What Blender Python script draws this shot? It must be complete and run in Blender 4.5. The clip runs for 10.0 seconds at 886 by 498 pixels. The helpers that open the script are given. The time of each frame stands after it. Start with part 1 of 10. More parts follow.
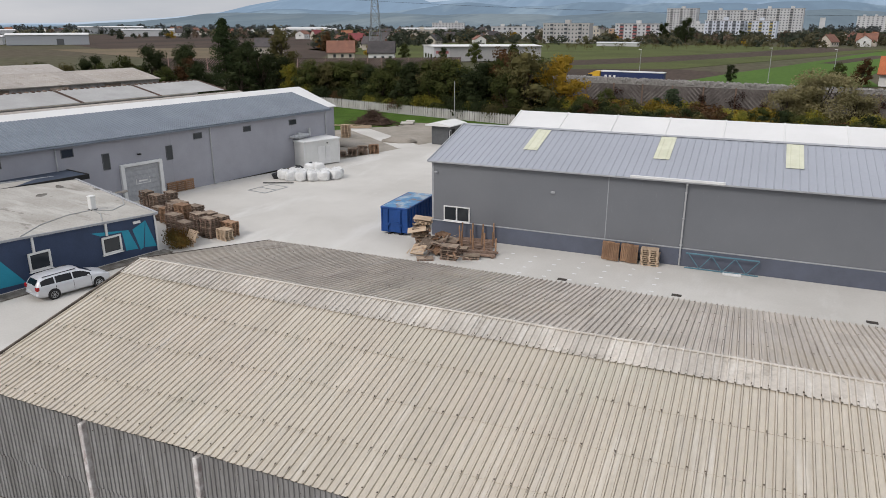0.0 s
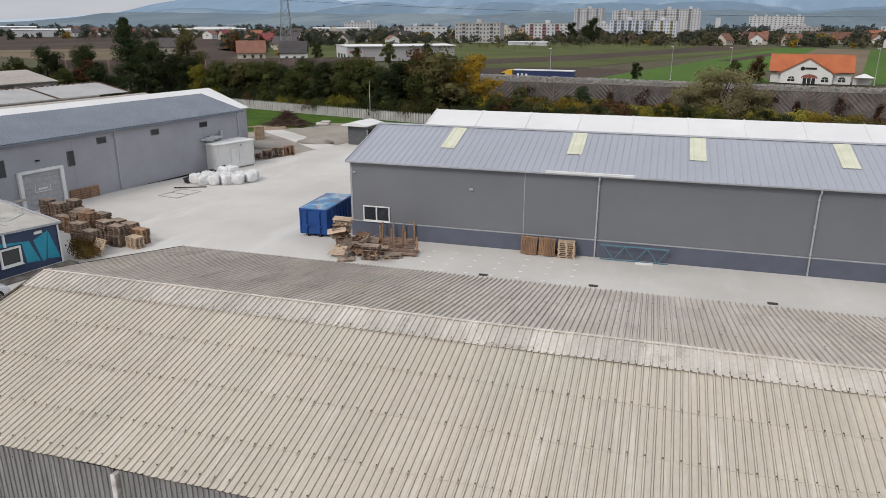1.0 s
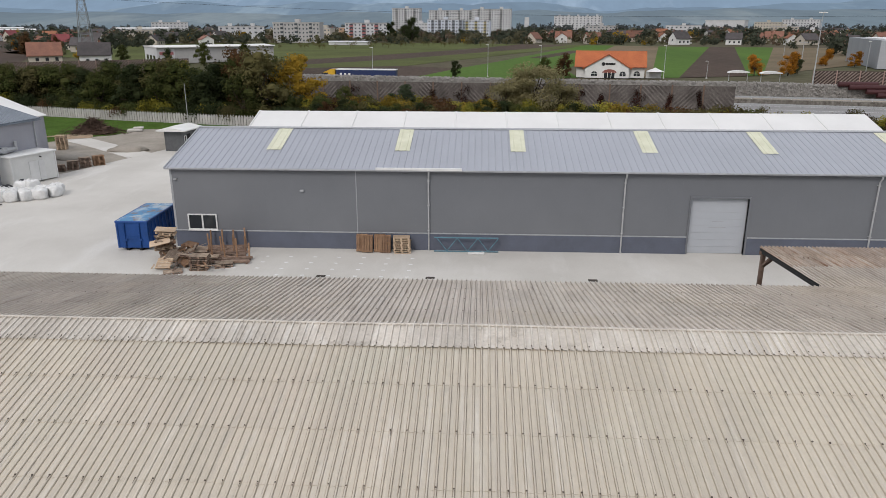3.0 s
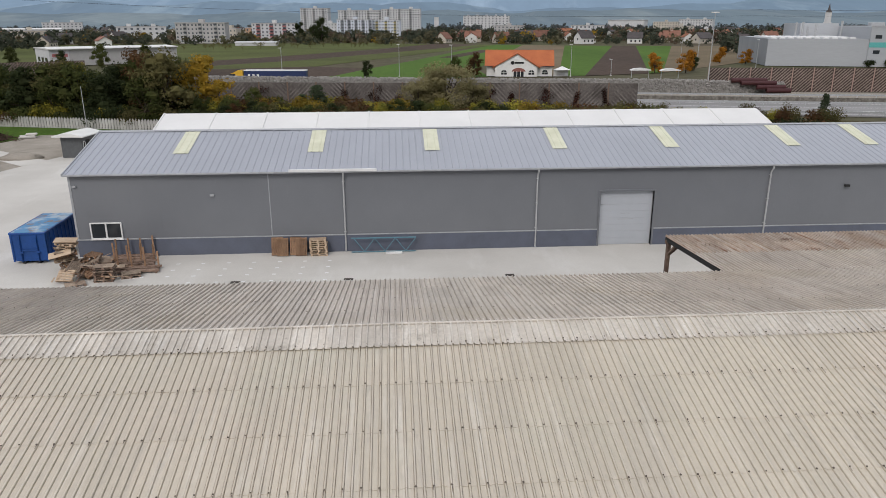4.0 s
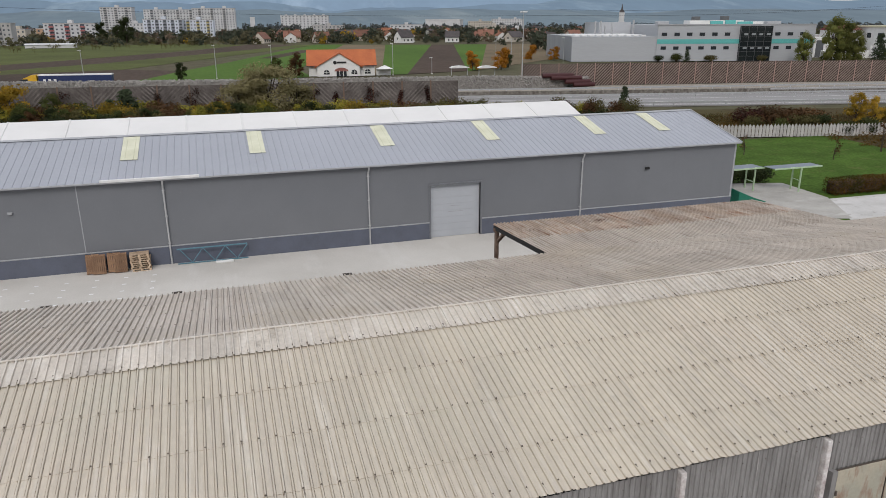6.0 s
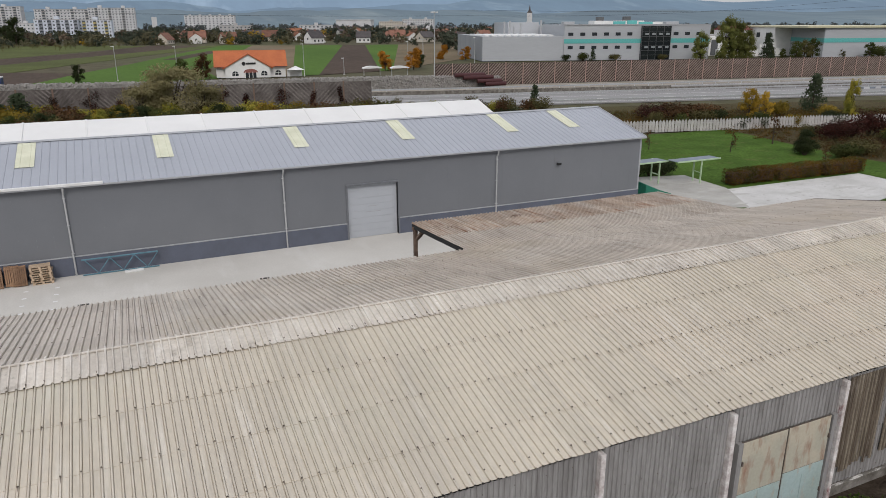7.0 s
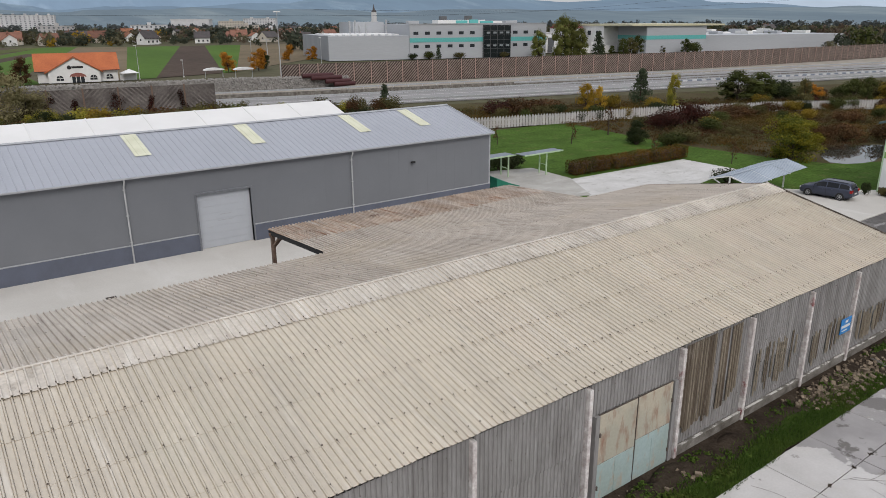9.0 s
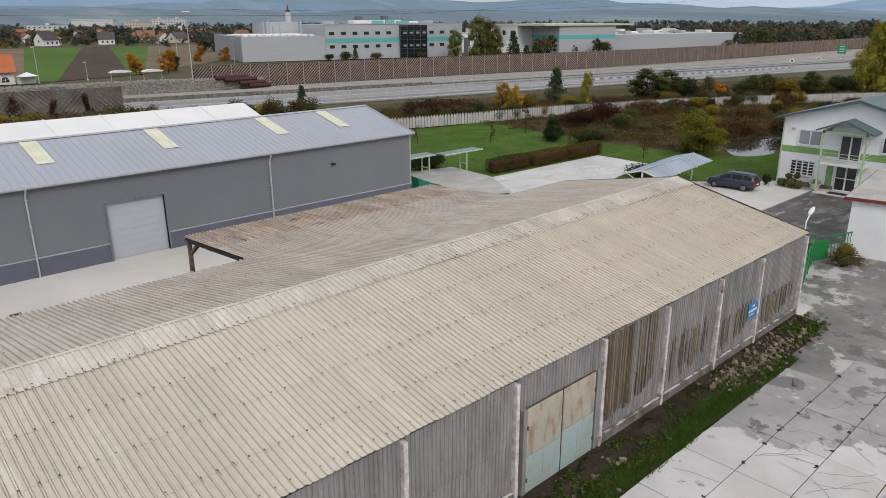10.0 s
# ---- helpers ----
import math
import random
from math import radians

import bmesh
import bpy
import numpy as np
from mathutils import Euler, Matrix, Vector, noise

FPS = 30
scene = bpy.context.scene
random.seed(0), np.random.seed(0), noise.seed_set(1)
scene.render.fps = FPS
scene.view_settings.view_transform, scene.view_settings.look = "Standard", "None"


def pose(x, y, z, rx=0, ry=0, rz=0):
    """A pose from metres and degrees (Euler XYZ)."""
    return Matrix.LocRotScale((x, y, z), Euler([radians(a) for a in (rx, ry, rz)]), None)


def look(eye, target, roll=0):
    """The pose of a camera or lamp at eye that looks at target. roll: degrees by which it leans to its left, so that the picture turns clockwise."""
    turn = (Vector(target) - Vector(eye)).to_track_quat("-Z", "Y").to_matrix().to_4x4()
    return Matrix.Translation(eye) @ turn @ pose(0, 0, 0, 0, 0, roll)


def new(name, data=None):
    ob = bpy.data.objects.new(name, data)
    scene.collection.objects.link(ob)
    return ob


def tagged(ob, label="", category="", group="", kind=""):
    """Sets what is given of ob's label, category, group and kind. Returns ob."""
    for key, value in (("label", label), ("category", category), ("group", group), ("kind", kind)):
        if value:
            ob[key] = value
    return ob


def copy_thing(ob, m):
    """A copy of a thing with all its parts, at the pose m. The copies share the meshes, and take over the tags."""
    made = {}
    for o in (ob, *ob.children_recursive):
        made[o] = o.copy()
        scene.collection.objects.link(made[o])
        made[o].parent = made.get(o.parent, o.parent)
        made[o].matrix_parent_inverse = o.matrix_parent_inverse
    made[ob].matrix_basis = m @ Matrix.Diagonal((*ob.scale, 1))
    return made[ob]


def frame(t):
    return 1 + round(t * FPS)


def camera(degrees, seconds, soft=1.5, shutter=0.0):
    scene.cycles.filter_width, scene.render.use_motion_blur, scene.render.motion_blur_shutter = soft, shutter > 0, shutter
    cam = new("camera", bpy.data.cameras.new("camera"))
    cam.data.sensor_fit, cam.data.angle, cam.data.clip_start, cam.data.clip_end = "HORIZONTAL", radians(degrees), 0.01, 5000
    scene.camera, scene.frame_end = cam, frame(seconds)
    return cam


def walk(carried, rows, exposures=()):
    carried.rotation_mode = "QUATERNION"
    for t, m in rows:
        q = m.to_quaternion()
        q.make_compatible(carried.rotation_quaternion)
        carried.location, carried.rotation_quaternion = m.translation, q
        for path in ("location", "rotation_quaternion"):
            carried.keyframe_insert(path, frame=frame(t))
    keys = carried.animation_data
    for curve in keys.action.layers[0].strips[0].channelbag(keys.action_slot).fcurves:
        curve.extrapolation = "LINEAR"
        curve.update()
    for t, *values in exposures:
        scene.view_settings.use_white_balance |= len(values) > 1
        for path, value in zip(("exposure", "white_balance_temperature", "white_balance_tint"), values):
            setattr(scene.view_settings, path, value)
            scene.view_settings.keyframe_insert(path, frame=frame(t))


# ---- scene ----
cam = camera(64.03, 10.0, soft=0.4)
PATH = [
    (0.0, pose(-0.067, 0.268, 16.186, 72.303, -0.031, 23.581)),
    (0.5, pose(-0.075, 0.192, 16.160, 72.313, -0.036, 20.276)),
    (1.0, pose(-0.084, 0.168, 16.141, 72.285, -0.031, 16.846)),
    (1.5, pose(-0.096, 0.161, 16.126, 72.274, -0.011, 13.383)),
    (2.0, pose(-0.086, 0.126, 16.109, 72.272, 0.008, 9.933)),
    (2.5, pose(-0.078, 0.092, 16.085, 72.273, 0.005, 6.450)),
    (4.0, pose(-0.004, 0.028, 16.004, 72.257, 0.089, -3.942)),
    (4.5, pose(0.000, 0.000, 16.000, 72.232, 0.133, -7.434)),
    (5.0, pose(0.027, -0.009, 15.993, 72.232, 0.175, -10.855)),
    (5.5, pose(0.032, -0.049, 15.964, 72.214, 0.209, -14.327)),
    (7.0, pose(-0.033, -0.235, 15.884, 72.203, 0.177, -24.641)),
    (7.5, pose(-0.068, -0.269, 15.889, 72.179, 0.241, -27.891)),
    (8.0, pose(-0.116, -0.317, 15.936, 72.128, 0.249, -30.519)),
    (8.5, pose(-0.142, -0.345, 15.959, 72.122, 0.258, -33.363)),
    (9.0, pose(-0.152, -0.361, 15.986, 72.091, 0.309, -36.544)),
    (9.5, pose(-0.151, -0.361, 15.996, 72.075, 0.328, -39.745)),
    (10.0, pose(-0.152, -0.374, 16.009, 72.059, 0.332, -43.000)),
]
EXPO = [(0.0, 0.04, 6500, 13), (4.0, -0.04, 6480, 13), (8.0, -0.05, 6480, 13), (10.0, 0.02, 6480, 13)]
walk(cam, PATH, EXPO)

# ---- daylight: a bright overcast sky with a weak, wide sun ----
SUN_ELEVATION, SUN_TURN = radians(42), radians(205)
world = bpy.data.worlds.new("overcast_sky")
scene.world = world
world.use_nodes = True
wn, wl = world.node_tree.nodes, world.node_tree.links
wn.clear()
w_out, w_bg, w_sky = wn.new("ShaderNodeOutputWorld"), wn.new("ShaderNodeBackground"), wn.new("ShaderNodeTexSky")
w_sky.sky_type, w_sky.sun_disc = "NISHITA", False
w_sky.sun_elevation, w_sky.sun_rotation = SUN_ELEVATION, SUN_TURN
w_sky.air_density, w_sky.dust_density, w_sky.ozone_density = 1.0, 4.0, 1.0
w_co, w_map, w_noise, w_ramp = wn.new("ShaderNodeTexCoord"), wn.new("ShaderNodeMapping"), wn.new("ShaderNodeTexNoise"), wn.new("ShaderNodeValToRGB")
w_map.inputs["Scale"].default_value = (1.0, 1.0, 5.0)
w_noise.inputs["Scale"].default_value, w_noise.inputs["Detail"].default_value = 2.2, 6.0
w_ramp.color_ramp.elements[0].position, w_ramp.color_ramp.elements[0].color = 0.36, (6.3, 6.9, 7.6, 1)
w_ramp.color_ramp.elements[1].position, w_ramp.color_ramp.elements[1].color = 0.62, (9.4, 9.6, 9.8, 1)
w_mix = wn.new("ShaderNodeMix")
w_mix.data_type = "RGBA"
w_mix.inputs["Factor"].default_value = 0.85
wl.new(w_co.outputs["Generated"], w_map.inputs["Vector"])
wl.new(w_map.outputs[0], w_noise.inputs["Vector"])
wl.new(w_noise.outputs["Fac"], w_ramp.inputs["Fac"])
wl.new(w_sky.outputs[0], w_mix.inputs["A"])
wl.new(w_ramp.outputs["Color"], w_mix.inputs["B"])
w_sep, w_grad, w_dim = wn.new("ShaderNodeSeparateXYZ"), wn.new("ShaderNodeMapRange"), wn.new("ShaderNodeVectorMath")
w_grad.inputs["From Min"].default_value, w_grad.inputs["From Max"].default_value = 0.0, 0.55
w_grad.inputs["To Min"].default_value, w_grad.inputs["To Max"].default_value = 0.68, 1.14
w_dim.operation = "SCALE"
wl.new(w_co.outputs["Generated"], w_sep.inputs[0])
wl.new(w_sep.outputs["Z"], w_grad.inputs["Value"])
wl.new(w_mix.outputs["Result"], w_dim.inputs[0])
wl.new(w_grad.outputs[0], w_dim.inputs["Scale"])
wl.new(w_dim.outputs[0], w_bg.inputs["Color"])
wl.new(w_bg.outputs[0], w_out.inputs["Surface"])
w_bg.inputs["Strength"].default_value = 0.107

sun = new("sun", bpy.data.lights.new("sun", "SUN"))
sun.data.energy, sun.data.angle, sun.data.color = 1.35, radians(18), (1.0, 0.96, 0.9)
sun.matrix_world = look((0, 0, 60), (0 + 40 * math.sin(SUN_TURN) * -1, -40 * math.cos(SUN_TURN), 60 - 40 * math.tan(SUN_ELEVATION)))


# ---- materials ----
def node_mat(name):
    m = bpy.data.materials.new(name)
    m.use_nodes = True
    n, l = m.node_tree.nodes, m.node_tree.links
    return m, n, l, n["Principled BSDF"]


def surface(name, base, other=None, scale=1.0, amount=0.5, fine=20.0, fine_amount=0.12, rough=0.8, metal=0.0, bump=0.1,
            bump_scale=30.0, stretch=(1, 1, 1), rand=0.0, hue=0.0, low=0.35, high=0.65, third=None, third_scale=3.0, third_low=0.55,
            third_high=0.62, third_stretch=(1, 1, 1), spec=0.3, detail=6.0, more=()):
    """A weathered surface: base colour blending into another by large noise, fine grain on top, and spots of a third colour; more: further stains as (colour, scale, stretch, low, high, amount)."""
    m, n, l, p = node_mat(name)
    p.inputs["Roughness"].default_value, p.inputs["Metallic"].default_value = rough, metal
    p.inputs["Specular IOR Level"].default_value = spec
    geo = n.new("ShaderNodeNewGeometry")
    mp = n.new("ShaderNodeMapping")
    mp.inputs["Scale"].default_value = stretch
    l.new(geo.outputs["Position"], mp.inputs["Vector"])

    def tex(sc, vec, det=detail):
        t = n.new("ShaderNodeTexNoise")
        t.inputs["Scale"].default_value, t.inputs["Detail"].default_value, t.inputs["Roughness"].default_value = sc, det, 0.6
        l.new(vec, t.inputs["Vector"])
        return t.outputs["Fac"]

    def span(fac, a, b, to0=0.0, to1=1.0):
        r = n.new("ShaderNodeMapRange")
        r.inputs["From Min"].default_value, r.inputs["From Max"].default_value = a, b
        r.inputs["To Min"].default_value, r.inputs["To Max"].default_value = to0, to1
        l.new(fac, r.inputs["Value"])
        return r.outputs[0]

    def blend(fac, a, b, kind="MIX"):
        x = n.new("ShaderNodeMix")
        x.data_type, x.blend_type = "RGBA", kind
        for val, key in ((fac, "Factor"), (a, "A"), (b, "B")):
            if isinstance(val, (int, float)):
                x.inputs[key].default_value = val
            elif isinstance(val, tuple):
                x.inputs[key].default_value = (*val[:3], 1)
            else:
                l.new(val, x.inputs[key])
        return x.outputs["Result"]

    other = other or tuple(c * 0.7 for c in base)
    col = blend(span(tex(scale, mp.outputs[0]), low, high, 0.0, amount), tuple(base), tuple(other))
    if third:
        mt = n.new("ShaderNodeMapping")
        mt.inputs["Scale"].default_value = third_stretch
        l.new(geo.outputs["Position"], mt.inputs["Vector"])
        col = blend(span(tex(third_scale, mt.outputs[0]), third_low, third_high), col, tuple(third))
    for tint, t_scale, t_stretch, t_low, t_high, t_amount in more:
        mt = n.new("ShaderNodeMapping")
        mt.inputs["Scale"].default_value, mt.inputs["Location"].default_value = t_stretch, (t_scale * 7.3, 3.1, t_low * 20)
        l.new(geo.outputs["Position"], mt.inputs["Vector"])
        col = blend(span(tex(t_scale, mt.outputs[0]), t_low, t_high, 0.0, t_amount), col, tuple(tint))
    grain = tex(fine, mp.outputs[0], 4.0)
    g = n.new("ShaderNodeCombineColor")
    gv = span(grain, 0.25, 0.75, 1 - fine_amount, 1 + fine_amount)
    for k in range(3):
        l.new(gv, g.inputs[k])
    col = blend(1.0, col, g.outputs[0], "MULTIPLY")
    if rand or hue:
        info = n.new("ShaderNodeObjectInfo")
        hs = n.new("ShaderNodeHueSaturation")
        l.new(span(info.outputs["Random"], 0, 1, 1 - rand, 1 + rand), hs.inputs["Value"])
        if hue:
            l.new(span(info.outputs["Random"], 0, 1, 0.5 - hue, 0.5 + hue), hs.inputs["Hue"])
        l.new(col, hs.inputs["Color"])
        col = hs.outputs["Color"]
    l.new(col, p.inputs["Base Color"])
    if bump:
        b = n.new("ShaderNodeBump")
        b.inputs["Strength"].default_value, b.inputs["Distance"].default_value = bump, 0.02
        l.new(tex(bump_scale, mp.outputs[0], 4.0), b.inputs["Height"])
        l.new(b.outputs[0], p.inputs["Normal"])
    return m


def plain(name, base, rough=0.6, metal=0.0, spec=0.4, var=0.1, scale=3.0):
    return surface(name, base, tuple(c * (1 - 2 * var) for c in base), scale=scale, amount=1.0, fine=40, fine_amount=var * 0.5, rough=rough,
                   metal=metal, bump=0.04, spec=spec)


def foliage(name, colours, rand=0.25):
    """Leaves in several tints, one tint to a clump of leaves."""
    m, n, l, p = node_mat(name)
    geo, ramp, info, hs = n.new("ShaderNodeNewGeometry"), n.new("ShaderNodeValToRGB"), n.new("ShaderNodeObjectInfo"), n.new("ShaderNodeHueSaturation")
    els = ramp.color_ramp.elements
    while len(els) < len(colours):
        els.new(0.5)
    for i, c in enumerate(colours):
        els[i].position, els[i].color = i / (len(colours) - 1), (*c, 1)
    clump, add = n.new("ShaderNodeTexNoise"), n.new("ShaderNodeMath")
    clump.inputs["Scale"].default_value, clump.inputs["Detail"].default_value = 0.55, 3.0
    l.new(geo.outputs["Position"], clump.inputs["Vector"])
    spread = n.new("ShaderNodeMapRange")
    spread.inputs["From Min"].default_value, spread.inputs["From Max"].default_value, spread.inputs["To Max"].default_value = 0.32, 0.68, 0.6
    l.new(clump.outputs["Fac"], spread.inputs["Value"])
    add.operation = "MULTIPLY_ADD"
    add.inputs[1].default_value = 0.4
    l.new(geo.outputs["Random Per Island"], add.inputs[0])
    l.new(spread.outputs[0], add.inputs[2])
    l.new(add.outputs[0], ramp.inputs["Fac"])
    mr = n.new("ShaderNodeMapRange")
    mr.inputs["To Min"].default_value, mr.inputs["To Max"].default_value = 1 - rand, 1 + rand
    l.new(info.outputs["Random"], mr.inputs["Value"])
    l.new(mr.outputs[0], hs.inputs["Value"])
    l.new(ramp.outputs["Color"], hs.inputs["Color"])
    l.new(hs.outputs["Color"], p.inputs["Base Color"])
    p.inputs["Roughness"].default_value, p.inputs["Specular IOR Level"].default_value = 0.8, 0.08
    tr, mx = n.new("ShaderNodeBsdfTranslucent"), n.new("ShaderNodeMixShader")
    l.new(hs.outputs["Color"], tr.inputs["Color"])
    mx.inputs["Fac"].default_value = 0.3
    l.new(p.outputs[0], mx.inputs[1]), l.new(tr.outputs[0], mx.inputs[2])
    l.new(mx.outputs[0], n["Material Output"].inputs["Surface"])
    return m


def glass(name, tint=(0.03, 0.035, 0.04), rough=0.08):
    """Panes with a dark room behind them."""
    m, n, l, p = node_mat(name)
    p.inputs["Base Color"].default_value, p.inputs["Roughness"].default_value = (*tint, 1), rough
    p.inputs["Specular IOR Level"].default_value = 0.5
    return m


FIBRE = surface("fibre_cement_beige", (0.490, 0.432, 0.344), (0.438, 0.385, 0.304), scale=0.16, amount=1.0, fine=7, fine_amount=0.08, rough=0.37, spec=1.0,
                bump=0.12, bump_scale=40, rand=0.045, third=(0.482, 0.414, 0.332), third_scale=0.15, third_low=0.52, third_high=0.70, stretch=(1, 0.45, 1),
                more=(((0.435, 0.408, 0.322), 0.26, (1, 0.7, 1), 0.55, 0.72, 0.6), ((0.40, 0.355, 0.295), 1.0, (4.4, 0.10, 1), 0.50, 0.72, 0.75), ((0.60, 0.56, 0.495), 1.3, (3.6, 0.12, 1), 0.54, 0.72, 0.55),
                      ((0.335, 0.30, 0.245), 2.4, (1.5, 0.5, 1), 0.62, 0.70, 0.45)))
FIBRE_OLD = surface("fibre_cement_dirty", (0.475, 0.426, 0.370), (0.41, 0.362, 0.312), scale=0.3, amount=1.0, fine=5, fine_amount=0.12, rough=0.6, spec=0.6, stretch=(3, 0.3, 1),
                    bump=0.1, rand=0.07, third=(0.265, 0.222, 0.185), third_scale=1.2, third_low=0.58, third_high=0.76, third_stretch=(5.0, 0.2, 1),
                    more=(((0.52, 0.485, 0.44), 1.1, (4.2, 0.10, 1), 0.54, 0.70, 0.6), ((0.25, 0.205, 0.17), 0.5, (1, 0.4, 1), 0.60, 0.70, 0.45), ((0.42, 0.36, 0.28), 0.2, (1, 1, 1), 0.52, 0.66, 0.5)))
FIBRE_RUST = surface("fibre_cement_rusty", (0.45, 0.395, 0.345), (0.36, 0.28, 0.215), scale=0.30, amount=0.9, fine=5, fine_amount=0.2, rough=0.9, stretch=(2.5, 0.35, 1),
                     rand=0.13, third=(0.25, 0.14, 0.088), third_scale=1.1, third_low=0.54, third_high=0.68, third_stretch=(4.0, 0.25, 1),
                     more=(((0.53, 0.49, 0.44), 1.0, (4.0, 0.2, 1), 0.55, 0.68, 0.7), ((0.15, 0.085, 0.06), 0.8, (0.7, 1.4, 1), 0.63, 0.69, 0.8)))
FIBRE_GREY = surface("fibre_cement_greyed", (0.385, 0.355, 0.325), (0.315, 0.285, 0.255), scale=0.2, amount=1.0, fine=5, fine_amount=0.12, rough=0.85, stretch=(1, 0.4, 1), rand=0.08,
                     third=(0.26, 0.225, 0.195), third_scale=0.5, third_low=0.58, third_high=0.70, more=(((0.46, 0.43, 0.40), 0.8, (0.5, 2.0, 1), 0.55, 0.68, 0.5),))
CAP = surface("ridge_cap_pale", (0.535, 0.49, 0.428), (0.445, 0.402, 0.348), scale=0.6, amount=1.0, fine=8, fine_amount=0.12, rough=0.5, spec=0.8, rand=0.10,
              third=(0.345, 0.305, 0.255), third_scale=1.3, third_low=0.58, third_high=0.70, more=(((0.60, 0.57, 0.52), 1.2, (4.0, 0.6, 1), 0.52, 0.66, 0.6), ((0.27, 0.24, 0.20), 3.0, (2, 1, 1), 0.64, 0.70, 0.6)))
WALL_SHEET = surface("wall_sheet_grey", (0.268, 0.262, 0.256), (0.185, 0.178, 0.172), scale=1.1, amount=1.0, fine=9, fine_amount=0.14, rough=0.85,
                     stretch=(3.0, 1, 0.35), third=(0.45, 0.43, 0.41), third_scale=2.4, third_low=0.66, third_high=0.72, third_stretch=(2.5, 1, 0.12), rand=0.06)
WALL_STRAW = surface("sheet_straw_translucent", (0.27, 0.235, 0.185), (0.16, 0.135, 0.10), scale=1.3, amount=1.0, fine=9, fine_amount=0.2, rough=0.5, stretch=(3, 1, 0.3))
WALL_BROWN = surface("sheet_brown_translucent", (0.135, 0.108, 0.080), (0.075, 0.058, 0.043), scale=1.3, amount=1.0, fine=9, fine_amount=0.2, rough=0.5,
                     stretch=(3, 1, 0.3), third=(0.24, 0.21, 0.18), third_scale=3.0, third_low=0.60, third_high=0.70, third_stretch=(4, 1, 0.3))
POST_PAINT = surface("post_peeling_paint", (0.66, 0.64, 0.62), (0.36, 0.31, 0.295), scale=3.2, amount=1.0, fine=18, fine_amount=0.15, rough=0.8,
                     third=(0.20, 0.072, 0.072), third_scale=0.9, third_low=0.60, third_high=0.65, third_stretch=(1, 1, 0.6), detail=10.0)
LEDGE = surface("flaking_ledge", (0.50, 0.48, 0.45), (0.13, 0.12, 0.105), scale=2.6, amount=1.0, fine=14, fine_amount=0.2, rough=0.9, low=0.44, high=0.54, detail=9.0)
PLINTH_OLD = surface("old_plinth", (0.21, 0.195, 0.175), (0.085, 0.075, 0.062), scale=1.4, amount=1.0, fine=14, fine_amount=0.2, rough=0.9)
DOOR_PAINT = surface("pastel_door_paint", (0.42, 0.38, 0.30), (0.36, 0.345, 0.28), scale=0.7, amount=1.0, fine=9, fine_amount=0.08, rough=0.55,
                     third=(0.27, 0.17, 0.12), third_scale=1.5, third_low=0.50, third_high=0.66, low=0.42, high=0.54, third_stretch=(2.2, 1, 0.6), detail=10.0)
DOOR_BLUE = surface("pale_blue_door_paint", (0.33, 0.42, 0.42), (0.29, 0.355, 0.33), scale=0.8, amount=1.0, fine=9, fine_amount=0.08, rough=0.55,
                    third=(0.36, 0.31, 0.24), third_scale=1.5, third_low=0.54, third_high=0.68, third_stretch=(2.0, 1, 0.7), detail=10.0)
B_WALL = surface("grey_panel", (0.160, 0.168, 0.182), (0.146, 0.154, 0.168), scale=0.25, amount=1.0, fine=14, fine_amount=0.03, rough=0.30, bump=0.03, rand=0.0, spec=0.6)
B_PLINTH = surface("dark_plinth", (0.110, 0.122, 0.160), (0.095, 0.104, 0.132), scale=0.7, amount=1.0, fine=14, fine_amount=0.06, rough=0.7, bump=0.05)
B_ROOF = surface("blue_grey_roof_sheet", (0.315, 0.33, 0.37), (0.285, 0.30, 0.335), scale=0.12, amount=1.0, fine=5, fine_amount=0.03, rough=0.45, bump=0.02, spec=0.5)
B_TRIM = plain("light_grey_trim", (0.36, 0.37, 0.385), 0.45, spec=0.5)
DOOR_GREY = surface("pale_blue_grey_door", (0.40, 0.42, 0.45), (0.37, 0.39, 0.42), scale=0.5, amount=1.0, fine=14, fine_amount=0.02, rough=0.45, bump=0.02, spec=0.5)
SKYLIGHT = surface("skylight_sheet", (0.60, 0.60, 0.46), (0.52, 0.52, 0.38), scale=0.8, amount=1.0, fine=12, fine_amount=0.06, rough=0.4)
WHITE_ROOF = surface("white_membrane", (0.665, 0.66, 0.645), (0.61, 0.605, 0.59), scale=0.25, amount=1.0, fine=10, fine_amount=0.02, rough=0.5, bump=0.02)
WHITE = surface("white_paint", (0.70, 0.70, 0.69), (0.61, 0.61, 0.60), scale=0.8, amount=1.0, fine=20, fine_amount=0.05, rough=0.5, bump=0.03)
OFF_WHITE = surface("off_white_render", (0.68, 0.68, 0.66), (0.60, 0.60, 0.58), scale=0.5, amount=1.0, fine=30, fine_amount=0.05, rough=0.85)
BRIGHT_WALL = surface("fresh_white_render", (0.80, 0.81, 0.82), (0.72, 0.73, 0.74), scale=0.4, amount=1.0, fine=20, fine_amount=0.03, rough=0.85)
C_WALL = surface("grey_render", (0.335, 0.338, 0.372), (0.295, 0.298, 0.325), scale=0.35, amount=1.0, fine=18, fine_amount=0.05, rough=0.8, bump=0.05)
PALE_SHEET = surface("pale_grey_sheet", (0.375, 0.37, 0.36), (0.315, 0.31, 0.30), scale=0.3, amount=1.0, fine=5, fine_amount=0.08, rough=0.8, rand=0.06, third=(0.36, 0.34, 0.32), third_scale=0.8, third_low=0.6, third_high=0.75, third_stretch=(0.4, 1.5, 1))
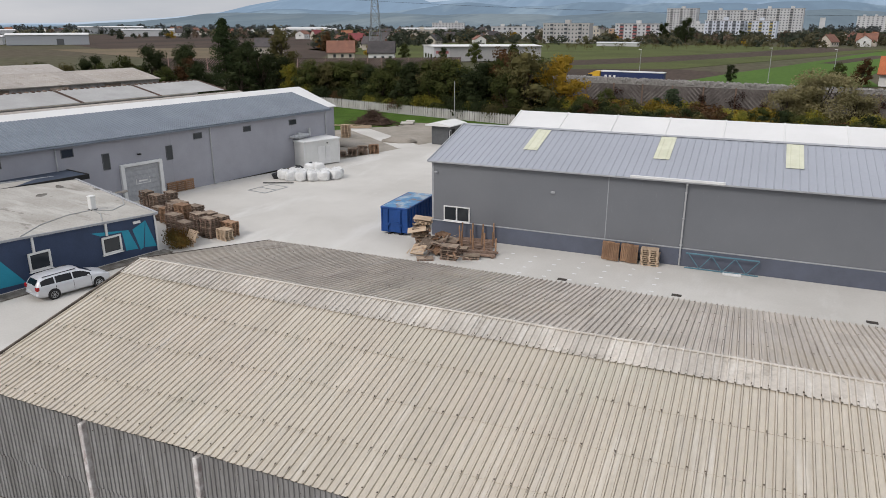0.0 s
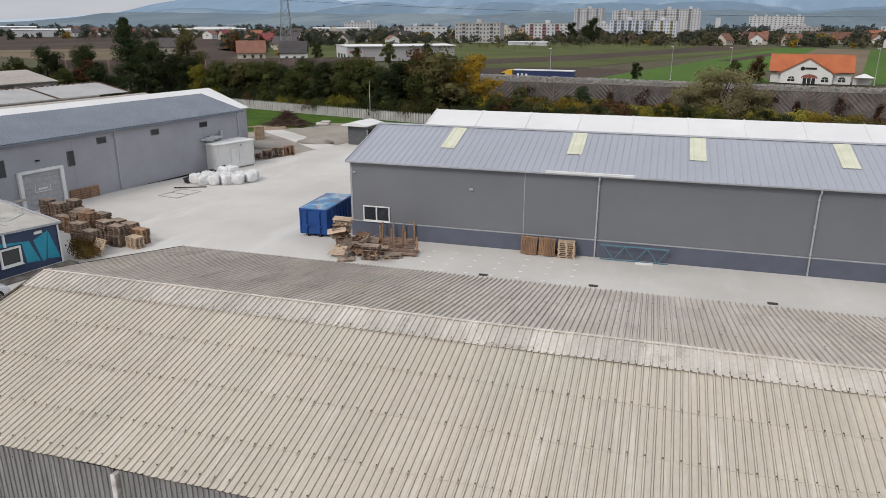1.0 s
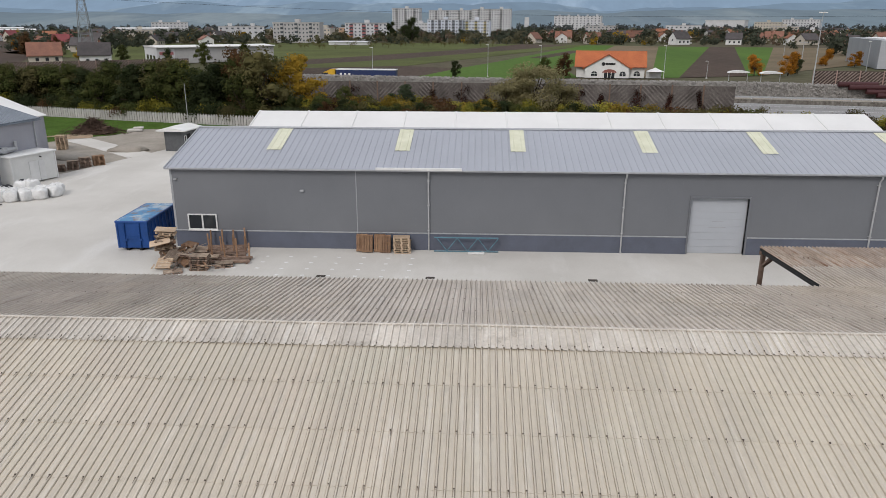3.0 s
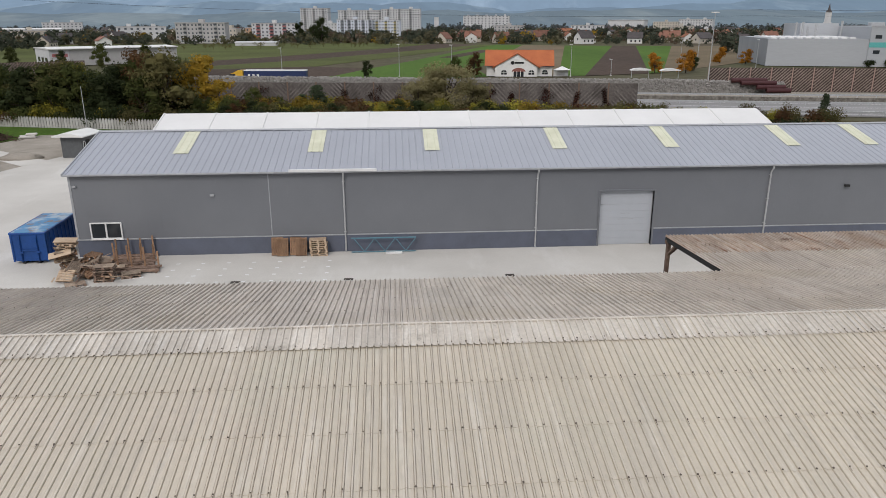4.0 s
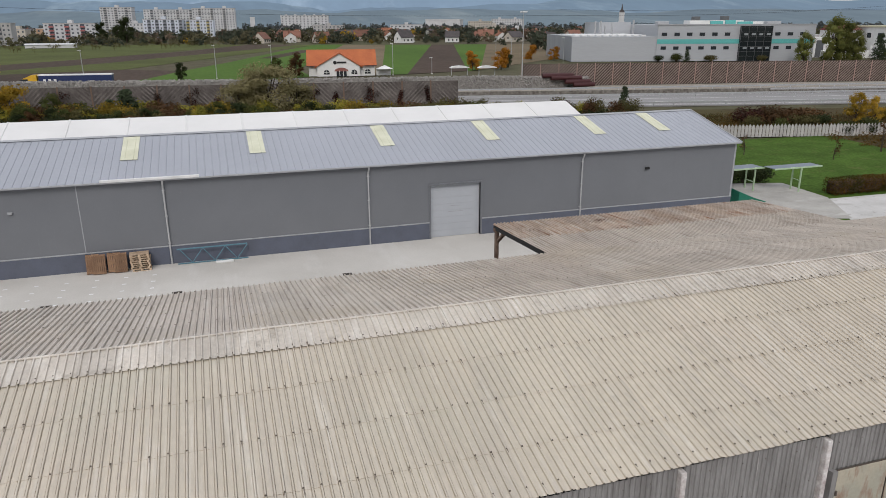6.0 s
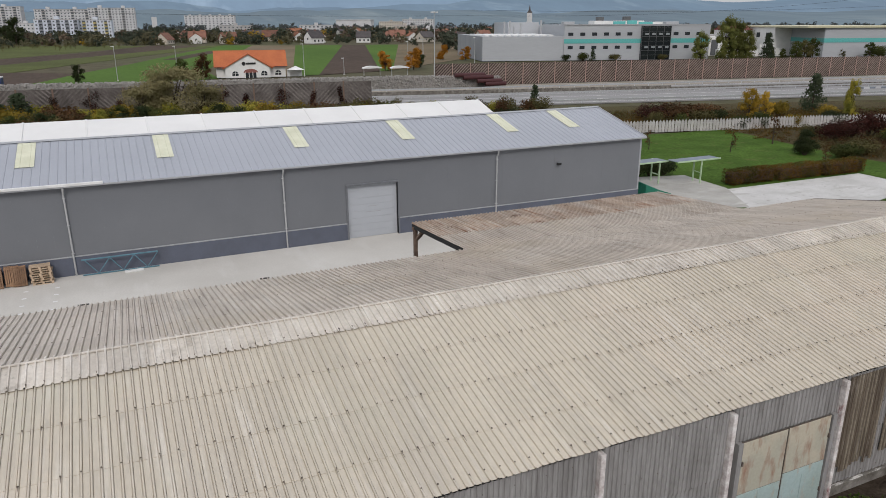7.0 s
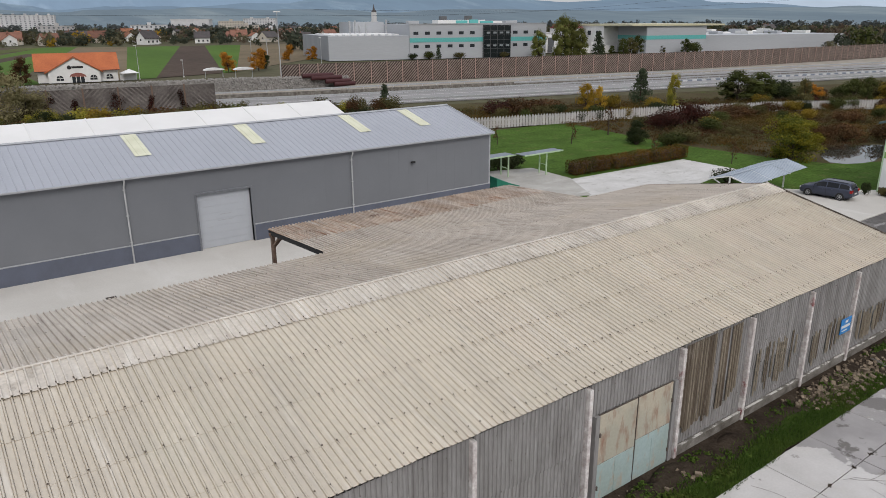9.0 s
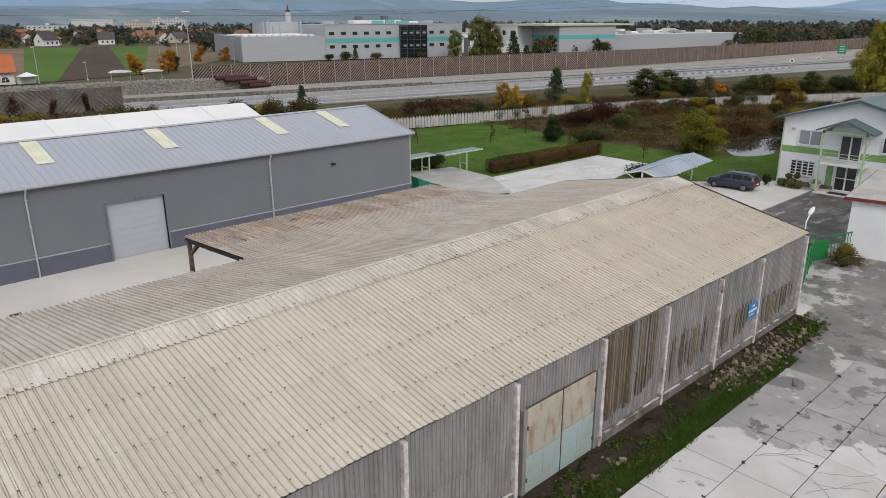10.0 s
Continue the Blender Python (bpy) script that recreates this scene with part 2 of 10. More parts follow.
C_ROOF = surface("slate_blue_roof_sheet", (0.165, 0.195, 0.232), (0.135, 0.160, 0.195), scale=0.3, amount=1.0, fine=6, fine_amount=0.08, rough=0.5, spec=0.5)
CONCRETE = surface("yard_concrete", (0.535, 0.515, 0.478), (0.455, 0.435, 0.40), scale=0.13, amount=1.0, fine=9, fine_amount=0.06, rough=0.85, bump=0.06,
                   third=(0.57, 0.555, 0.525), third_scale=0.17, third_low=0.54, third_high=0.72, third_stretch=(1.8, 0.5, 1))
APRON = surface("worn_apron_concrete", (0.215, 0.202, 0.19), (0.12, 0.112, 0.105), scale=0.30, amount=1.0, fine=7, fine_amount=0.16, rough=0.7,
                third=(0.40, 0.385, 0.365), third_scale=0.24, third_low=0.53, third_high=0.555, spec=0.4, detail=12.0, more=(((0.085, 0.078, 0.07), 0.5, (1, 1, 1), 0.56, 0.60, 0.7), ((0.36, 0.33, 0.27), 0.35, (1, 1, 1), 0.59, 0.615, 0.7), ((0.15, 0.14, 0.13), 1.4, (1, 1, 1), 0.58, 0.62, 0.4)))
SLAB = surface("slab_concrete", (0.50, 0.485, 0.47), (0.43, 0.415, 0.40), scale=0.5, amount=1.0, fine=12, fine_amount=0.06, rough=0.8, rand=0.05,
               third=(0.24, 0.225, 0.21), third_scale=0.55, third_low=0.625, third_high=0.655, spec=0.4, detail=11.0, more=(((0.15, 0.135, 0.12), 0.9, (1, 1, 1), 0.645, 0.675, 0.75), ((0.42, 0.39, 0.345), 0.25, (1, 1, 1), 0.50, 0.60, 0.5)))
SLAB_WORN = surface("worn_slab_concrete", (0.34, 0.325, 0.318), (0.255, 0.243, 0.236), scale=0.5, amount=1.0, fine=12, fine_amount=0.10, rough=0.75, rand=0.07,
                    third=(0.46, 0.445, 0.43), third_scale=0.34, third_low=0.57, third_high=0.59, spec=0.4, detail=12.0, more=(((0.135, 0.125, 0.118), 0.6, (1, 1, 1), 0.545, 0.575, 0.8), ((0.40, 0.365, 0.30), 0.45, (1, 1, 1), 0.60, 0.63, 0.6)))


def worn_past(mat, edge, lean, ragged, tone, spots):
    """Wears a material's top skin off past a ragged line across the plan, baring a duller concrete with dark spots."""
    n, l = mat.node_tree.nodes, mat.node_tree.links
    p = n["Principled BSDF"]
    skin = p.inputs["Base Color"].links[0].from_socket
    geo, sep = n.new("ShaderNodeNewGeometry"), n.new("ShaderNodeSeparateXYZ")
    l.new(geo.outputs["Position"], sep.inputs[0])

    def noise_of(scale, det):
        t = n.new("ShaderNodeTexNoise")
        t.inputs["Scale"].default_value, t.inputs["Detail"].default_value, t.inputs["Roughness"].default_value = scale, det, 0.62
        l.new(geo.outputs["Position"], t.inputs["Vector"])
        return t.outputs["Fac"]

    def sums(op, a, b, c):
        m = n.new("ShaderNodeMath")
        m.operation = op
        for k, v in enumerate((a, b, c)):
            if isinstance(v, (int, float)):
                m.inputs[k].default_value = v
            else:
                l.new(v, m.inputs[k])
        return m.outputs[0]

    def mixed(fac, a, b):
        x = n.new("ShaderNodeMix")
        x.data_type = "RGBA"
        l.new(fac, x.inputs["Factor"])
        for key, v in (("A", a), ("B", b)):
            if isinstance(v, tuple):
                x.inputs[key].default_value = (*v, 1)
            else:
                l.new(v, x.inputs[key])
        return x.outputs["Result"]

    def step(v, a, b):
        r = n.new("ShaderNodeMapRange")
        r.inputs["From Min"].default_value, r.inputs["From Max"].default_value = a, b
        l.new(v, r.inputs["Value"])
        return r.outputs[0]

    line_ = sums("MULTIPLY_ADD", sep.outputs["Y"], lean, sep.outputs["X"])
    line_ = sums("MULTIPLY_ADD", noise_of(0.42, 9.0), ragged, line_)
    bare = mixed(step(noise_of(0.35, 6.0), 0.38, 0.62), tone, tuple(c * 0.74 for c in tone))
    bare = mixed(step(noise_of(0.8, 10.0), 0.56, 0.59), bare, spots)
    l.new(mixed(step(line_, edge + ragged * 0.5, edge + ragged * 0.5 + 0.12), skin, bare), p.inputs["Base Color"])


worn_past(SLAB, 30.4, 0.55, 9.0, (0.335, 0.32, 0.315), (0.14, 0.13, 0.122))
ASPHALT = surface("dark_asphalt", (0.055, 0.05, 0.048), (0.12, 0.112, 0.105), scale=0.5, amount=1.0, fine=25, fine_amount=0.2, rough=0.7,
                  third=(0.20, 0.19, 0.18), third_scale=0.4, third_low=0.53, third_high=0.62, third_stretch=(0.6, 1.3, 1), detail=10.0, more=(((0.34, 0.33, 0.32), 0.7, (0.5, 1.4, 1), 0.60, 0.65, 0.6),))
ROAD = surface("motorway_asphalt", (0.25, 0.245, 0.24), (0.21, 0.205, 0.20), scale=0.08, amount=1.0, fine=5, fine_amount=0.06, rough=0.8, stretch=(0.2, 1, 1))
GRAVEL = surface("pale_gravel", (0.52, 0.51, 0.495), (0.42, 0.41, 0.39), more=(((0.27, 0.255, 0.23), 1.5, (1, 1, 1), 0.60, 0.66, 0.6), ((0.33, 0.32, 0.29), 0.35, (0.5, 1.5, 1), 0.56, 0.64, 0.6)), scale=0.3, amount=1.0, fine=18, fine_amount=0.15, rough=0.95, bump=0.3)
DIRT_GRAVEL = surface("dusty_gravel", (0.33, 0.30, 0.26), (0.25, 0.225, 0.19), scale=0.3, amount=1.0, fine=9, fine_amount=0.2, rough=0.95, bump=0.3, spec=0.03)
GRASS = surface("lawn", (0.066, 0.118, 0.022), (0.044, 0.080, 0.015), scale=0.22, amount=1.0, fine=3.5, fine_amount=0.4, rough=0.9, bump=0.5, bump_scale=7, spec=0.03,
                third=(0.085, 0.105, 0.03), third_scale=0.5, third_low=0.56, third_high=0.72, more=(((0.030, 0.058, 0.012), 0.8, (0.5, 1.6, 1), 0.60, 0.68, 0.8),))
SCRUB = surface("scrub_ground", (0.075, 0.066, 0.032), (0.055, 0.040, 0.024), scale=0.12, amount=1.0, fine=3, fine_amount=0.4, rough=0.95,
                third=(0.060, 0.075, 0.022), third_scale=0.12, third_low=0.55, third_high=0.66, bump=0.4, spec=0.03)
DIRT = surface("bare_earth", (0.028, 0.021, 0.016), (0.055, 0.043, 0.032), scale=0.9, amount=1.0, fine=9, fine_amount=0.4, rough=0.95, bump=0.5, bump_scale=14, spec=0.03)
FIELD_GREEN = surface("green_crop", (0.082, 0.142, 0.032), (0.064, 0.112, 0.028), scale=0.02, amount=1.0, fine=0.8, fine_amount=0.12, rough=0.95, stretch=(1, 0.2, 1), spec=0.03)
FIELD_OLIVE = surface("meadow", (0.098, 0.112, 0.042), (0.072, 0.082, 0.034), scale=0.02, amount=1.0, fine=0.5, fine_amount=0.2, rough=0.95, spec=0.03)
FIELD_BROWN = surface("ploughed_soil", (0.085, 0.064, 0.052), (0.060, 0.047, 0.040), scale=0.02, amount=1.0, fine=0.6, fine_amount=0.2, rough=0.95, stretch=(1, 0.15, 1), spec=0.03)
FIELD_TAN = surface("stubble", (0.175, 0.14, 0.095), (0.13, 0.105, 0.07), scale=0.02, amount=1.0, fine=0.6, fine_amount=0.15, rough=0.95, spec=0.03)
GROUND = surface("far_land", (0.085, 0.090, 0.050), (0.095, 0.080, 0.058), scale=0.006, amount=1.0, fine=0.2, fine_amount=0.3, rough=0.95, spec=0.03)
NAVY = surface("navy_wall", (0.040, 0.060, 0.115), (0.033, 0.050, 0.095), scale=0.8, amount=1.0, fine=14, fine_amount=0.1, rough=0.6)
TEAL = surface("teal_mural", (0.025, 0.27, 0.38), (0.02, 0.23, 0.33), scale=0.9, amount=1.0, fine=14, fine_amount=0.06, rough=0.6)
FELT_ROOF = surface("streaked_roofing_felt", (0.42, 0.40, 0.365), (0.33, 0.31, 0.275), scale=0.3, amount=1.0, fine=8, fine_amount=0.12, rough=0.9,
                    third=(0.25, 0.23, 0.20), third_scale=0.5, third_low=0.57, third_high=0.68, third_stretch=(0.4, 1.8, 1), more=(((0.50, 0.485, 0.45), 0.6, (0.4, 1.6, 1), 0.54, 0.66, 0.6), ((0.17, 0.155, 0.135), 1.1, (0.6, 1.2, 1), 0.62, 0.67, 0.6)))
FELT = surface("roofing_felt", (0.40, 0.385, 0.355), (0.31, 0.30, 0.275), scale=0.35, amount=1.0, fine=8, fine_amount=0.10, rough=0.9,
               third=(0.46, 0.445, 0.41), third_scale=0.5, third_low=0.55, third_high=0.7, third_stretch=(0.5, 1.6, 1))
BLUE_STEEL = surface("blue_container_paint", (0.014, 0.066, 0.25), (0.011, 0.052, 0.19), scale=0.9, amount=1.0, fine=9, fine_amount=0.1, rough=0.5,
                     third=(0.10, 0.065, 0.05), third_scale=2.2, third_low=0.70, third_high=0.76)
BLUE_TOP = surface("blue_faded_rusty", (0.085, 0.24, 0.42), (0.06, 0.18, 0.34), scale=1.1, amount=1.0, fine=9, fine_amount=0.1, rough=0.6,
                   third=(0.20, 0.15, 0.125), third_scale=1.1, third_low=0.53, third_high=0.60, detail=10.0, more=(((0.40, 0.46, 0.50), 0.8, (1, 1, 1), 0.50, 0.60, 0.75), ((0.26, 0.10, 0.06), 1.6, (1, 1, 1), 0.62, 0.67, 0.8)))
WOOD = surface("pallet_wood", (0.33, 0.205, 0.125), (0.22, 0.13, 0.08), scale=2.0, amount=1.0, fine=14, fine_amount=0.15, rough=0.85, rand=0.25)
WOOD_DECK = surface("weathered_deck_boards", (0.34, 0.27, 0.205), (0.20, 0.15, 0.115), scale=1.6, amount=1.0, fine=14, fine_amount=0.2, rough=0.9, rand=0.3)
WOOD_OLD = surface("weathered_wood", (0.235, 0.165, 0.125), (0.125, 0.083, 0.064), scale=2.0, amount=1.0, fine=14, fine_amount=0.2, rough=0.9, rand=0.35)
WOOD_PALE = surface("pale_wood", (0.50, 0.385, 0.275), (0.40, 0.295, 0.205), scale=2.0, amount=1.0, fine=14, fine_amount=0.12, rough=0.8, rand=0.15)
DARK = plain("dark_void", (0.018, 0.018, 0.018), 0.8)
STEEL = plain("galvanised_steel", (0.45, 0.46, 0.47), 0.4, metal=0.4)
VERGE = surface("rotten_verge_board", (0.05, 0.04, 0.033), (0.16, 0.135, 0.11), scale=2.2, amount=1.0, fine=12, fine_amount=0.3, rough=0.95)
PIPE = plain("pale_grey_pipe", (0.42, 0.425, 0.43), 0.45)
BOLT = plain("rusty_bolt", (0.11, 0.088, 0.072), 0.8)
GLASS = glass("dark_glass")
CAR_GLASS = glass("car_glass", (0.008, 0.009, 0.011), 0.06)
CAR_GLASS.node_tree.nodes["Principled BSDF"].inputs["Specular IOR Level"].default_value = 0.28
CANOPY_BLUE = surface("dark_blue_canopy", (0.055, 0.07, 0.10), (0.042, 0.054, 0.078), scale=0.4, amount=1.0, fine=9, fine_amount=0.08, rough=0.7, spec=0.2)
GLASS_PALE = glass("pale_glass", (0.25, 0.27, 0.28))
RUBBER = plain("tyre_rubber", (0.02, 0.02, 0.02), 0.8)
BAG = surface("white_woven_bag", (0.72, 0.72, 0.71), (0.58, 0.58, 0.57), scale=2.5, amount=1.0, fine=30, fine_amount=0.08, rough=0.6, bump=0.3, bump_scale=8)
BLACK_FOIL = plain("black_foil", (0.02, 0.02, 0.022), 0.35)
PICKET = surface("grey_white_concrete_picket", (0.46, 0.45, 0.43), (0.34, 0.33, 0.31), scale=0.5, amount=1.0, fine=6, fine_amount=0.15, rough=0.9, rand=0.1)
BARK = surface("bark", (0.075, 0.06, 0.045), (0.05, 0.04, 0.03), scale=3, amount=1.0, fine=12, fine_amount=0.3, rough=0.95, stretch=(1, 1, 0.3), spec=0.03)
BRUSH = surface("dry_brushwood", (0.105, 0.070, 0.055), (0.06, 0.042, 0.034), scale=2, amount=1.0, fine=9, fine_amount=0.3, rough=0.95, spec=0.03)
GREEN_STEEL = plain("green_fence_paint", (0.018, 0.19, 0.05), 0.5)
MINT = plain("mint_steel", (0.42, 0.55, 0.36), 0.5)
GREEN_BAND = plain("green_band", (0.22, 0.38, 0.13), 0.7)
OFFICE_ROOF = surface("dark_teal_roof_sheet", (0.075, 0.12, 0.125), (0.06, 0.10, 0.105), scale=0.6, amount=1.0, fine=9, fine_amount=0.05, rough=0.45)
TILE_RED = surface("orange_roof_tiles", (0.42, 0.13, 0.05), (0.34, 0.10, 0.042), scale=0.3, amount=1.0, fine=3, fine_amount=0.15, rough=0.8)
BARRIER = surface("brown_barrier_board", (0.085, 0.062, 0.055), (0.06, 0.046, 0.041), scale=0.4, amount=1.0, fine=3, fine_amount=0.1, rough=0.9, spec=0.03)
BARRIER_LIGHT = surface("pale_barrier_batten", (0.26, 0.212, 0.185), (0.195, 0.158, 0.135), scale=0.4, amount=1.0, fine=3, fine_amount=0.1, rough=0.9, spec=0.03)
BARRIER_POST = plain("pinkish_barrier_post", (0.34, 0.235, 0.20), 0.8)
STONE = surface("gabion_stone", (0.31, 0.298, 0.282), (0.235, 0.225, 0.21), scale=1.6, amount=1.0, fine=3.5, fine_amount=0.3, rough=0.95, bump=0.5, bump_scale=3.0, rand=0.12, spec=0.03)
LAMP_GREY = plain("lamp_post_grey", (0.40, 0.41, 0.41), 0.5)
FACTORY = surface("silver_grey_cladding", (0.385, 0.40, 0.42), (0.345, 0.36, 0.38), scale=0.05, amount=1.0, fine=1.5, fine_amount=0.05, rough=0.5, stretch=(0.3, 0.3, 3))
# Darker copy of FACTORY: painted shade on the end wall, own colour on balconies.
FACTORY_DARK = surface("silver_shade_balcony_grey", (0.27, 0.285, 0.305), (0.235, 0.25, 0.27), scale=0.05, amount=1.0, fine=1.5, fine_amount=0.06, rough=0.5, stretch=(3, 3, 0.2))
TURQUOISE = plain("turquoise_band", (0.11, 0.42, 0.40), 0.5)
CLADDING_DARK = plain("dark_cladding", (0.10, 0.105, 0.11), 0.5)
BEIGE_WALL = surface("beige_render", (0.50, 0.46, 0.39), (0.43, 0.39, 0.33), scale=0.3, amount=1.0, fine=3, fine_amount=0.06, rough=0.9, rand=0.12)
PANEL_GREY = surface("panel_block_grey", (0.42, 0.41, 0.40), (0.36, 0.355, 0.35), scale=0.1, amount=1.0, fine=1.0, fine_amount=0.06, rough=0.9)
PANEL_WHITE = surface("panel_block_white", (0.54, 0.545, 0.55), (0.47, 0.475, 0.485), scale=0.1, amount=1.0, fine=1.0, fine_amount=0.05, rough=0.9)
ROOF_DARK = surface("dark_roof_tiles", (0.085, 0.075, 0.075), (0.06, 0.055, 0.055), scale=0.4, amount=1.0, fine=2, fine_amount=0.15, rough=0.85, rand=0.2)
ROOF_BROWN = surface("brown_roof_tiles", (0.20, 0.095, 0.065), (0.15, 0.075, 0.055), scale=0.4, amount=1.0, fine=2, fine_amount=0.15, rough=0.85, rand=0.25)
ROOF_ORANGE = surface("weathered_orange_tiles", (0.27, 0.115, 0.06), (0.19, 0.08, 0.048), scale=0.4, amount=1.0, fine=2, fine_amount=0.15, rough=0.85, rand=0.25)
ROOF_CRIMSON = surface("crimson_roof_sheet", (0.23, 0.055, 0.058), (0.18, 0.045, 0.05), scale=0.4, amount=1.0, fine=2, fine_amount=0.1, rough=0.7)
MAROON = plain("maroon_steel", (0.055, 0.013, 0.015), 0.6)
YELLOW = plain("yellow_cab_paint", (0.60, 0.36, 0.03), 0.4)
TRUCK_BLUE = plain("dark_blue_tarpaulin", (0.015, 0.03, 0.10), 0.5)
SILVER = plain("silver_car_paint", (0.60, 0.61, 0.63), 0.3, metal=0.35, var=0.03)
SLATE_CAR = plain("slate_blue_car_paint", (0.055, 0.063, 0.09), 0.3, metal=0.4, var=0.03)
TAIL_RED = plain("red_lens", (0.35, 0.01, 0.012), 0.25)
LENS = plain("clear_lens", (0.6, 0.6, 0.6), 0.2)
SIGN_BLUE = plain("blue_sign", (0.03, 0.22, 0.55), 0.4)
SIGN_GREEN = plain("green_road_sign", (0.01, 0.24, 0.12), 0.4)
WATER = glass("still_water", (0.035, 0.04, 0.035), 0.03)

GREEN_DARK = foliage("dark_green_leaves", [(0.018, 0.026, 0.011), (0.026, 0.036, 0.014), (0.036, 0.045, 0.018), (0.034, 0.038, 0.017)])
GREEN_MID = foliage("green_leaves", [(0.036, 0.048, 0.015), (0.052, 0.064, 0.019), (0.070, 0.078, 0.024), (0.066, 0.064, 0.022)])
GREEN_OLIVE = foliage("olive_leaves", [(0.060, 0.057, 0.023), (0.084, 0.077, 0.031), (0.112, 0.099, 0.040), (0.080, 0.068, 0.032)])
GOLD = foliage("golden_leaves", [(0.22, 0.165, 0.028), (0.30, 0.20, 0.028), (0.40, 0.25, 0.032), (0.30, 0.19, 0.028)])
LIME = foliage("lime_yellow_leaves", [(0.105, 0.115, 0.026), (0.165, 0.160, 0.030), (0.26, 0.225, 0.032), (0.21, 0.16, 0.030)])
PINE = foliage("grey_green_needles", [(0.035, 0.052, 0.028), (0.052, 0.072, 0.04), (0.07, 0.088, 0.05), (0.045, 0.06, 0.032)])
ORANGE = foliage("orange_leaves", [(0.36, 0.15, 0.02), (0.44, 0.19, 0.024), (0.30, 0.125, 0.018), (0.40, 0.20, 0.026)])
RUSSET = foliage("russet_leaves", [(0.082, 0.042, 0.02), (0.115, 0.06, 0.027), (0.068, 0.04, 0.02), (0.095, 0.068, 0.028)])
MAROON_LEAF = foliage("maroon_leaves", [(0.05, 0.02, 0.017), (0.072, 0.026, 0.02), (0.042, 0.02, 0.016), (0.06, 0.034, 0.02)])
CONIFER = foliage("conifer_needles", [(0.016, 0.026, 0.011), (0.026, 0.04, 0.016), (0.04, 0.054, 0.022), (0.022, 0.032, 0.013)])
YELLOW_GREEN = foliage("yellow_green_leaves", [(0.15, 0.142, 0.017), (0.225, 0.195, 0.021), (0.095, 0.108, 0.018), (0.062, 0.078, 0.016)])
HEDGE_CLIP = foliage("clipped_hedge_leaves", [(0.105, 0.062, 0.016), (0.135, 0.076, 0.018), (0.062, 0.062, 0.015), (0.08, 0.07, 0.017)])
HEDGE_LEAF = foliage("autumn_hedge_leaves", [(0.10, 0.058, 0.018), (0.14, 0.076, 0.022), (0.078, 0.066, 0.02), (0.155, 0.082, 0.025)])
BLADES = foliage("grass_blades", [(0.042, 0.082, 0.015), (0.062, 0.11, 0.02), (0.080, 0.125, 0.024), (0.088, 0.10, 0.03)])


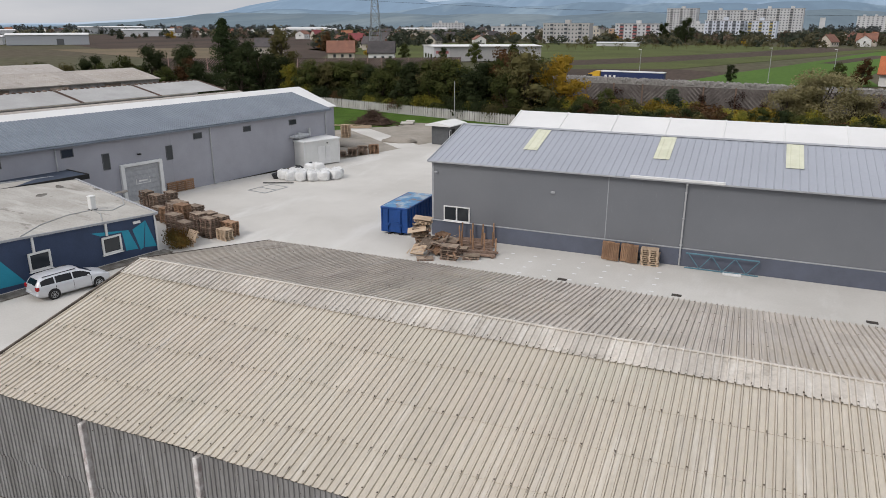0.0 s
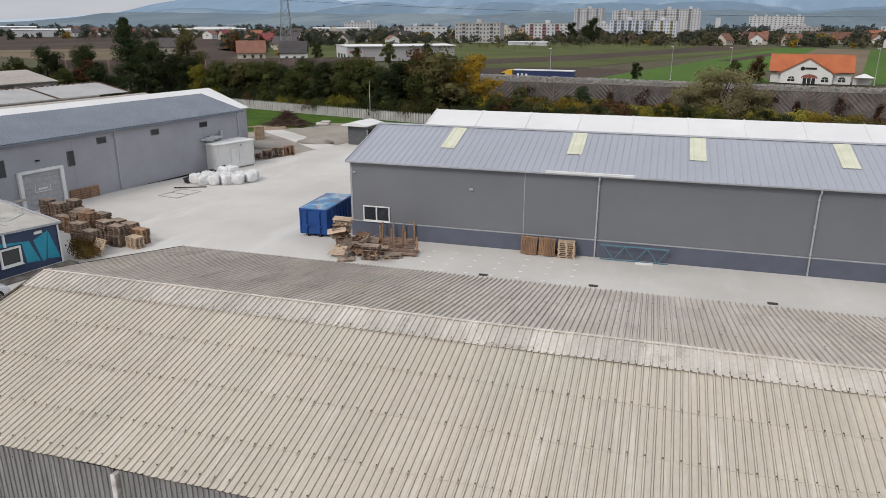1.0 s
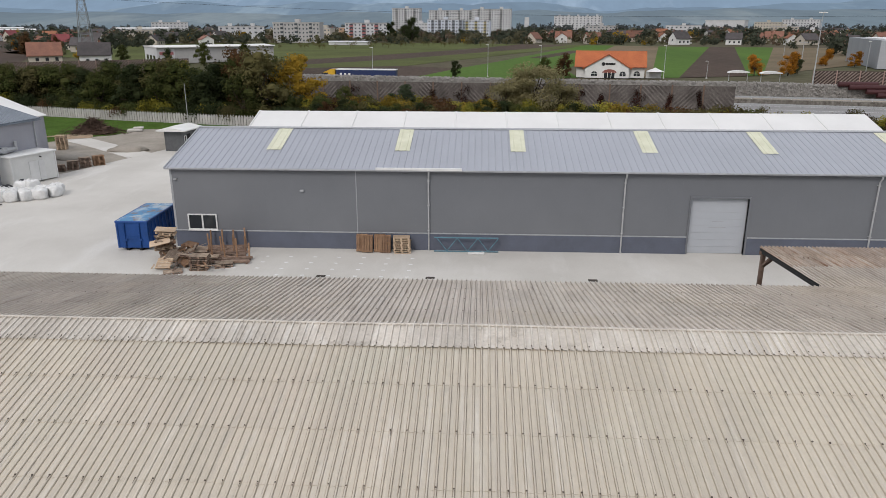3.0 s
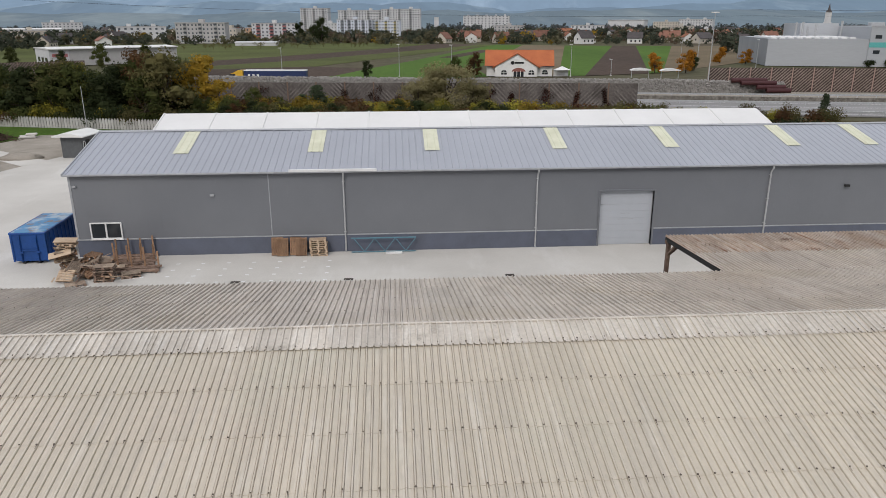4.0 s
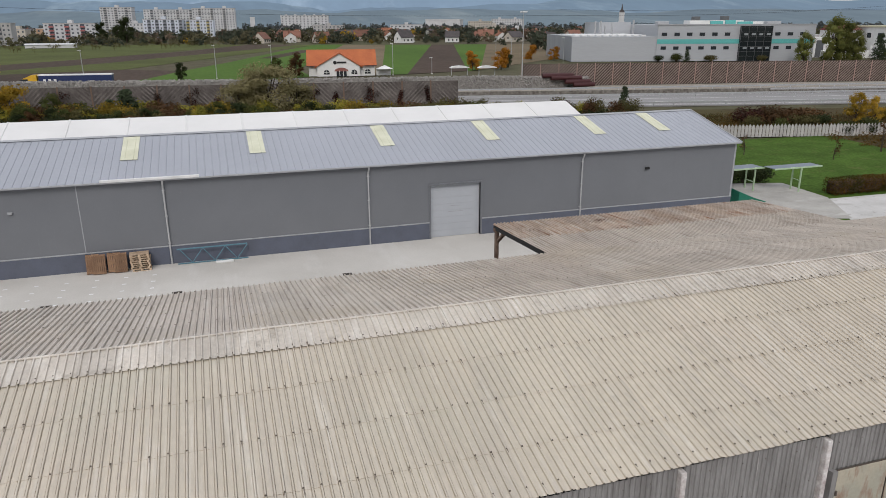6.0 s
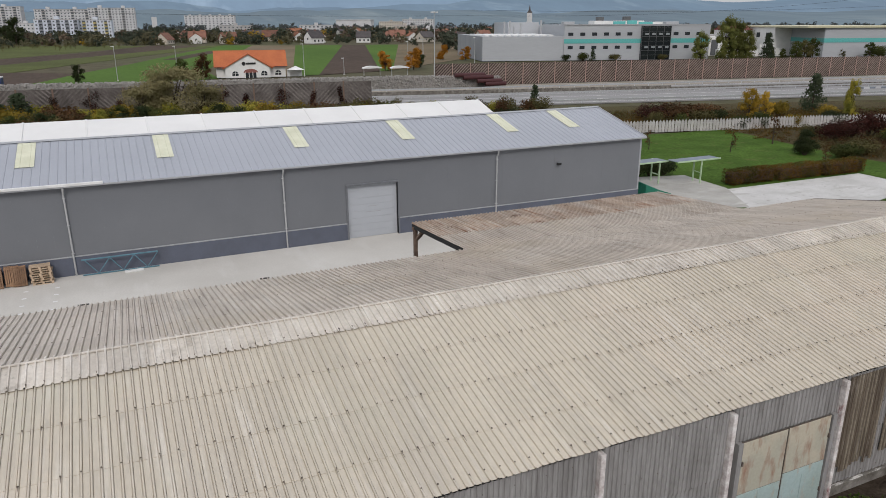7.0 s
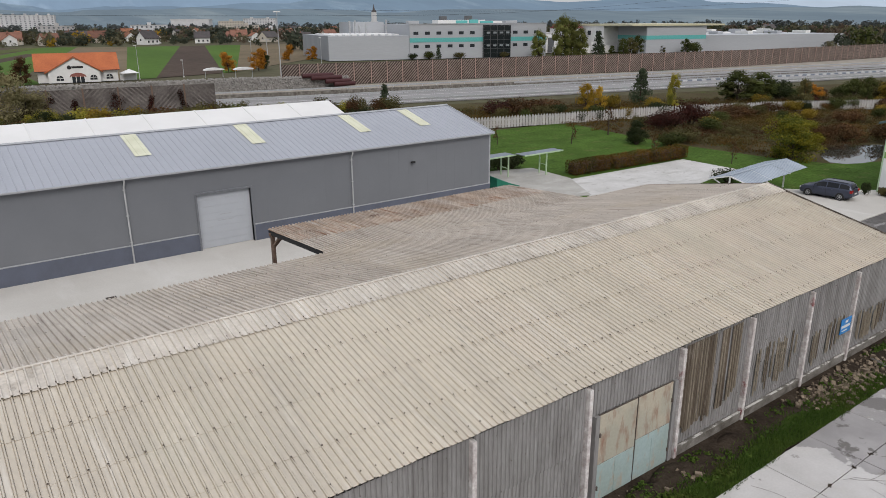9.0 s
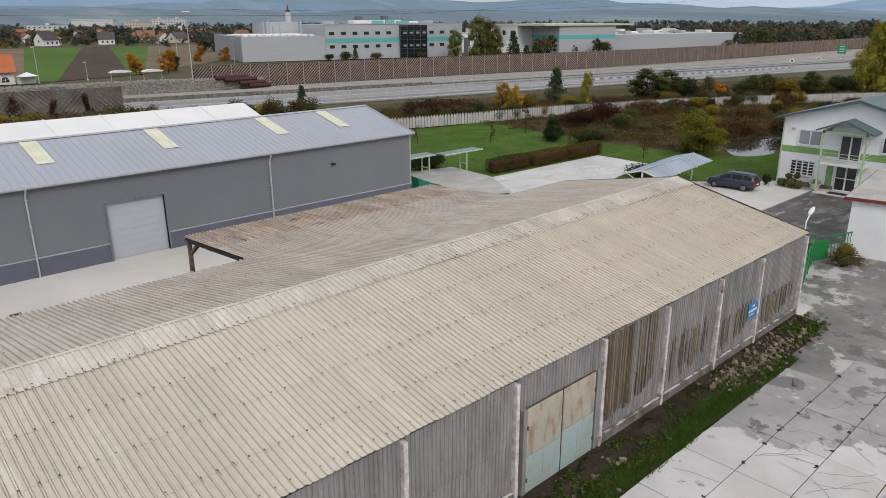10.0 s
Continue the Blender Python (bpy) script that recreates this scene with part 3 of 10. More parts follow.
# ---- building helpers ----
class Mesh:
    """Vertices and faces of one part."""

    def __init__(self):
        self.v, self.f = [], []

    def add(self, verts, faces, m=None):
        k = len(self.v)
        self.v += [tuple(m @ Vector(p)) for p in verts] if m is not None else [tuple(p) for p in verts]
        self.f += [tuple(i + k for i in f) for f in faces]
        return self

    def box(self, x0, x1, y0, y1, z0, z1, m=None, edge=0.0):
        e = min(edge, 0.45 * min(abs(x1 - x0), abs(y1 - y0), abs(z1 - z0)))
        if e <= 0:
            return self.add([(x, y, z) for z in (z0, z1) for y in (y0, y1) for x in (x0, x1)],
                            [(0, 2, 3, 1), (4, 5, 7, 6), (0, 1, 5, 4), (2, 6, 7, 3), (0, 4, 6, 2), (1, 3, 7, 5)], m)
        ring = lambda z, d: [(x0 + d, y0 + d + (e if d == 0 else 0), z), (x0 + d + (e if d == 0 else 0), y0 + d, z), (x1 - d - (e if d == 0 else 0), y0 + d, z),
                             (x1 - d, y0 + d + (e if d == 0 else 0), z), (x1 - d, y1 - d - (e if d == 0 else 0), z), (x1 - d - (e if d == 0 else 0), y1 - d, z),
                             (x0 + d + (e if d == 0 else 0), y1 - d, z), (x0 + d, y1 - d - (e if d == 0 else 0), z)]
        rings = [ring(z0, e), ring(z0 + e, 0), ring(z1 - e, 0), ring(z1, e)]
        faces = [tuple(range(7, -1, -1)), tuple(range(24, 32))]
        for r in range(3):
            for i in range(8):
                faces.append((8 * r + i, 8 * r + (i + 1) % 8, 8 * r + 8 + (i + 1) % 8, 8 * r + 8 + i))
        return self.add([p for r in rings for p in r], faces, m)

    def prism(self, outline, axis, a, b, m=None):
        """A flat outline drawn out from a to b along an axis. The outline holds the other two coordinates in order."""
        put = {0: lambda p, c: (c, p[0], p[1]), 1: lambda p, c: (p[0], c, p[1]), 2: lambda p, c: (p[0], p[1], c)}[axis]
        n = len(outline)
        verts = [put(p, a) for p in outline] + [put(p, b) for p in outline]
        faces = [tuple(range(n - 1, -1, -1)), tuple(range(n, 2 * n))] + [(i, (i + 1) % n, n + (i + 1) % n, n + i) for i in range(n)]
        return self.add(verts, faces, m)

    def rod(self, p0, p1, r0, r1=None, n=8, m=None):
        p0, p1 = Vector(p0), Vector(p1)
        r1 = r0 if r1 is None else r1
        turn = (p1 - p0).to_track_quat("Z", "Y").to_matrix()
        ring = lambda p, r: [tuple(p + turn @ Vector((r * math.cos(2 * math.pi * i / n), r * math.sin(2 * math.pi * i / n), 0))) for i in range(n)]
        return self.add(ring(p0, r0) + ring(p1, r1), [tuple(range(n - 1, -1, -1)), tuple(range(n, 2 * n))] +
                        [(i, (i + 1) % n, n + (i + 1) % n, n + i) for i in range(n)], m)

    def bar(self, p0, p1, w, h, m=None):
        """A square bar between two points."""
        p0, p1 = Vector(p0), Vector(p1)
        turn = (p1 - p0).to_track_quat("Z", "Y").to_matrix().to_4x4()
        return self.box(-w / 2, w / 2, -h / 2, h / 2, 0, (p1 - p0).length, (m or Matrix()) @ Matrix.Translation(p0) @ turn)

    def blob(self, c, r, seg=10, rings=7, rough=0.12, seed=0, m=None):
        rnd = random.Random(seed)
        verts, faces = [(c[0], c[1], c[2] - r[2])], []
        for j in range(1, rings):
            a = -math.pi / 2 + math.pi * j / rings
            for i in range(seg):
                k = 1 + rnd.uniform(-rough, rough)
                b = 2 * math.pi * i / seg
                verts.append((c[0] + k * r[0] * math.cos(a) * math.cos(b), c[1] + k * r[1] * math.cos(a) * math.sin(b), c[2] + k * r[2] * math.sin(a)))
        verts.append((c[0], c[1], c[2] + r[2]))
        for i in range(seg):
            faces.append((0, 1 + (i + 1) % seg, 1 + i))
            faces.append((len(verts) - 1, len(verts) - 1 - seg + i, len(verts) - 1 - seg + (i + 1) % seg))
        for j in range(rings - 2):
            for i in range(seg):
                faces.append((1 + j * seg + i, 1 + j * seg + (i + 1) % seg, 1 + (j + 1) * seg + (i + 1) % seg, 1 + (j + 1) * seg + i))
        return self.add(verts, faces, m)

    def data(self, name, material, smooth=False):
        me = bpy.data.meshes.new(name)
        me.from_pydata(self.v, [], self.f)
        if smooth:
            me.polygons.foreach_set("use_smooth", [True] * len(me.polygons))
        me.materials.append(material)
        me.validate()
        me.update()
        return me


def part(name, mesh, material=None, parent=None, label="", smooth=False, at=None):
    """Links a mesh as one object under a thing or a part."""
    data = mesh.data(name, material, smooth) if isinstance(mesh, Mesh) else mesh
    ob = new(name, data)
    ob.parent = parent
    if at is not None:
        ob.matrix_basis = at
    if label:
        ob["label"] = label
    return ob


def thing(name, label, category, at=None, group="", kind=""):
    ob = new(name)
    ob.empty_display_size = 0.3
    if at is not None:
        ob.matrix_basis = at
    return tagged(ob, label, category, group, kind)


def setting(name, mesh, material, label, category, at=None, smooth=False):
    return tagged(part(name, mesh, material, None, label, smooth, at), label, category, kind="structure")


def flat(outline, z, thick=0.05):
    return Mesh().prism(outline, 2, z - thick, z)


def ribs(x0, x1, run, pitch, height, crest=0.25, flank=0.12, thick=0.012, m=None, groove=0.0):
    """A ribbed sheet: ribs run along +y for run metres and stand up in z."""
    xs, n = [], max(1, round((x1 - x0) / pitch))
    p = (x1 - x0) / n
    for i in range(n):
        a = x0 + i * p
        side = [(crest / 2, height), (crest / 2 + flank, -groove)]
        if groove:
            side = [(crest * 0.28, height), (crest / 2, height * 0.82), (crest / 2 + flank, -groove), (crest / 2 + flank + 0.02, -groove), (crest / 2 + flank + 0.045, 0)]
        xs.append((a, 0))
        xs += [(a + (0.5 - f) * p, z) for f, z in reversed(side)] + [(a + (0.5 + f) * p, z) for f, z in side]
    xs.append((x1, 0))
    k = len(xs)
    verts = [(x, y, z + t) for t in (0, -thick) for y in (0, run) for x, z in xs]
    faces = []
    for i in range(k - 1):
        faces.append((i, i + 1, k + i + 1, k + i))
        faces.append((2 * k + i + 1, 2 * k + i, 3 * k + i, 3 * k + i + 1))
        faces.append((i + 1, i, 2 * k + i, 2 * k + i + 1))
        faces.append((k + i, k + i + 1, 3 * k + i + 1, 3 * k + i))
    faces += [(0, k, 3 * k, 2 * k), (2 * k - 1, k - 1, 3 * k - 1, 4 * k - 1)]
    return Mesh().add(verts, faces, m)


def window(parent, at, w, h, frame_mat, glass_mat=None, mullions=1, depth=0.08, bar=0.07, sill=False, transom=0):
    """A window in the plane y = 0 of its pose, seen from -y, its lower left corner at the origin."""
    win = part("window", Mesh().box(0, w, 0.0, 0.03, 0, h), DARK, parent, at=at)
    f = Mesh().box(0, w, -depth, -0.002, 0, bar, edge=0.01).box(0, w, -depth, -0.002, h - bar, h, edge=0.01)
    f.box(0, bar, -depth, -0.002, bar, h - bar).box(w - bar, w, -depth, -0.002, bar, h - bar)
    for i in range(1, mullions + 1):
        x = w * i / (mullions + 1)
        f.box(x - bar * 0.6, x + bar * 0.6, -depth, -0.002, bar, h - bar)
    for i in range(1, transom + 1):
        z = h * i / (transom + 1)
        f.box(bar, w - bar, -depth * 0.9, -0.003, z - bar * 0.3, z + bar * 0.3)
    part("frame", f, frame_mat, win)
    for i in range(mullions + 1):
        a, b = w * i / (mullions + 1), w * (i + 1) / (mullions + 1)
        part("pane", Mesh().box(a + bar * 0.5, b - bar * 0.5, -0.03, -0.01, bar * 0.8, h - bar * 0.8), glass_mat or GLASS, win)
    if sill:
        part("sill", Mesh().box(-0.05, w + 0.05, -depth - 0.08, 0, -0.05, 0, edge=0.01), frame_mat, win)
    return win


# ---- ground ----
land = Mesh()
rings = [0, 60, 120, 200, 320, 500, 800, 1300, 2000, 3000, 4300]
for r in rings[1:]:
    land.v += [(r * math.cos(2 * math.pi * i / 48), 40 + r * math.sin(2 * math.pi * i / 48), -0.25) for i in range(48)]
land.v.append((0, 40, -0.25))
land.f += [(i, (i + 1) % 48, len(land.v) - 1) for i in range(48)]
for k in range(len(rings) - 2):
    land.f += [(48 * k + (i + 1) % 48, 48 * k + i, 48 * k + 48 + i, 48 * k + 48 + (i + 1) % 48) for i in range(48)]
setting("ground", land, GROUND, "flat open land of meadow and soil reaching the horizon", "ground")

setting("pavement_yard", flat([(-75, -30), (-75, 30), (-56, 46), (-53.5, 50), (-51.6, 58), (-46.2, 76.5), (-42.8, 88), (-41, 94), (-30, 94), (-22, 90), (44, 66), (46, 46),
                               (46, 30), (41.5, 12.9), (-24, 12.9), (-24, -30)], 0.0, 0.2), CONCRETE, "pale grey poured concrete yard with dusty drier patches", "yard")
setting("ground_dusty_gravel", flat([(-54, 68), (-48, 68), (-45.5, 77), (-41.5, 93), (-29, 94), (-24, 104), (-30, 112.6), (-54, 115), (-60, 102), (-62, 95)], -0.03, 0.15),
        DIRT_GRAVEL, "dusty trampled gravel ground beside the yard", "gravel")
setting("ground_back_lawn", flat([(-85, 96), (-62, 95), (-58.5, 101), (-55, 103.5), (-53, 110), (-33, 113.4), (-90, 129)], -0.01, 0.15), GRASS,
        "rough green grass in front of the picket fence", "lawn")
setting("road_track", flat([(-61.7, 100.2), (-58.7, 102), (-41.5, 88.2), (-43.8, 85.4), (-52, 92.5)], 0.012, 0.1), CONCRETE,
        "pale concrete slab track leading out of the yard", "track")
setting("ground_lawn", flat([(43, 66), (43, 84), (72, 82), (85, 81), (82.4, 66), (81.4, 56), (82, 44.5), (84, 38), (90, 35), (98, 33), (104, 24), (88, 22), (74, 28.8), (68, 33), (66, 40), (46, 40)], -0.04, 0.12), GRASS,
        "mown green lawn beyond the grey warehouse", "lawn")
setting("ground_scrub", flat([(-100, 118), (-33, 114), (40, 93), (85, 80.8), (82.2, 66), (81.2, 56), (81.8, 44.5), (83.8, 38), (90, 34.6), (98, 32.6), (104, 20), (104, 5), (150, -5), (240, 40), (215, 82), (40, 126), (-100, 180)], -0.06, 0.12), SCRUB,
        "brown and green overgrown scrubland", "scrub")
setting("pavement_gravel_pad", flat([(54.2, 50.4), (50.0, 44.0), (46, 40), (57.0, 38.5), (62, 40.8), (72.4, 42.8), (72.8, 50.0)], 0.01, 0.1), GRAVEL,
        "pale crushed gravel parking pad", "gravel")
setting("pavement_path", flat([(43.0, 47), (50.5, 44.3), (54.4, 50.8), (55.0, 57.3), (50.5, 58.6), (43.0, 58.6)], 0.018, 0.1), FELT, "short dusty brown-grey concrete path", "path")
setting("pavement_car_park", flat([(47, 25.7), (60, 24.5), (74, 24.5), (74, 28.6), (68.6, 33.2), (64, 38), (56, 37.5), (44, 37), (44, 26.2)], 0.006, 0.1), CONCRETE, "pale dusty concrete parking strip", "pavement")
setting("road_forecourt", flat([(47, 25.6), (60, 24.4), (74, 24.4), (76, 12), (62, 14), (54, 17.2), (46, 18.6)], 0.0, 0.1), ASPHALT, "dark patched wet asphalt forecourt", "forecourt")
apron = flat([(-24, 12.7), (-24, -30), (80, -30), (76, 12.2), (62, 14.2), (54, 17.4), (46, 18.8), (46, 27), (40.6, 27), (40.6, 12.7)], -0.02, 0.2)
setting("pavement_apron", apron, APRON, "worn grey concrete apron with stains", "pavement")
rnd = random.Random(4)
strip = Mesh()
edge_pts = []
for i in range(60):
    x = -23.5 + i * 64.5 / 59
    edge_pts.append((x, 10.75 + 0.35 * noise.noise((x * 0.5, 3, 0)) + (0.5 if x > 34 else 0)))
strip.prism([p for p in edge_pts if p[0] < 38.6] + [(39.4, 11.9), (39.7, 13.3), (-23.5, 13.3)], 2, -0.1, 0.03)
setting("ground_earth_strip", strip, DIRT, "dark damp earth and rubble along the old shed wall", "earth")
STRIP_GRASS = surface("rank_strip_grass", (0.048, 0.078, 0.016), (0.03, 0.046, 0.012), scale=0.9, amount=1.0, fine=9, fine_amount=0.35, rough=0.9, bump=0.5, bump_scale=14, spec=0.03)
gp = [(x, y + 0.05 + 0.25 * noise.noise((x * 0.9, 9, 0))) for x, y in edge_pts if x < 32]
top = [(x, y + 1.0 + 0.5 * noise.noise((x * 0.35, 5, 0)) - max(0, x - 28) * 0.18) for x, y in edge_pts if x < 32]
setting("ground_grass_strip", Mesh().prism(gp + top[::-1], 2, -0.05, 0.05), STRIP_GRASS, "ragged green grass strip beside the slabs", "grass")

# concrete slabs beside the old shed, each with its own open joint
slab_floor = setting("pavement_slabs", flat([(-24, 10.8), (-24, 2.2), (35.9, 2.2), (35.9, 8.72), (32.6, 8.72), (32.6, 10.8)], 0.02, 0.06), DIRT, "large pale concrete slabs with dark open joints", "slabs")
slab_sound = [Mesh().box(0, 3.19, 0, 2.02, 0, 0.07, edge=0.012).data("slab", SLAB) for k in range(2)]
slab_worn = Mesh().box(0, 3.19, 0, 2.02, 0, 0.07, edge=0.012).data("slab", SLAB_WORN)
for i in range(18):
    for j in range(4):
        x, y = 22.98 - 14 * 3.22 + i * 3.22, 2.58 + j * 2.055
        if x > 32 and j == 3:
            continue
        worn = x > 29 or (x > 22.9 and j < 1)
        part("slab", slab_worn if worn else slab_sound[(i + j) % 2], None, slab_floor, at=pose(x, y, 0.022 + rnd.uniform(-0.006, 0.008), rnd.uniform(-0.2, 0.2), rnd.uniform(-0.1, 0.1), rnd.uniform(-0.12, 0.12)))
lugs = Mesh()
for i in range(12, 18):
    for dx in (-0.75, 0.75):
        for jy in (6.69, 8.745):
            if rnd.random() < 0.3:
                continue
            x = 22.98 - 14 * 3.22 + i * 3.22 + dx + rnd.uniform(-0.12, 0.12)
            for k in range(3):
                lugs.box(-0.03, 0.03, -0.065, 0.065, 0, 0.012, pose(x + rnd.uniform(-0.08, 0.08), jy + rnd.uniform(-0.06, 0.06), 0.088 + 0.004 * k, 0, 0, rnd.uniform(0, 180)))
tagged(part("lifting_lug", lugs, DIRT, slab_floor, "dark lifting pockets at the slab joints"), kind="stuff")

# ---- old shed with the corrugated roof ----
A0, A1 = -23.2, 39.75
NEAR_Y, NEAR_Z, RIDGE_Y, RIDGE_Z, FAR_Y, FAR_Z = 13.16, 4.815, 21.2, 6.63, 29.95, 5.00
old_shed = thing("old_shed", "long old shed with corrugated fibre cement roof and walls", "shed")
shed_walls = Mesh()
shed_walls.box(A0 + 0.3, A1 - 0.2, 13.42, 13.52, 0, 4.65).box(A0 + 0.3, A1 - 0.2, 29.3, 29.45, 0, 4.85)
for x in (A0 + 0.3, A1 - 0.3):
    shed_walls.prism([(13.42, 0), (29.4, 0), (29.4, 4.9), (21.2, 6.45), (13.42, 4.7)], 0, x, x + 0.12)
part("wall", shed_walls, WALL_SHEET, old_shed)
part("rafter", Mesh().prism([(13.35, 4.74), (21.2, 6.52), (29.4, 4.96), (29.4, 4.86), (21.2, 6.43), (13.35, 4.62)], 0, A0 + 0.15, A1 - 0.1), DARK, old_shed, "dark timber roof frame")


def on_slope(y0, z0, y1, z1, x, along, lift=0.0, side=1):
    """A pose on a roof slope from (y0, z0) to (y1, z1): x along the eave, y up the slope."""
    tilt = math.degrees(math.atan2(z1 - z0, abs(y1 - y0)))
    run = math.hypot(y1 - y0, z1 - z0)
    d = Vector((0, (y1 - y0) / run, (z1 - z0) / run))
    p = Vector((x, y0, z0)) + d * along
    m = pose(p.x, p.y, p.z, 0, 0, 0 if side > 0 else 180) @ pose(0, 0, 0, tilt, 0, 0)
    return m @ pose(0, 0, lift)


roof_near = part("roof", Mesh().prism([(NEAR_Y + 0.25, NEAR_Z + 0.01), (RIDGE_Y, RIDGE_Z - 0.06), (RIDGE_Y, RIDGE_Z - 0.1), (NEAR_Y + 0.25, NEAR_Z - 0.03)], 0, A0 + 0.1, A1 - 0.1), DARK, old_shed, "beige corrugated fibre cement roof")
PITCH, COLS = 0.2198, 57
SHEET_W = (A1 - A0) / COLS
slope_near = math.hypot(RIDGE_Y - NEAR_Y, RIDGE_Z - NEAR_Z)
slope_far = math.hypot(FAR_Y - RIDGE_Y, RIDGE_Z - FAR_Z)
k_near = slope_near / (RIDGE_Y - NEAR_Y)
near_rows = [(0.0, (14.75 - NEAR_Y) * k_near), ((14.75 - NEAR_Y) * k_near, (16.6 - NEAR_Y) * k_near), ((16.6 - NEAR_Y) * k_near, (18.45 - NEAR_Y) * k_near), ((18.45 - NEAR_Y) * k_near, slope_near - 0.05)]
rnd = random.Random(11)
for r, (a, b) in enumerate(near_rows):
    data = ribs(0, SHEET_W, b - a + 0.14, PITCH, 0.042, crest=0.18, flank=0.045, thick=0.008, groove=0.016).data("roof_sheet", FIBRE)
    for c in range(COLS):
        m = on_slope(NEAR_Y, NEAR_Z, RIDGE_Y, RIDGE_Z, A0 + c * SHEET_W, a - 0.02 + rnd.uniform(-0.015, 0.015), rnd.uniform(0, 0.006))
        part("roof_sheet", data, None, roof_near, at=m @ pose(0, 0, 0.010, -0.30, 0, 0))
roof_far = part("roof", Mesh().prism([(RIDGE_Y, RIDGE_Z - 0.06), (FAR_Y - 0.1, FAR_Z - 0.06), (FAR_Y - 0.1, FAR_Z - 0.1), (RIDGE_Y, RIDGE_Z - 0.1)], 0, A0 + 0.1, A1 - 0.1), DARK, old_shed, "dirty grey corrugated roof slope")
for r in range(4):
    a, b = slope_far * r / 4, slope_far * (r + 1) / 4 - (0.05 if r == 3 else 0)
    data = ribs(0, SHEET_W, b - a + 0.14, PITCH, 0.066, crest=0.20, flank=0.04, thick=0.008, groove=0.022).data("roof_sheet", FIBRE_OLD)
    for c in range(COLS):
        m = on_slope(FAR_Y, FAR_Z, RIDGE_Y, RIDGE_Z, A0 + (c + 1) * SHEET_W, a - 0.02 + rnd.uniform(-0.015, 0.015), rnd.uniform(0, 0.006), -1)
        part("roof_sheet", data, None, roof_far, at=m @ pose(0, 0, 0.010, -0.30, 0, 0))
# bolts on every second rib
bolts = Mesh()
for y in (13.42, 14.70, 16.55, 18.40, 20.17):
    for i in range(int((A1 - A0) / (2 * PITCH))):
        if rnd.random() < 0.06:
            continue
        x = A0 + (2 * i + 0.5) * (SHEET_W / 5)
        m = on_slope(NEAR_Y, NEAR_Z, RIDGE_Y, RIDGE_Z, x, (y - NEAR_Y) * k_near + 0.06 + rnd.uniform(-0.02, 0.02), 0.050 if y < 20 else 0.078)
        s = rnd.uniform(0.75, 1.15) + 0.011 * max(0, min(x, 14)) - 0.03 * max(0, x - 18)
        bolts.rod((0, 0, -0.004), (0, 0, 0.014), 0.026 * s, 0.024 * s, 6, m).rod((0, 0, 0.012), (0, 0, 0.030), 0.014, 0.012, 5, m)
        if rnd.random() < 0.6:
            run = rnd.uniform(0.08, 0.22) + max(0, x) * 0.004
            side = rnd.choice((-1, 1, 1)) * 0.008
            bolts.add([(side - 0.011, 0, 0.003), (side + 0.011, 0, 0.003), (side + 0.003, -run, 0.002), (side - 0.003, -run, 0.002), (side, 0, -0.006), (side, -run, -0.006)],
                      [(0, 3, 2, 1), (0, 4, 5, 3), (1, 2, 5, 4), (0, 1, 4), (3, 5, 2)], m)
for y in (23.4, 25.5, 27.6, 29.6):
    for i in range(int((A1 - A0) / (2 * PITCH))):
        if rnd.random() < 0.3:
            continue
        m = on_slope(FAR_Y, FAR_Z, RIDGE_Y, RIDGE_Z, A0 + (2 * i + 0.5) * (SHEET_W / 5), (FAR_Y - y) * slope_far / (FAR_Y - RIDGE_Y), 0.06, -1)
        bolts.rod((0, 0, 0), (0, 0, 0.03), 0.026, 0.02, 6, m)
tagged(part("bolt", bolts, BOLT, old_shed, "rusty roofing bolts"), kind="stuff")
# ribbed ridge caps, laid with small steps and a slight sag
cap_n = 57
cap_w = (A1 - A0) / cap_n
sag = lambda x: 0.03 * noise.noise((x * 0.23, 1.7, 0)) + 0.012 * noise.noise((x * 0.9, 4.1, 0))
cap_near = ribs(0, cap_w + 0.03, 1.12, PITCH, 0.054, crest=0.18, flank=0.05, thick=0.01)
cap_far = ribs(0, cap_w + 0.03, 0.32, PITCH, 0.054, crest=0.18, flank=0.05, thick=0.01)
cap = Mesh()
cap.add(cap_near.v, cap_near.f, on_slope(NEAR_Y, NEAR_Z, RIDGE_Y, RIDGE_Z, 0, slope_near - 1.12, 0.03))
cap.add(cap_far.v, cap_far.f, on_slope(FAR_Y, FAR_Z, RIDGE_Y, RIDGE_Z, cap_w + 0.03, slope_far - 0.32, 0.03, -1))
cap.rod((0, RIDGE_Y, RIDGE_Z + 0.055), (cap_w + 0.03, RIDGE_Y, RIDGE_Z + 0.058), 0.04, n=10)
cap_data = cap.data("ridge_cap", CAP)
for c in range(cap_n):
    x = A0 + c * cap_w
    part("ridge_cap", cap_data, None, old_shed, "pale ribbed ridge cap" if c == 0 else "", at=pose(x, 0.02 * noise.noise((x, 0, 2)), 0.01 + sag(x), 0, math.degrees(-(sag(x + 1) - sag(x)) * 0.6), rnd.uniform(-0.04, 0.04)))
# wall bays between posts: corrugated sheets stood upright
POSTS = [-23.05, -17.71, -13.27, -8.4, -3.55, 1.3, 6.1, 10.91, 15.78, 20.74, 25.28, 29.97, 34.26, 39.7]
up_cache = {}


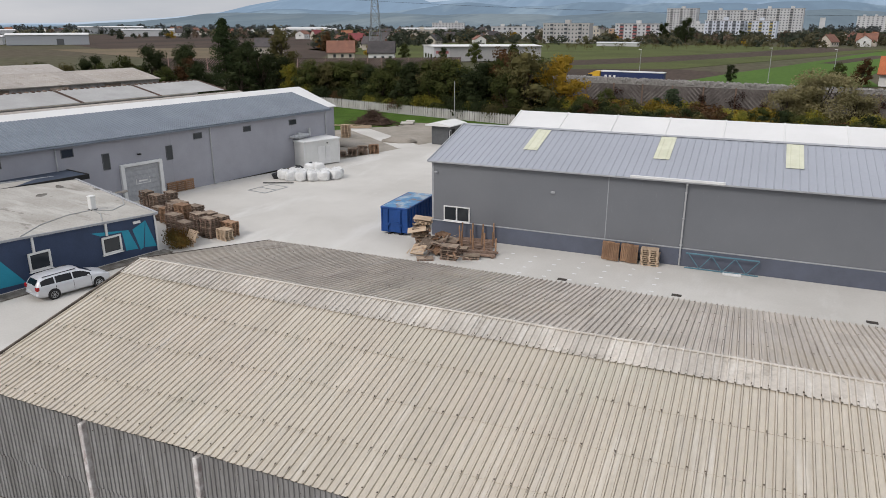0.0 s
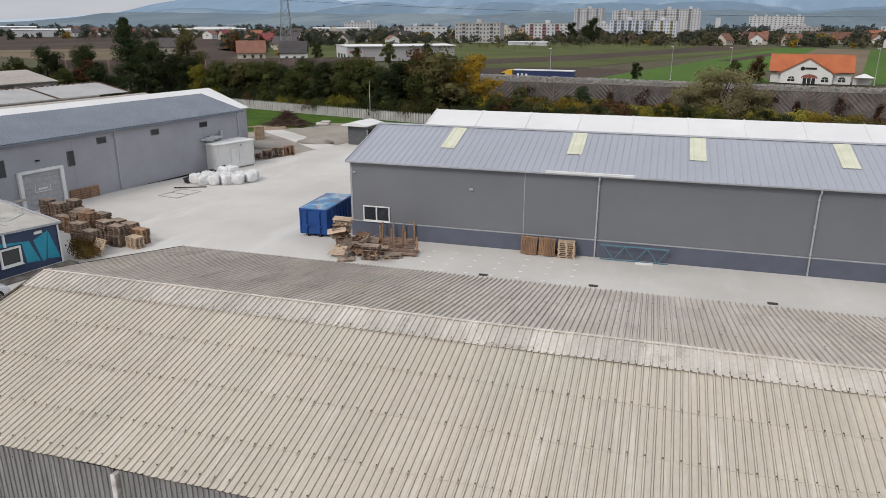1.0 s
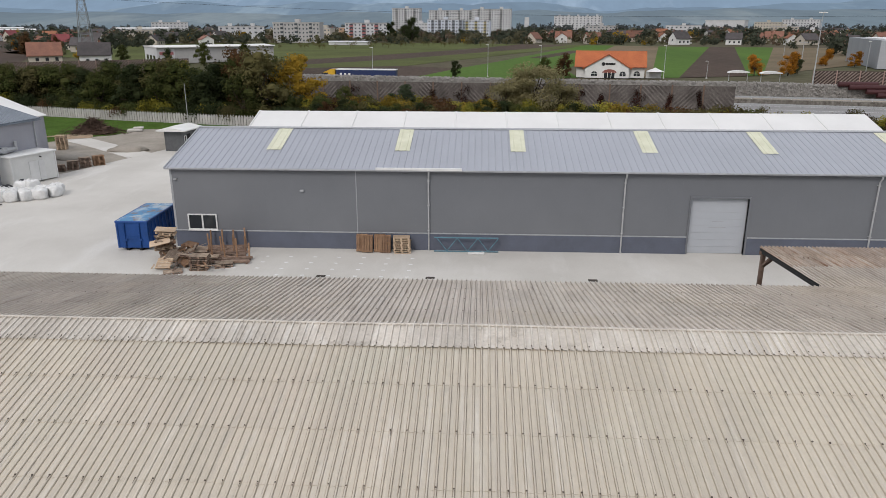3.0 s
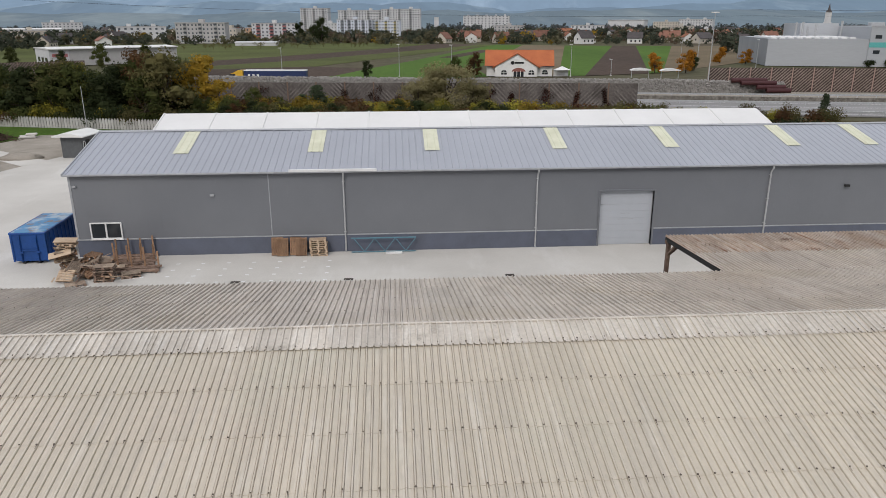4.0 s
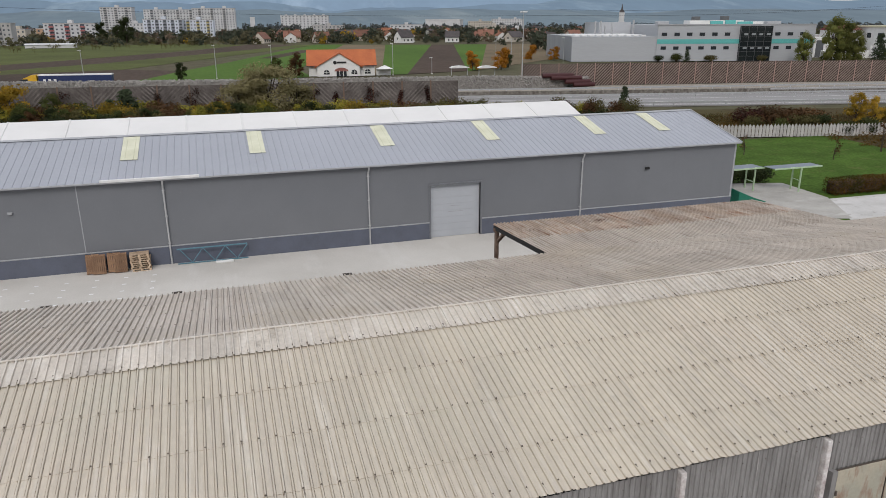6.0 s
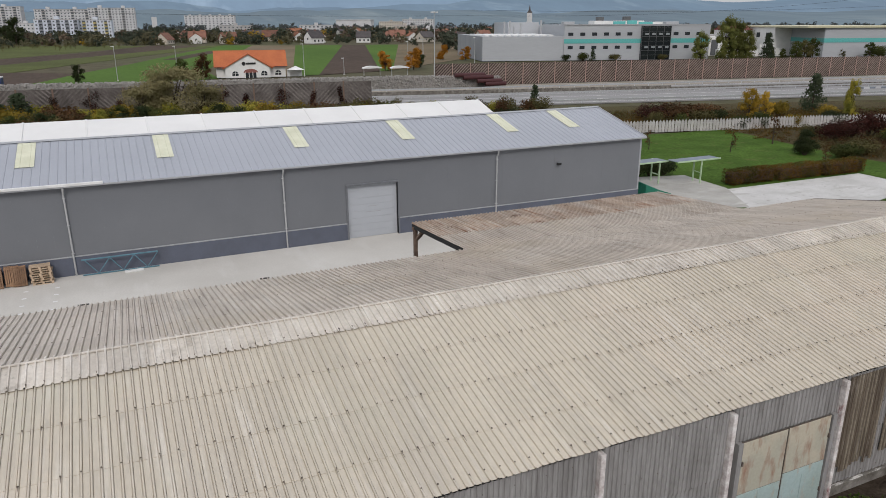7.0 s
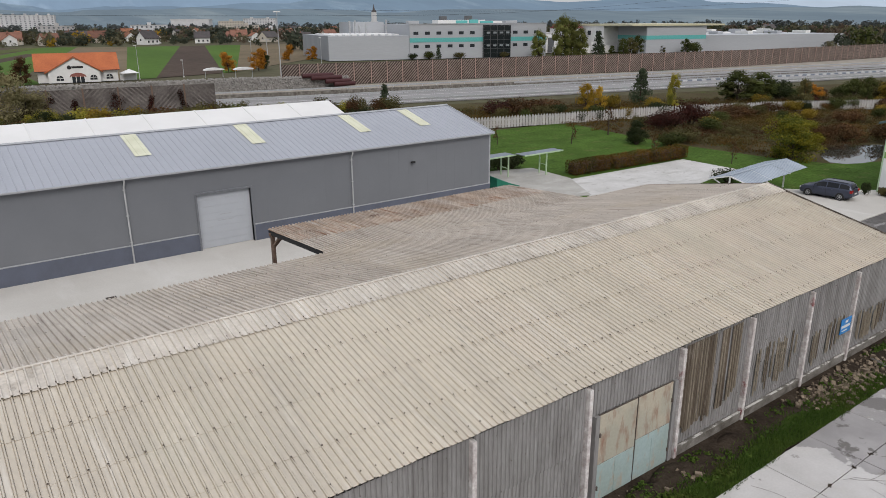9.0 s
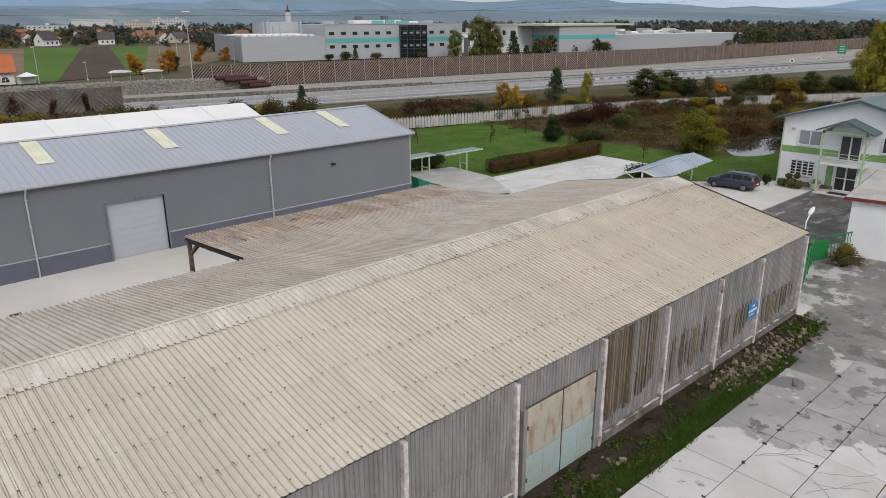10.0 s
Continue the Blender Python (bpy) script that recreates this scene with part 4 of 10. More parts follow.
def upright(x, z, w, run, mat, y=13.2):
    key = (round(w, 2), round(run, 2), mat.name)
    if key not in up_cache:
        up_cache[key] = ribs(0, w, run, 0.172, 0.034, crest=0.46, flank=0.10, thick=0.01).data("wall_sheet", mat)
    part("wall_sheet", up_cache[key], None, old_shed, at=pose(x, y + rnd.uniform(-0.008, 0.008), z, 90 + rnd.uniform(-0.15, 0.15), rnd.uniform(-0.1, 0.1), 0))


for i in range(len(POSTS) - 1):
    x0, x1 = POSTS[i] + 0.1, POSTS[i + 1] - 0.1
    n = 4
    w = (x1 - x0) / n
    door_bay = POSTS[i] == 15.78
    for k in range(n):
        if door_bay:
            upright(x0 + k * w, 3.42, w, 1.25, WALL_SHEET)
        else:
            upright(x0 + k * w, 2.3, w, 2.38, WALL_SHEET, 13.165)
            upright(x0 + k * w, 0.42, w, 1.95, WALL_SHEET)
    if door_bay:
        continue
    part("plinth", Mesh().box(POSTS[i] + 0.08, POSTS[i + 1] - 0.08, 13.05, 13.3, -0.1, 0.40, edge=0.03), PLINTH_OLD, old_shed, "crumbling concrete plinth")
    part("sill", Mesh().box(POSTS[i] + 0.09, POSTS[i + 1] - 0.09, 13.03, 13.14, 0.40, 0.435, edge=0.012), LEDGE, old_shed, "pale flaking ledge over the plinth")
    # ragged brown translucent sheets set into the grey ones
    if POSTS[i] == 20.74:
        lanes, first, z0, z1 = 21, 21.0, 1.0, 4.62
    elif POSTS[i] > 22:
        lanes, first, z0, z1 = (19, x0 + 0.6, 0.9, 3.1) if POSTS[i] < 29 else ((17, x0 + 0.6, 0.9, 2.7) if POSTS[i] < 34 else (22, x0 + 0.7, 0.8, 2.4))
    else:
        continue
    for k in range(lanes):
        tone = WALL_STRAW if rnd.random() < 0.75 else WALL_BROWN
        if rnd.random() < (0.07 if z1 > 4 else 0.38) and 1 < k < lanes - 1:
            continue
        lo, hi = z0 + abs(rnd.gauss(0, 0.2)) - 0.15 + 0.9 * (k / lanes) ** 3, z1 - (abs(rnd.gauss(0, 0.22)) if z1 < 4 else 0)
        strip_ = part("translucent_strip", Mesh().box(0 if z1 > 4 else 0.03, 0.166 if z1 > 4 else 0.125, 0, 0.012, 0, hi - lo), WALL_BROWN if z1 > 4 else WALL_STRAW, old_shed, "streaky brown translucent corrugated strip" if k == 0 else "", at=pose(first + k * 0.172, 13.105, lo))
        part("strip_rib", Mesh().prism([(0.052, 0), (0.062, -0.026), (0.094, -0.026), (0.104, 0)], 2, 0, hi - lo), tone, strip_)
wall_bolts = Mesh()
for z in (0.7, 1.4, 2.35, 3.3, 4.4):
    x = A0 + 0.5
    while x < A1 - 0.5:
        x += rnd.uniform(0.5, 1.1)
        if not (15.8 < x < 20.7 and z < 3.5):
            wall_bolts.rod((x, 13.12, z), (x, 13.10, z), 0.014, 0.012, 6)
tagged(part("wall_bolt", wall_bolts, BOLT, old_shed), kind="stuff")
for i, x in enumerate(POSTS):
    p = Mesh().box(-0.085, 0.085, 12.99, 13.24, 0, 4.6, edge=0.018)
    part("post", p, POST_PAINT, old_shed, "concrete post with peeling white and red paint" if i == 0 else "", at=pose(x, 0, 0, 0, rnd.uniform(-0.2, 0.2), 0))
# painted double doors
for k in range(2):
    a = 16.34 + k * 2.0
    leaf = part("door", Mesh().box(0, 1.95, 13.1, 13.14, 0.02, 3.42), BOLT, old_shed, "peeling pale cream and blue steel door leaf", at=pose(a, 0, 0))
    part("upper_panel", Mesh().box(0.01, 1.94, 13.075, 13.1, 1.72 if k else 1.5, 3.41, edge=0.008), DOOR_PAINT, leaf, "stained cream upper panel")
    part("lower_panel", Mesh().box(0.01, 1.94, 13.075, 13.1, 0.03, 1.70 if k else 1.48, edge=0.008), DOOR_BLUE, leaf, "pale blue lower panel")
    part("batten", Mesh().box(0.93, 0.96, 13.06, 13.076, 0.05, 1.45), DOOR_BLUE, leaf)
    part("hinge", Mesh().box(0.0 if k == 0 else 1.9, 0.05 if k == 0 else 1.95, 13.02, 13.08, 0.5, 0.65).box(0.0 if k == 0 else 1.9, 0.05 if k == 0 else 1.95, 13.02, 13.08, 2.6, 2.75), BOLT, leaf)
for x in (16.13, 20.36):
    part("door_post", Mesh().box(x, x + 0.19, 13.05, 13.25, 0, 3.42), WALL_SHEET, old_shed)
shed_sign = thing("wall_sign", "small blue enamel sign with white lettering bars", "sign", pose(33.62, 13.14, 1.55))
part("board", Mesh().box(-0.5, 0.5, 0, 0.03, 0.12, 0.9, edge=0.01), SIGN_BLUE, shed_sign)
part("lettering", Mesh().box(-0.45, 0.42, -0.006, 0, 0.42, 0.56).box(-0.35, 0.2, -0.006, 0, 0.25, 0.30).box(-0.1, 0.15, -0.006, 0, 0.66, 0.78), WHITE, shed_sign, "white bars")

for ob in old_shed.children:
    if ob.name.split(".")[0] in ("post", "wall_sheet", "plinth", "sill", "door", "door_post", "translucent_strip", "wall_bolt"):
        ob.matrix_basis = pose(0, 0.13, 0) @ ob.matrix_basis
# dark verge strips along both roof ends
for x in (A0 - 0.03, A1 - 0.01):
    part("verge_strip", Mesh().prism([(NEAR_Y - 0.02, NEAR_Z - 0.05), (RIDGE_Y, RIDGE_Z - 0.04), (FAR_Y, FAR_Z - 0.05), (FAR_Y, FAR_Z + 0.08), (RIDGE_Y, RIDGE_Z + 0.10), (NEAR_Y - 0.02, NEAR_Z + 0.08)], 0, x, x + 0.07), VERGE, old_shed, "dark rotten verge strip")

# ---- open canopy behind the old shed ----
canopy = thing("canopy", "open timber canopy with rusty corrugated roof", "canopy")
CX0, CX1, CY0, CY1, CZ0, CZ1 = 15.35, 34.3, 29.7, 38.0, 4.86, 4.30
c_run = math.hypot(CY1 - CY0, CZ0 - CZ1)
c_roof = part("roof", Mesh().prism([(CY0, CZ0 - 0.05), (CY1, CZ1 - 0.05), (CY1, CZ1 - 0.09), (CY0, CZ0 - 0.09)], 0, CX0 + 0.05, CX1), DARK, canopy, "rusty brown-grey corrugated sheets")
ccols = 18
cw = (CX1 - CX0) / ccols
for r in range(4):
    data = ribs(0, cw, c_run / 4 + 0.14, 0.22, 0.072, crest=0.20, flank=0.03, thick=0.008).data("roof_sheet", FIBRE_RUST if r < 2 else FIBRE_OLD)
    for c in range(ccols):
        part("roof_sheet", data, None, c_roof, at=on_slope(CY1, CZ1, CY0, CZ0, CX0 + (c + 1) * cw, r * c_run / 4 - 0.02 + rnd.uniform(-0.03, 0.03), rnd.uniform(0, 0.008), -1) @ pose(0, 0, 0.01, -0.3, 0, rnd.uniform(-0.3, 0.3)))
for x in (15.5, 20.3, 25.1, 29.9, 34.1):
    part("post", Mesh().box(x - 0.11, x + 0.11, 37.6, 37.82, 0, 4.12, edge=0.02), WOOD_OLD, canopy)
    part("rafter", Mesh().prism([(29.6, 4.78), (37.95, 4.22), (37.95, 4.02), (29.6, 4.58)], 0, x - 0.13, x - 0.0), DARK, canopy)
part("beam", Mesh().box(15.3, 34.3, 37.62, 37.8, 3.95, 4.15, edge=0.015), WOOD_OLD, canopy)
part("brace", Mesh().bar((15.5, 37.7, 3.2), (16.3, 37.7, 3.95), 0.1, 0.1).bar((15.5, 37.7, 3.3), (15.5, 36.8, 4.05), 0.1, 0.1), WOOD_OLD, canopy)

# ---- grey warehouse ----
BX0, BX1, BY, BBACK, BEZ, BRY, BRZ = -22.65, 42.5, 49.95, 64.2, 6.0, 57.05, 7.95
grey_hall = thing("warehouse", "long grey panel-clad warehouse with blue-grey metal roof", "warehouse")
for x0, x1, z0, z1 in ((BX0, 15.05, 1.3, BEZ), (19.08, BX1, 1.3, BEZ), (15.05, 19.08, 4.15, BEZ)):
    part("wall_panel", Mesh().box(x0, x1, BY, BY + 0.2, z0, z1), B_WALL, grey_hall)
part("wall", Mesh().box(BX0, BX1, BBACK - 0.2, BBACK, 0, BEZ), B_WALL, grey_hall)
for x in (BX0, BX1 - 0.2):
    part("gable", Mesh().prism([(BY + 0.2, 0), (BBACK - 0.2, 0), (BBACK - 0.2, BEZ), (BRY, BRZ - 0.12), (BY + 0.2, BEZ)], 0, x, x + 0.2), B_WALL, grey_hall)
for x0, x1 in ((BX0 - 0.02, 15.05), (19.08, BX1 + 0.02)):
    part("plinth", Mesh().box(x0, x1, BY - 0.06, BY + 0.2, 0, 1.24), B_PLINTH, grey_hall, "dark blue-grey plinth")
    part("plinth_trim", Mesh().box(x0, x1, BY - 0.09, BY - 0.0, 1.24, 1.32, edge=0.01), B_TRIM, grey_hall)
seams = Mesh()
for i in range(1, 65):
    x = BX0 + i * 1.0
    if not 14.6 < x < 19.4:
        seams.box(x - 0.008, x + 0.008, BY - 0.004, BY, 1.33, BEZ - 0.15)
tagged(part("seam", seams, B_WALL, grey_hall), kind="stuff")
part("joint_strip", Mesh().box(-9.0, -8.94, BY - 0.025, BY, 1.32, 5.9), B_TRIM, grey_hall, "pale vertical joint strip")
part("eave_flashing", Mesh().box(BX0 - 0.2, BX1 + 0.2, BY - 0.42, BY - 0.28, 5.93, 6.06, edge=0.02), B_TRIM, grey_hall, "grey gutter along the eave")
part("repair_flashing", Mesh().box(-7.46, -1.3, BY - 0.46, BY - 0.30, 6.02, 6.20, edge=0.02), WHITE, grey_hall, "white replacement flashing")
b_run = math.hypot(BRY - (BY - 0.38), BRZ - 6.05)
roof_b = part("roof", Mesh().prism([(BY - 0.36, 6.0), (BRY, BRZ - 0.05), (BBACK + 0.35, 6.0), (BBACK + 0.35, 5.93), (BRY, BRZ - 0.15), (BY - 0.36, 5.93)], 0, BX0 - 0.15, BX1 + 0.15), B_ROOF, grey_hall, "blue-grey standing seam metal roof")
n_pan = 65
pan_w = (BX1 - BX0 + 0.4) / n_pan
pan = ribs(0, pan_w, b_run, pan_w / 2, 0.034, crest=0.06, flank=0.04, thick=0.006).data("roof_panel", B_ROOF)
for i in range(n_pan):
    part("roof_panel", pan, None, roof_b, at=on_slope(BY - 0.38, 6.05, BRY, BRZ, BX0 - 0.2 + i * pan_w, 0, 0.012))
    part("roof_panel", pan, None, roof_b, at=on_slope(BBACK + 0.37, 6.05, BRY, BRZ, BX0 - 0.2 + (i + 1) * pan_w, 0, 0.012, -1))
part("ridge_flashing", Mesh().prism([(BRY - 0.3, BRZ - 0.01), (BRY, BRZ + 0.08), (BRY + 0.3, BRZ - 0.01), (BRY, BRZ + 0.03)], 0, BX0 - 0.2, BX1 + 0.2), B_TRIM, grey_hall)
for x in (BX0 - 0.24, BX1 + 0.16):
    part("verge_flashing", Mesh().prism([(BY - 0.42, 5.95), (BRY, BRZ - 0.05), (BRY, BRZ + 0.1), (BY - 0.42, 6.12)], 0, x, x + 0.08), B_TRIM, grey_hall)
for x in (-15.65, -5.88, 2.8, 12.5, 21.2, 30.85, 37.15):
    m = on_slope(BY - 0.38, 6.05, BRY, BRZ, x - 0.55, (52.7 - BY + 0.38) * b_run / (BRY - BY + 0.38), 0.062)
    part("skylight", ribs(0, 1.12, 4.1, 0.56, 0.022, crest=0.05, flank=0.03, thick=0.01).data("skylight", SKYLIGHT), None, grey_hall, "pale yellow translucent skylight strip", at=m)
for x in (-3.7, 10.28, 27.72):
    g = Mesh().rod((x, BY - 0.14, 0.0), (x, BY - 0.14, 5.45), 0.06, n=10).rod((x, BY - 0.14, 5.42), (x + 0.03, BY - 0.33, 5.75), 0.06, n=10).rod((x + 0.03, BY - 0.33, 5.73), (x + 0.03, BY - 0.33, 5.98), 0.065, n=10)
    for z in (1.5, 3.4, 5.2):
        g.box(x - 0.09, x + 0.09, BY - 0.22, BY - 0.0, z, z + 0.04)
    part("downpipe", g, PIPE, grey_hall, "pale grey round downpipe")
g = Mesh().rod((BX0 + 0.35, BY - 0.12, 0), (BX0 + 0.35, BY - 0.12, 5.95), 0.05, n=8)
part("corner_trim", Mesh().box(BX0 - 0.03, BX0 + 0.12, BY - 0.03, BY + 0.12, 1.3, 6.0).box(BX1 - 0.12, BX1 + 0.03, BY - 0.03, BY + 0.12, 1.3, 6.0), B_TRIM, grey_hall)
window(grey_hall, pose(-21.65, BY - 0.012, 1.32), 2.2, 1.22, WHITE, GLASS, 1, 0.09, 0.09, True)
bdoor = part("sectional_door", Mesh().box(15.05, 19.08, BY + 0.25, BY + 0.3, 0, 4.15), B_TRIM, grey_hall, "closed pale grey sectional loading door")
for k in range(8):
    part("door_panel", Mesh().box(15.1, 19.03, BY + 0.2, BY + 0.25, 0.02 + k * 0.516, 0.53 + k * 0.516, edge=0.003), DOOR_GREY, bdoor)
part("door_mark", Mesh().box(16.5, 17.7, BY + 0.19, BY + 0.2, 1.95, 2.0).box(16.7, 17.5, BY + 0.19, BY + 0.2, 2.4, 2.44), B_TRIM, bdoor)
part("door_reveal", Mesh().box(14.93, 15.05, BY - 0.1, BY + 0.3, 0, 4.27).box(19.08, 19.2, BY - 0.1, BY + 0.3, 0, 4.27).box(15.05, 19.08, BY - 0.1, BY + 0.3, 4.15, 4.27), B_WALL, grey_hall)
part("alarm_box", Mesh().box(-13.1, -12.8, BY - 0.14, BY, 4.3, 4.45, edge=0.02), B_TRIM, grey_hall)
part("floodlight", Mesh().box(33.5, 33.9, BY - 0.3, BY - 0.12, 4.25, 4.42, edge=0.02).box(33.65, 33.75, BY - 0.14, BY, 4.3, 4.36), DARK, grey_hall)
part("corner_lamp", Mesh().box(BX0 + 0.25, BX0 + 0.5, BY - 0.2, BY, 5.1, 5.22, edge=0.02), B_TRIM, grey_hall)
part("floor_slab", Mesh().box(BX0 + 0.2, BX1 - 0.2, BY + 0.3, BBACK - 0.2, -0.05, 0.02), CONCRETE, grey_hall)

# ---- white membrane hall behind it ----
white_hall = thing("storage_hall", "white membrane-roofed storage hall", "hall")
part("wall", Mesh().box(-22.3, 37.2, 65.4, 65.6, 0, 5.5).box(-22.3, 37.2, 78.4, 78.6, 0, 5.5), B_WALL, white_hall)
for x in (-22.3, 37.2):
    part("gable", Mesh().prism([(65.6, 0), (78.4, 0), (78.4, 5.5), (72, 7.4), (65.6, 5.5)], 0, x, x + 0.15), WHITE_ROOF, white_hall)
for i in range(12):
    a = -22.45 + i * 59.9 / 12
    for side in (1, -1):
        y0 = 72 - side * 6.9
        run = math.hypot(6.9, 1.97)
        part("membrane_panel", Mesh().box(0, 59.9 / 12 - 0.015, 0, run, 0, 0.06, edge=0.012), WHITE_ROOF, white_hall,
             at=on_slope(y0, 5.48, 72, 7.45, a if side > 0 else a + 59.9 / 12 - 0.015, 0, rnd.uniform(0, 0.01), side))
        part("rib", Mesh().box(-0.07, 0.07, 0, run, 0, 0.1, edge=0.02), WHITE_ROOF, white_hall, at=on_slope(y0, 5.48, 72, 7.45, a, 0, 0.03, side))

# ---- grey hall across the yard, set at an angle ----
C_TURN = -11.0
c_at = pose(-51.9, 56, 0, 0, 0, C_TURN)


def gable_hall(name, label, at, x_front, x_back, s0, s1, eave, x_ridge, ridge, wall, roof, sheet=None, roof_label=""):
    """A hall whose long side runs along local y from s0 to s1; its front wall stands at x_front."""
    h = thing(name, label, "hall", at)
    part("wall", Mesh().box(x_front - 0.25, x_front, s0, s1, 0, eave).box(x_back, x_back + 0.25, s0, s1, 0, eave), wall, h)
    for s in (s0, s1 - 0.2):
        part("gable", Mesh().prism([(x_back + 0.25, 0), (x_front - 0.25, 0), (x_front - 0.25, eave), (x_ridge, ridge - 0.1), (x_back + 0.25, eave)], 1, s, s + 0.2), wall, h)
    r = part("roof", Mesh().prism([(x_front + 0.3, eave), (x_ridge, ridge), (x_back - 0.3, eave), (x_back - 0.3, eave - 0.1), (x_ridge, ridge - 0.1), (x_front + 0.3, eave - 0.1)], 1, s0 - 0.2, s1 + 0.2), roof, h, roof_label)
    if sheet:
        width, pitch, height, mat = sheet
        for side, xe in ((1, x_front + 0.35), (-1, x_back - 0.35)):
            run = math.hypot(xe - x_ridge, ridge - eave)
            tilt = math.degrees(math.atan2(ridge - eave, abs(xe - x_ridge)))
            n = round((s1 - s0 + 0.4) / width)
            w = (s1 - s0 + 0.4) / n
            data = ribs(0, w, run, pitch, height, crest=0.2, flank=0.1, thick=0.006).data("roof_sheet", mat)
            for i in range(n):
                m = pose(xe, s0 - 0.2 + (i if side > 0 else i + 1) * w, eave + 0.03, 0, 0, 90 * side) @ pose(0, 0, 0, tilt, 0, 0)
                part("roof_sheet", data, None, r, at=m)
    return h


c_hall = gable_hall("factory_hall", "long grey rendered hall with slate-blue sheet roof", c_at, 0.0, -13.0, -48, 19.6, 6.15, -6.2, 7.75, C_WALL, C_ROOF, (2.2, 0.36, 0.075, C_ROOF), "slate-blue ribbed metal roof")


def c_win(s, z, w, h, mull=0):
    window(c_hall, pose(0.012, s, z, 0, 0, 90), w, h, CLADDING_DARK, GLASS, mull, 0.04, 0.06)


for s, z, w, h in ((-19.6, 4.9, 1.1, 0.72), (-13.6, 5.0, 1.1, 0.75), (-0.1, 4.93, 1.05, 0.62), (6.3, 4.9, 1.05, 0.6), (13.0, 4.88, 1.15, 0.6), (-9.98, 3.37, 0.72, 1.5), (-3.4, 3.3, 0.72, 1.42)):
    c_win(s, z, w, h)
for s in (-14.1, 1.9, 18.95):
    part("downpipe", Mesh().rod((0.1, s, 0), (0.1, s, 5.6), 0.06, n=8).rod((0.1, s, 5.55), (0.32, s - 0.1, 5.95), 0.06, n=8).rod((0.1, s, 0.12), (0.42, s, 0.04), 0.06, n=8), PIPE, c_hall, "pale grey downpipe")
part("gutter", Mesh().box(0.28, 0.42, -48.2, 19.8, 5.98, 6.12, edge=0.02), C_ROOF, c_hall)
c_door = part("sectional_door", Mesh().box(0.02, 0.06, -8.1, -4.45, 0, 3.35), B_TRIM, c_hall, "closed grey sectional loading door")
for k in range(7):
    part("door_panel", Mesh().box(0.06, 0.1, -8.08, -4.47, 0.02 + k * 0.475, 0.48 + k * 0.475, edge=0.012), B_TRIM, c_door)
part("door_mark", Mesh().box(0.1, 0.106, -7.0, -5.5, 1.55, 1.6).box(0.1, 0.106, -7.0, -6.95, 1.6, 2.1).box(0.1, 0.106, -5.55, -5.5, 1.6, 2.1).box(0.1, 0.106, -6.7, -5.8, 1.75, 1.9), OFF_WHITE, c_door)
part("door_surround", Mesh().box(0, 0.3, -8.45, -8.1, 0, 3.6, edge=0.02).box(0, 0.3, -4.45, -4.1, 0, 3.6, edge=0.02).box(0, 0.3, -8.1, -4.45, 3.35, 3.6, edge=0.02), WHITE, c_hall, "white door surround")
part("wall_lamp", Mesh().box(0, 0.3, -6.5, -6.2, 4.3, 4.42, edge=0.03), DARK, c_hall)
part("door_canopy", Mesh().box(0, 3.3, -40, -13.3, 3.72, 3.98, edge=0.03), CANOPY_BLUE, c_hall, "dark blue flat canopy over the side doors")
part("canopy_edge", Mesh().box(3.28, 3.38, -40, -13.2, 3.6, 4.02).box(0, 3.3, -13.35, -13.2, 3.6, 4.02), DARK, c_hall)
part("side_door", Mesh().box(0.005, 0.06, -13.9, -12.4, 0, 2.9), DARK, c_hall)
for k in range(3):
    part("wall_joint", Mesh().box(0.0, 0.012, -19 + k * 16.2, -18.97 + k * 16.2, 0, 5.9), C_WALL, c_hall)
vent = Mesh().rod((0.28, 13.4, 3.5), (0.28, 15.3, 3.5), 0.26, 0.26, 12).box(0.0, 0.5, 14.0, 14.6, 3.2, 3.86, edge=0.04).rod((0.28, 12.7, 3.55), (0.28, 13.4, 3.5), 0.09, 0.2, 10).rod((0.28, 15.3, 3.5), (0.28, 15.9, 3.55), 0.24, 0.14, 10).rod((0.28, 15.9, 3.3), (0.28, 15.9, 4.25), 0.16, 0.16, 10)
part("ventilator", vent, STEEL, c_hall, "galvanised ventilator and duct on the wall", smooth=False)

gable_hall("storage_hall", "white-roofed hall with grey end wall behind the grey hall", c_at, -3.2, -18.0, -48, 24.0, 5.9, -9.5, 8.05, C_WALL, WHITE_ROOF)
gable_hall("old_shed", "low old shed with beige fibre cement roof", c_at, -14.6, -24.0, -48, 21.6, 6.2, -18.6, 7.2, WALL_SHEET, FIBRE_GREY, (3.0, 0.3, 0.04, FIBRE_GREY))
e1 = gable_hall("old_shed", "old shed with pale streaked fibre cement roof", c_at, -30.5, -46.0, -48, 23.3, 6.15, -37.5, 7.35, WALL_SHEET, FELT, (6.2, 0.3, 0.04, FIBRE_OLD))
for i in range(6):
    s = -40 + i * 11.5
    at = pose(-30.3, s, 6.26, 0, 0, 90) @ pose(0, 0, 0, 9.7, 0, 0)
    part("roof_panel", Mesh().box(0, 10.9, 0, 6.9, 0, 0.03, edge=0.01), PALE_SHEET, e1, "pale grey roof panels", at=at)
    part("roof_joint", Mesh().box(10.9, 11.5, 0, 6.9, 0, 0.024), BRUSH, e1, "dark brown open joint between panels", at=at)
    for rest, mt in ((False, WOOD_OLD), (True, BRUSH)):
        stubs = Mesh()
        for q in range(14):
            if (q % 3 > 0) == rest:
                stubs.box(0.2 + q * 0.8, 0.55 + q * 0.8, 6.6, 7.15, 0.03, 0.12)
        tagged(part("ridge_stub", stubs, mt, e1, at=at), kind="stuff")
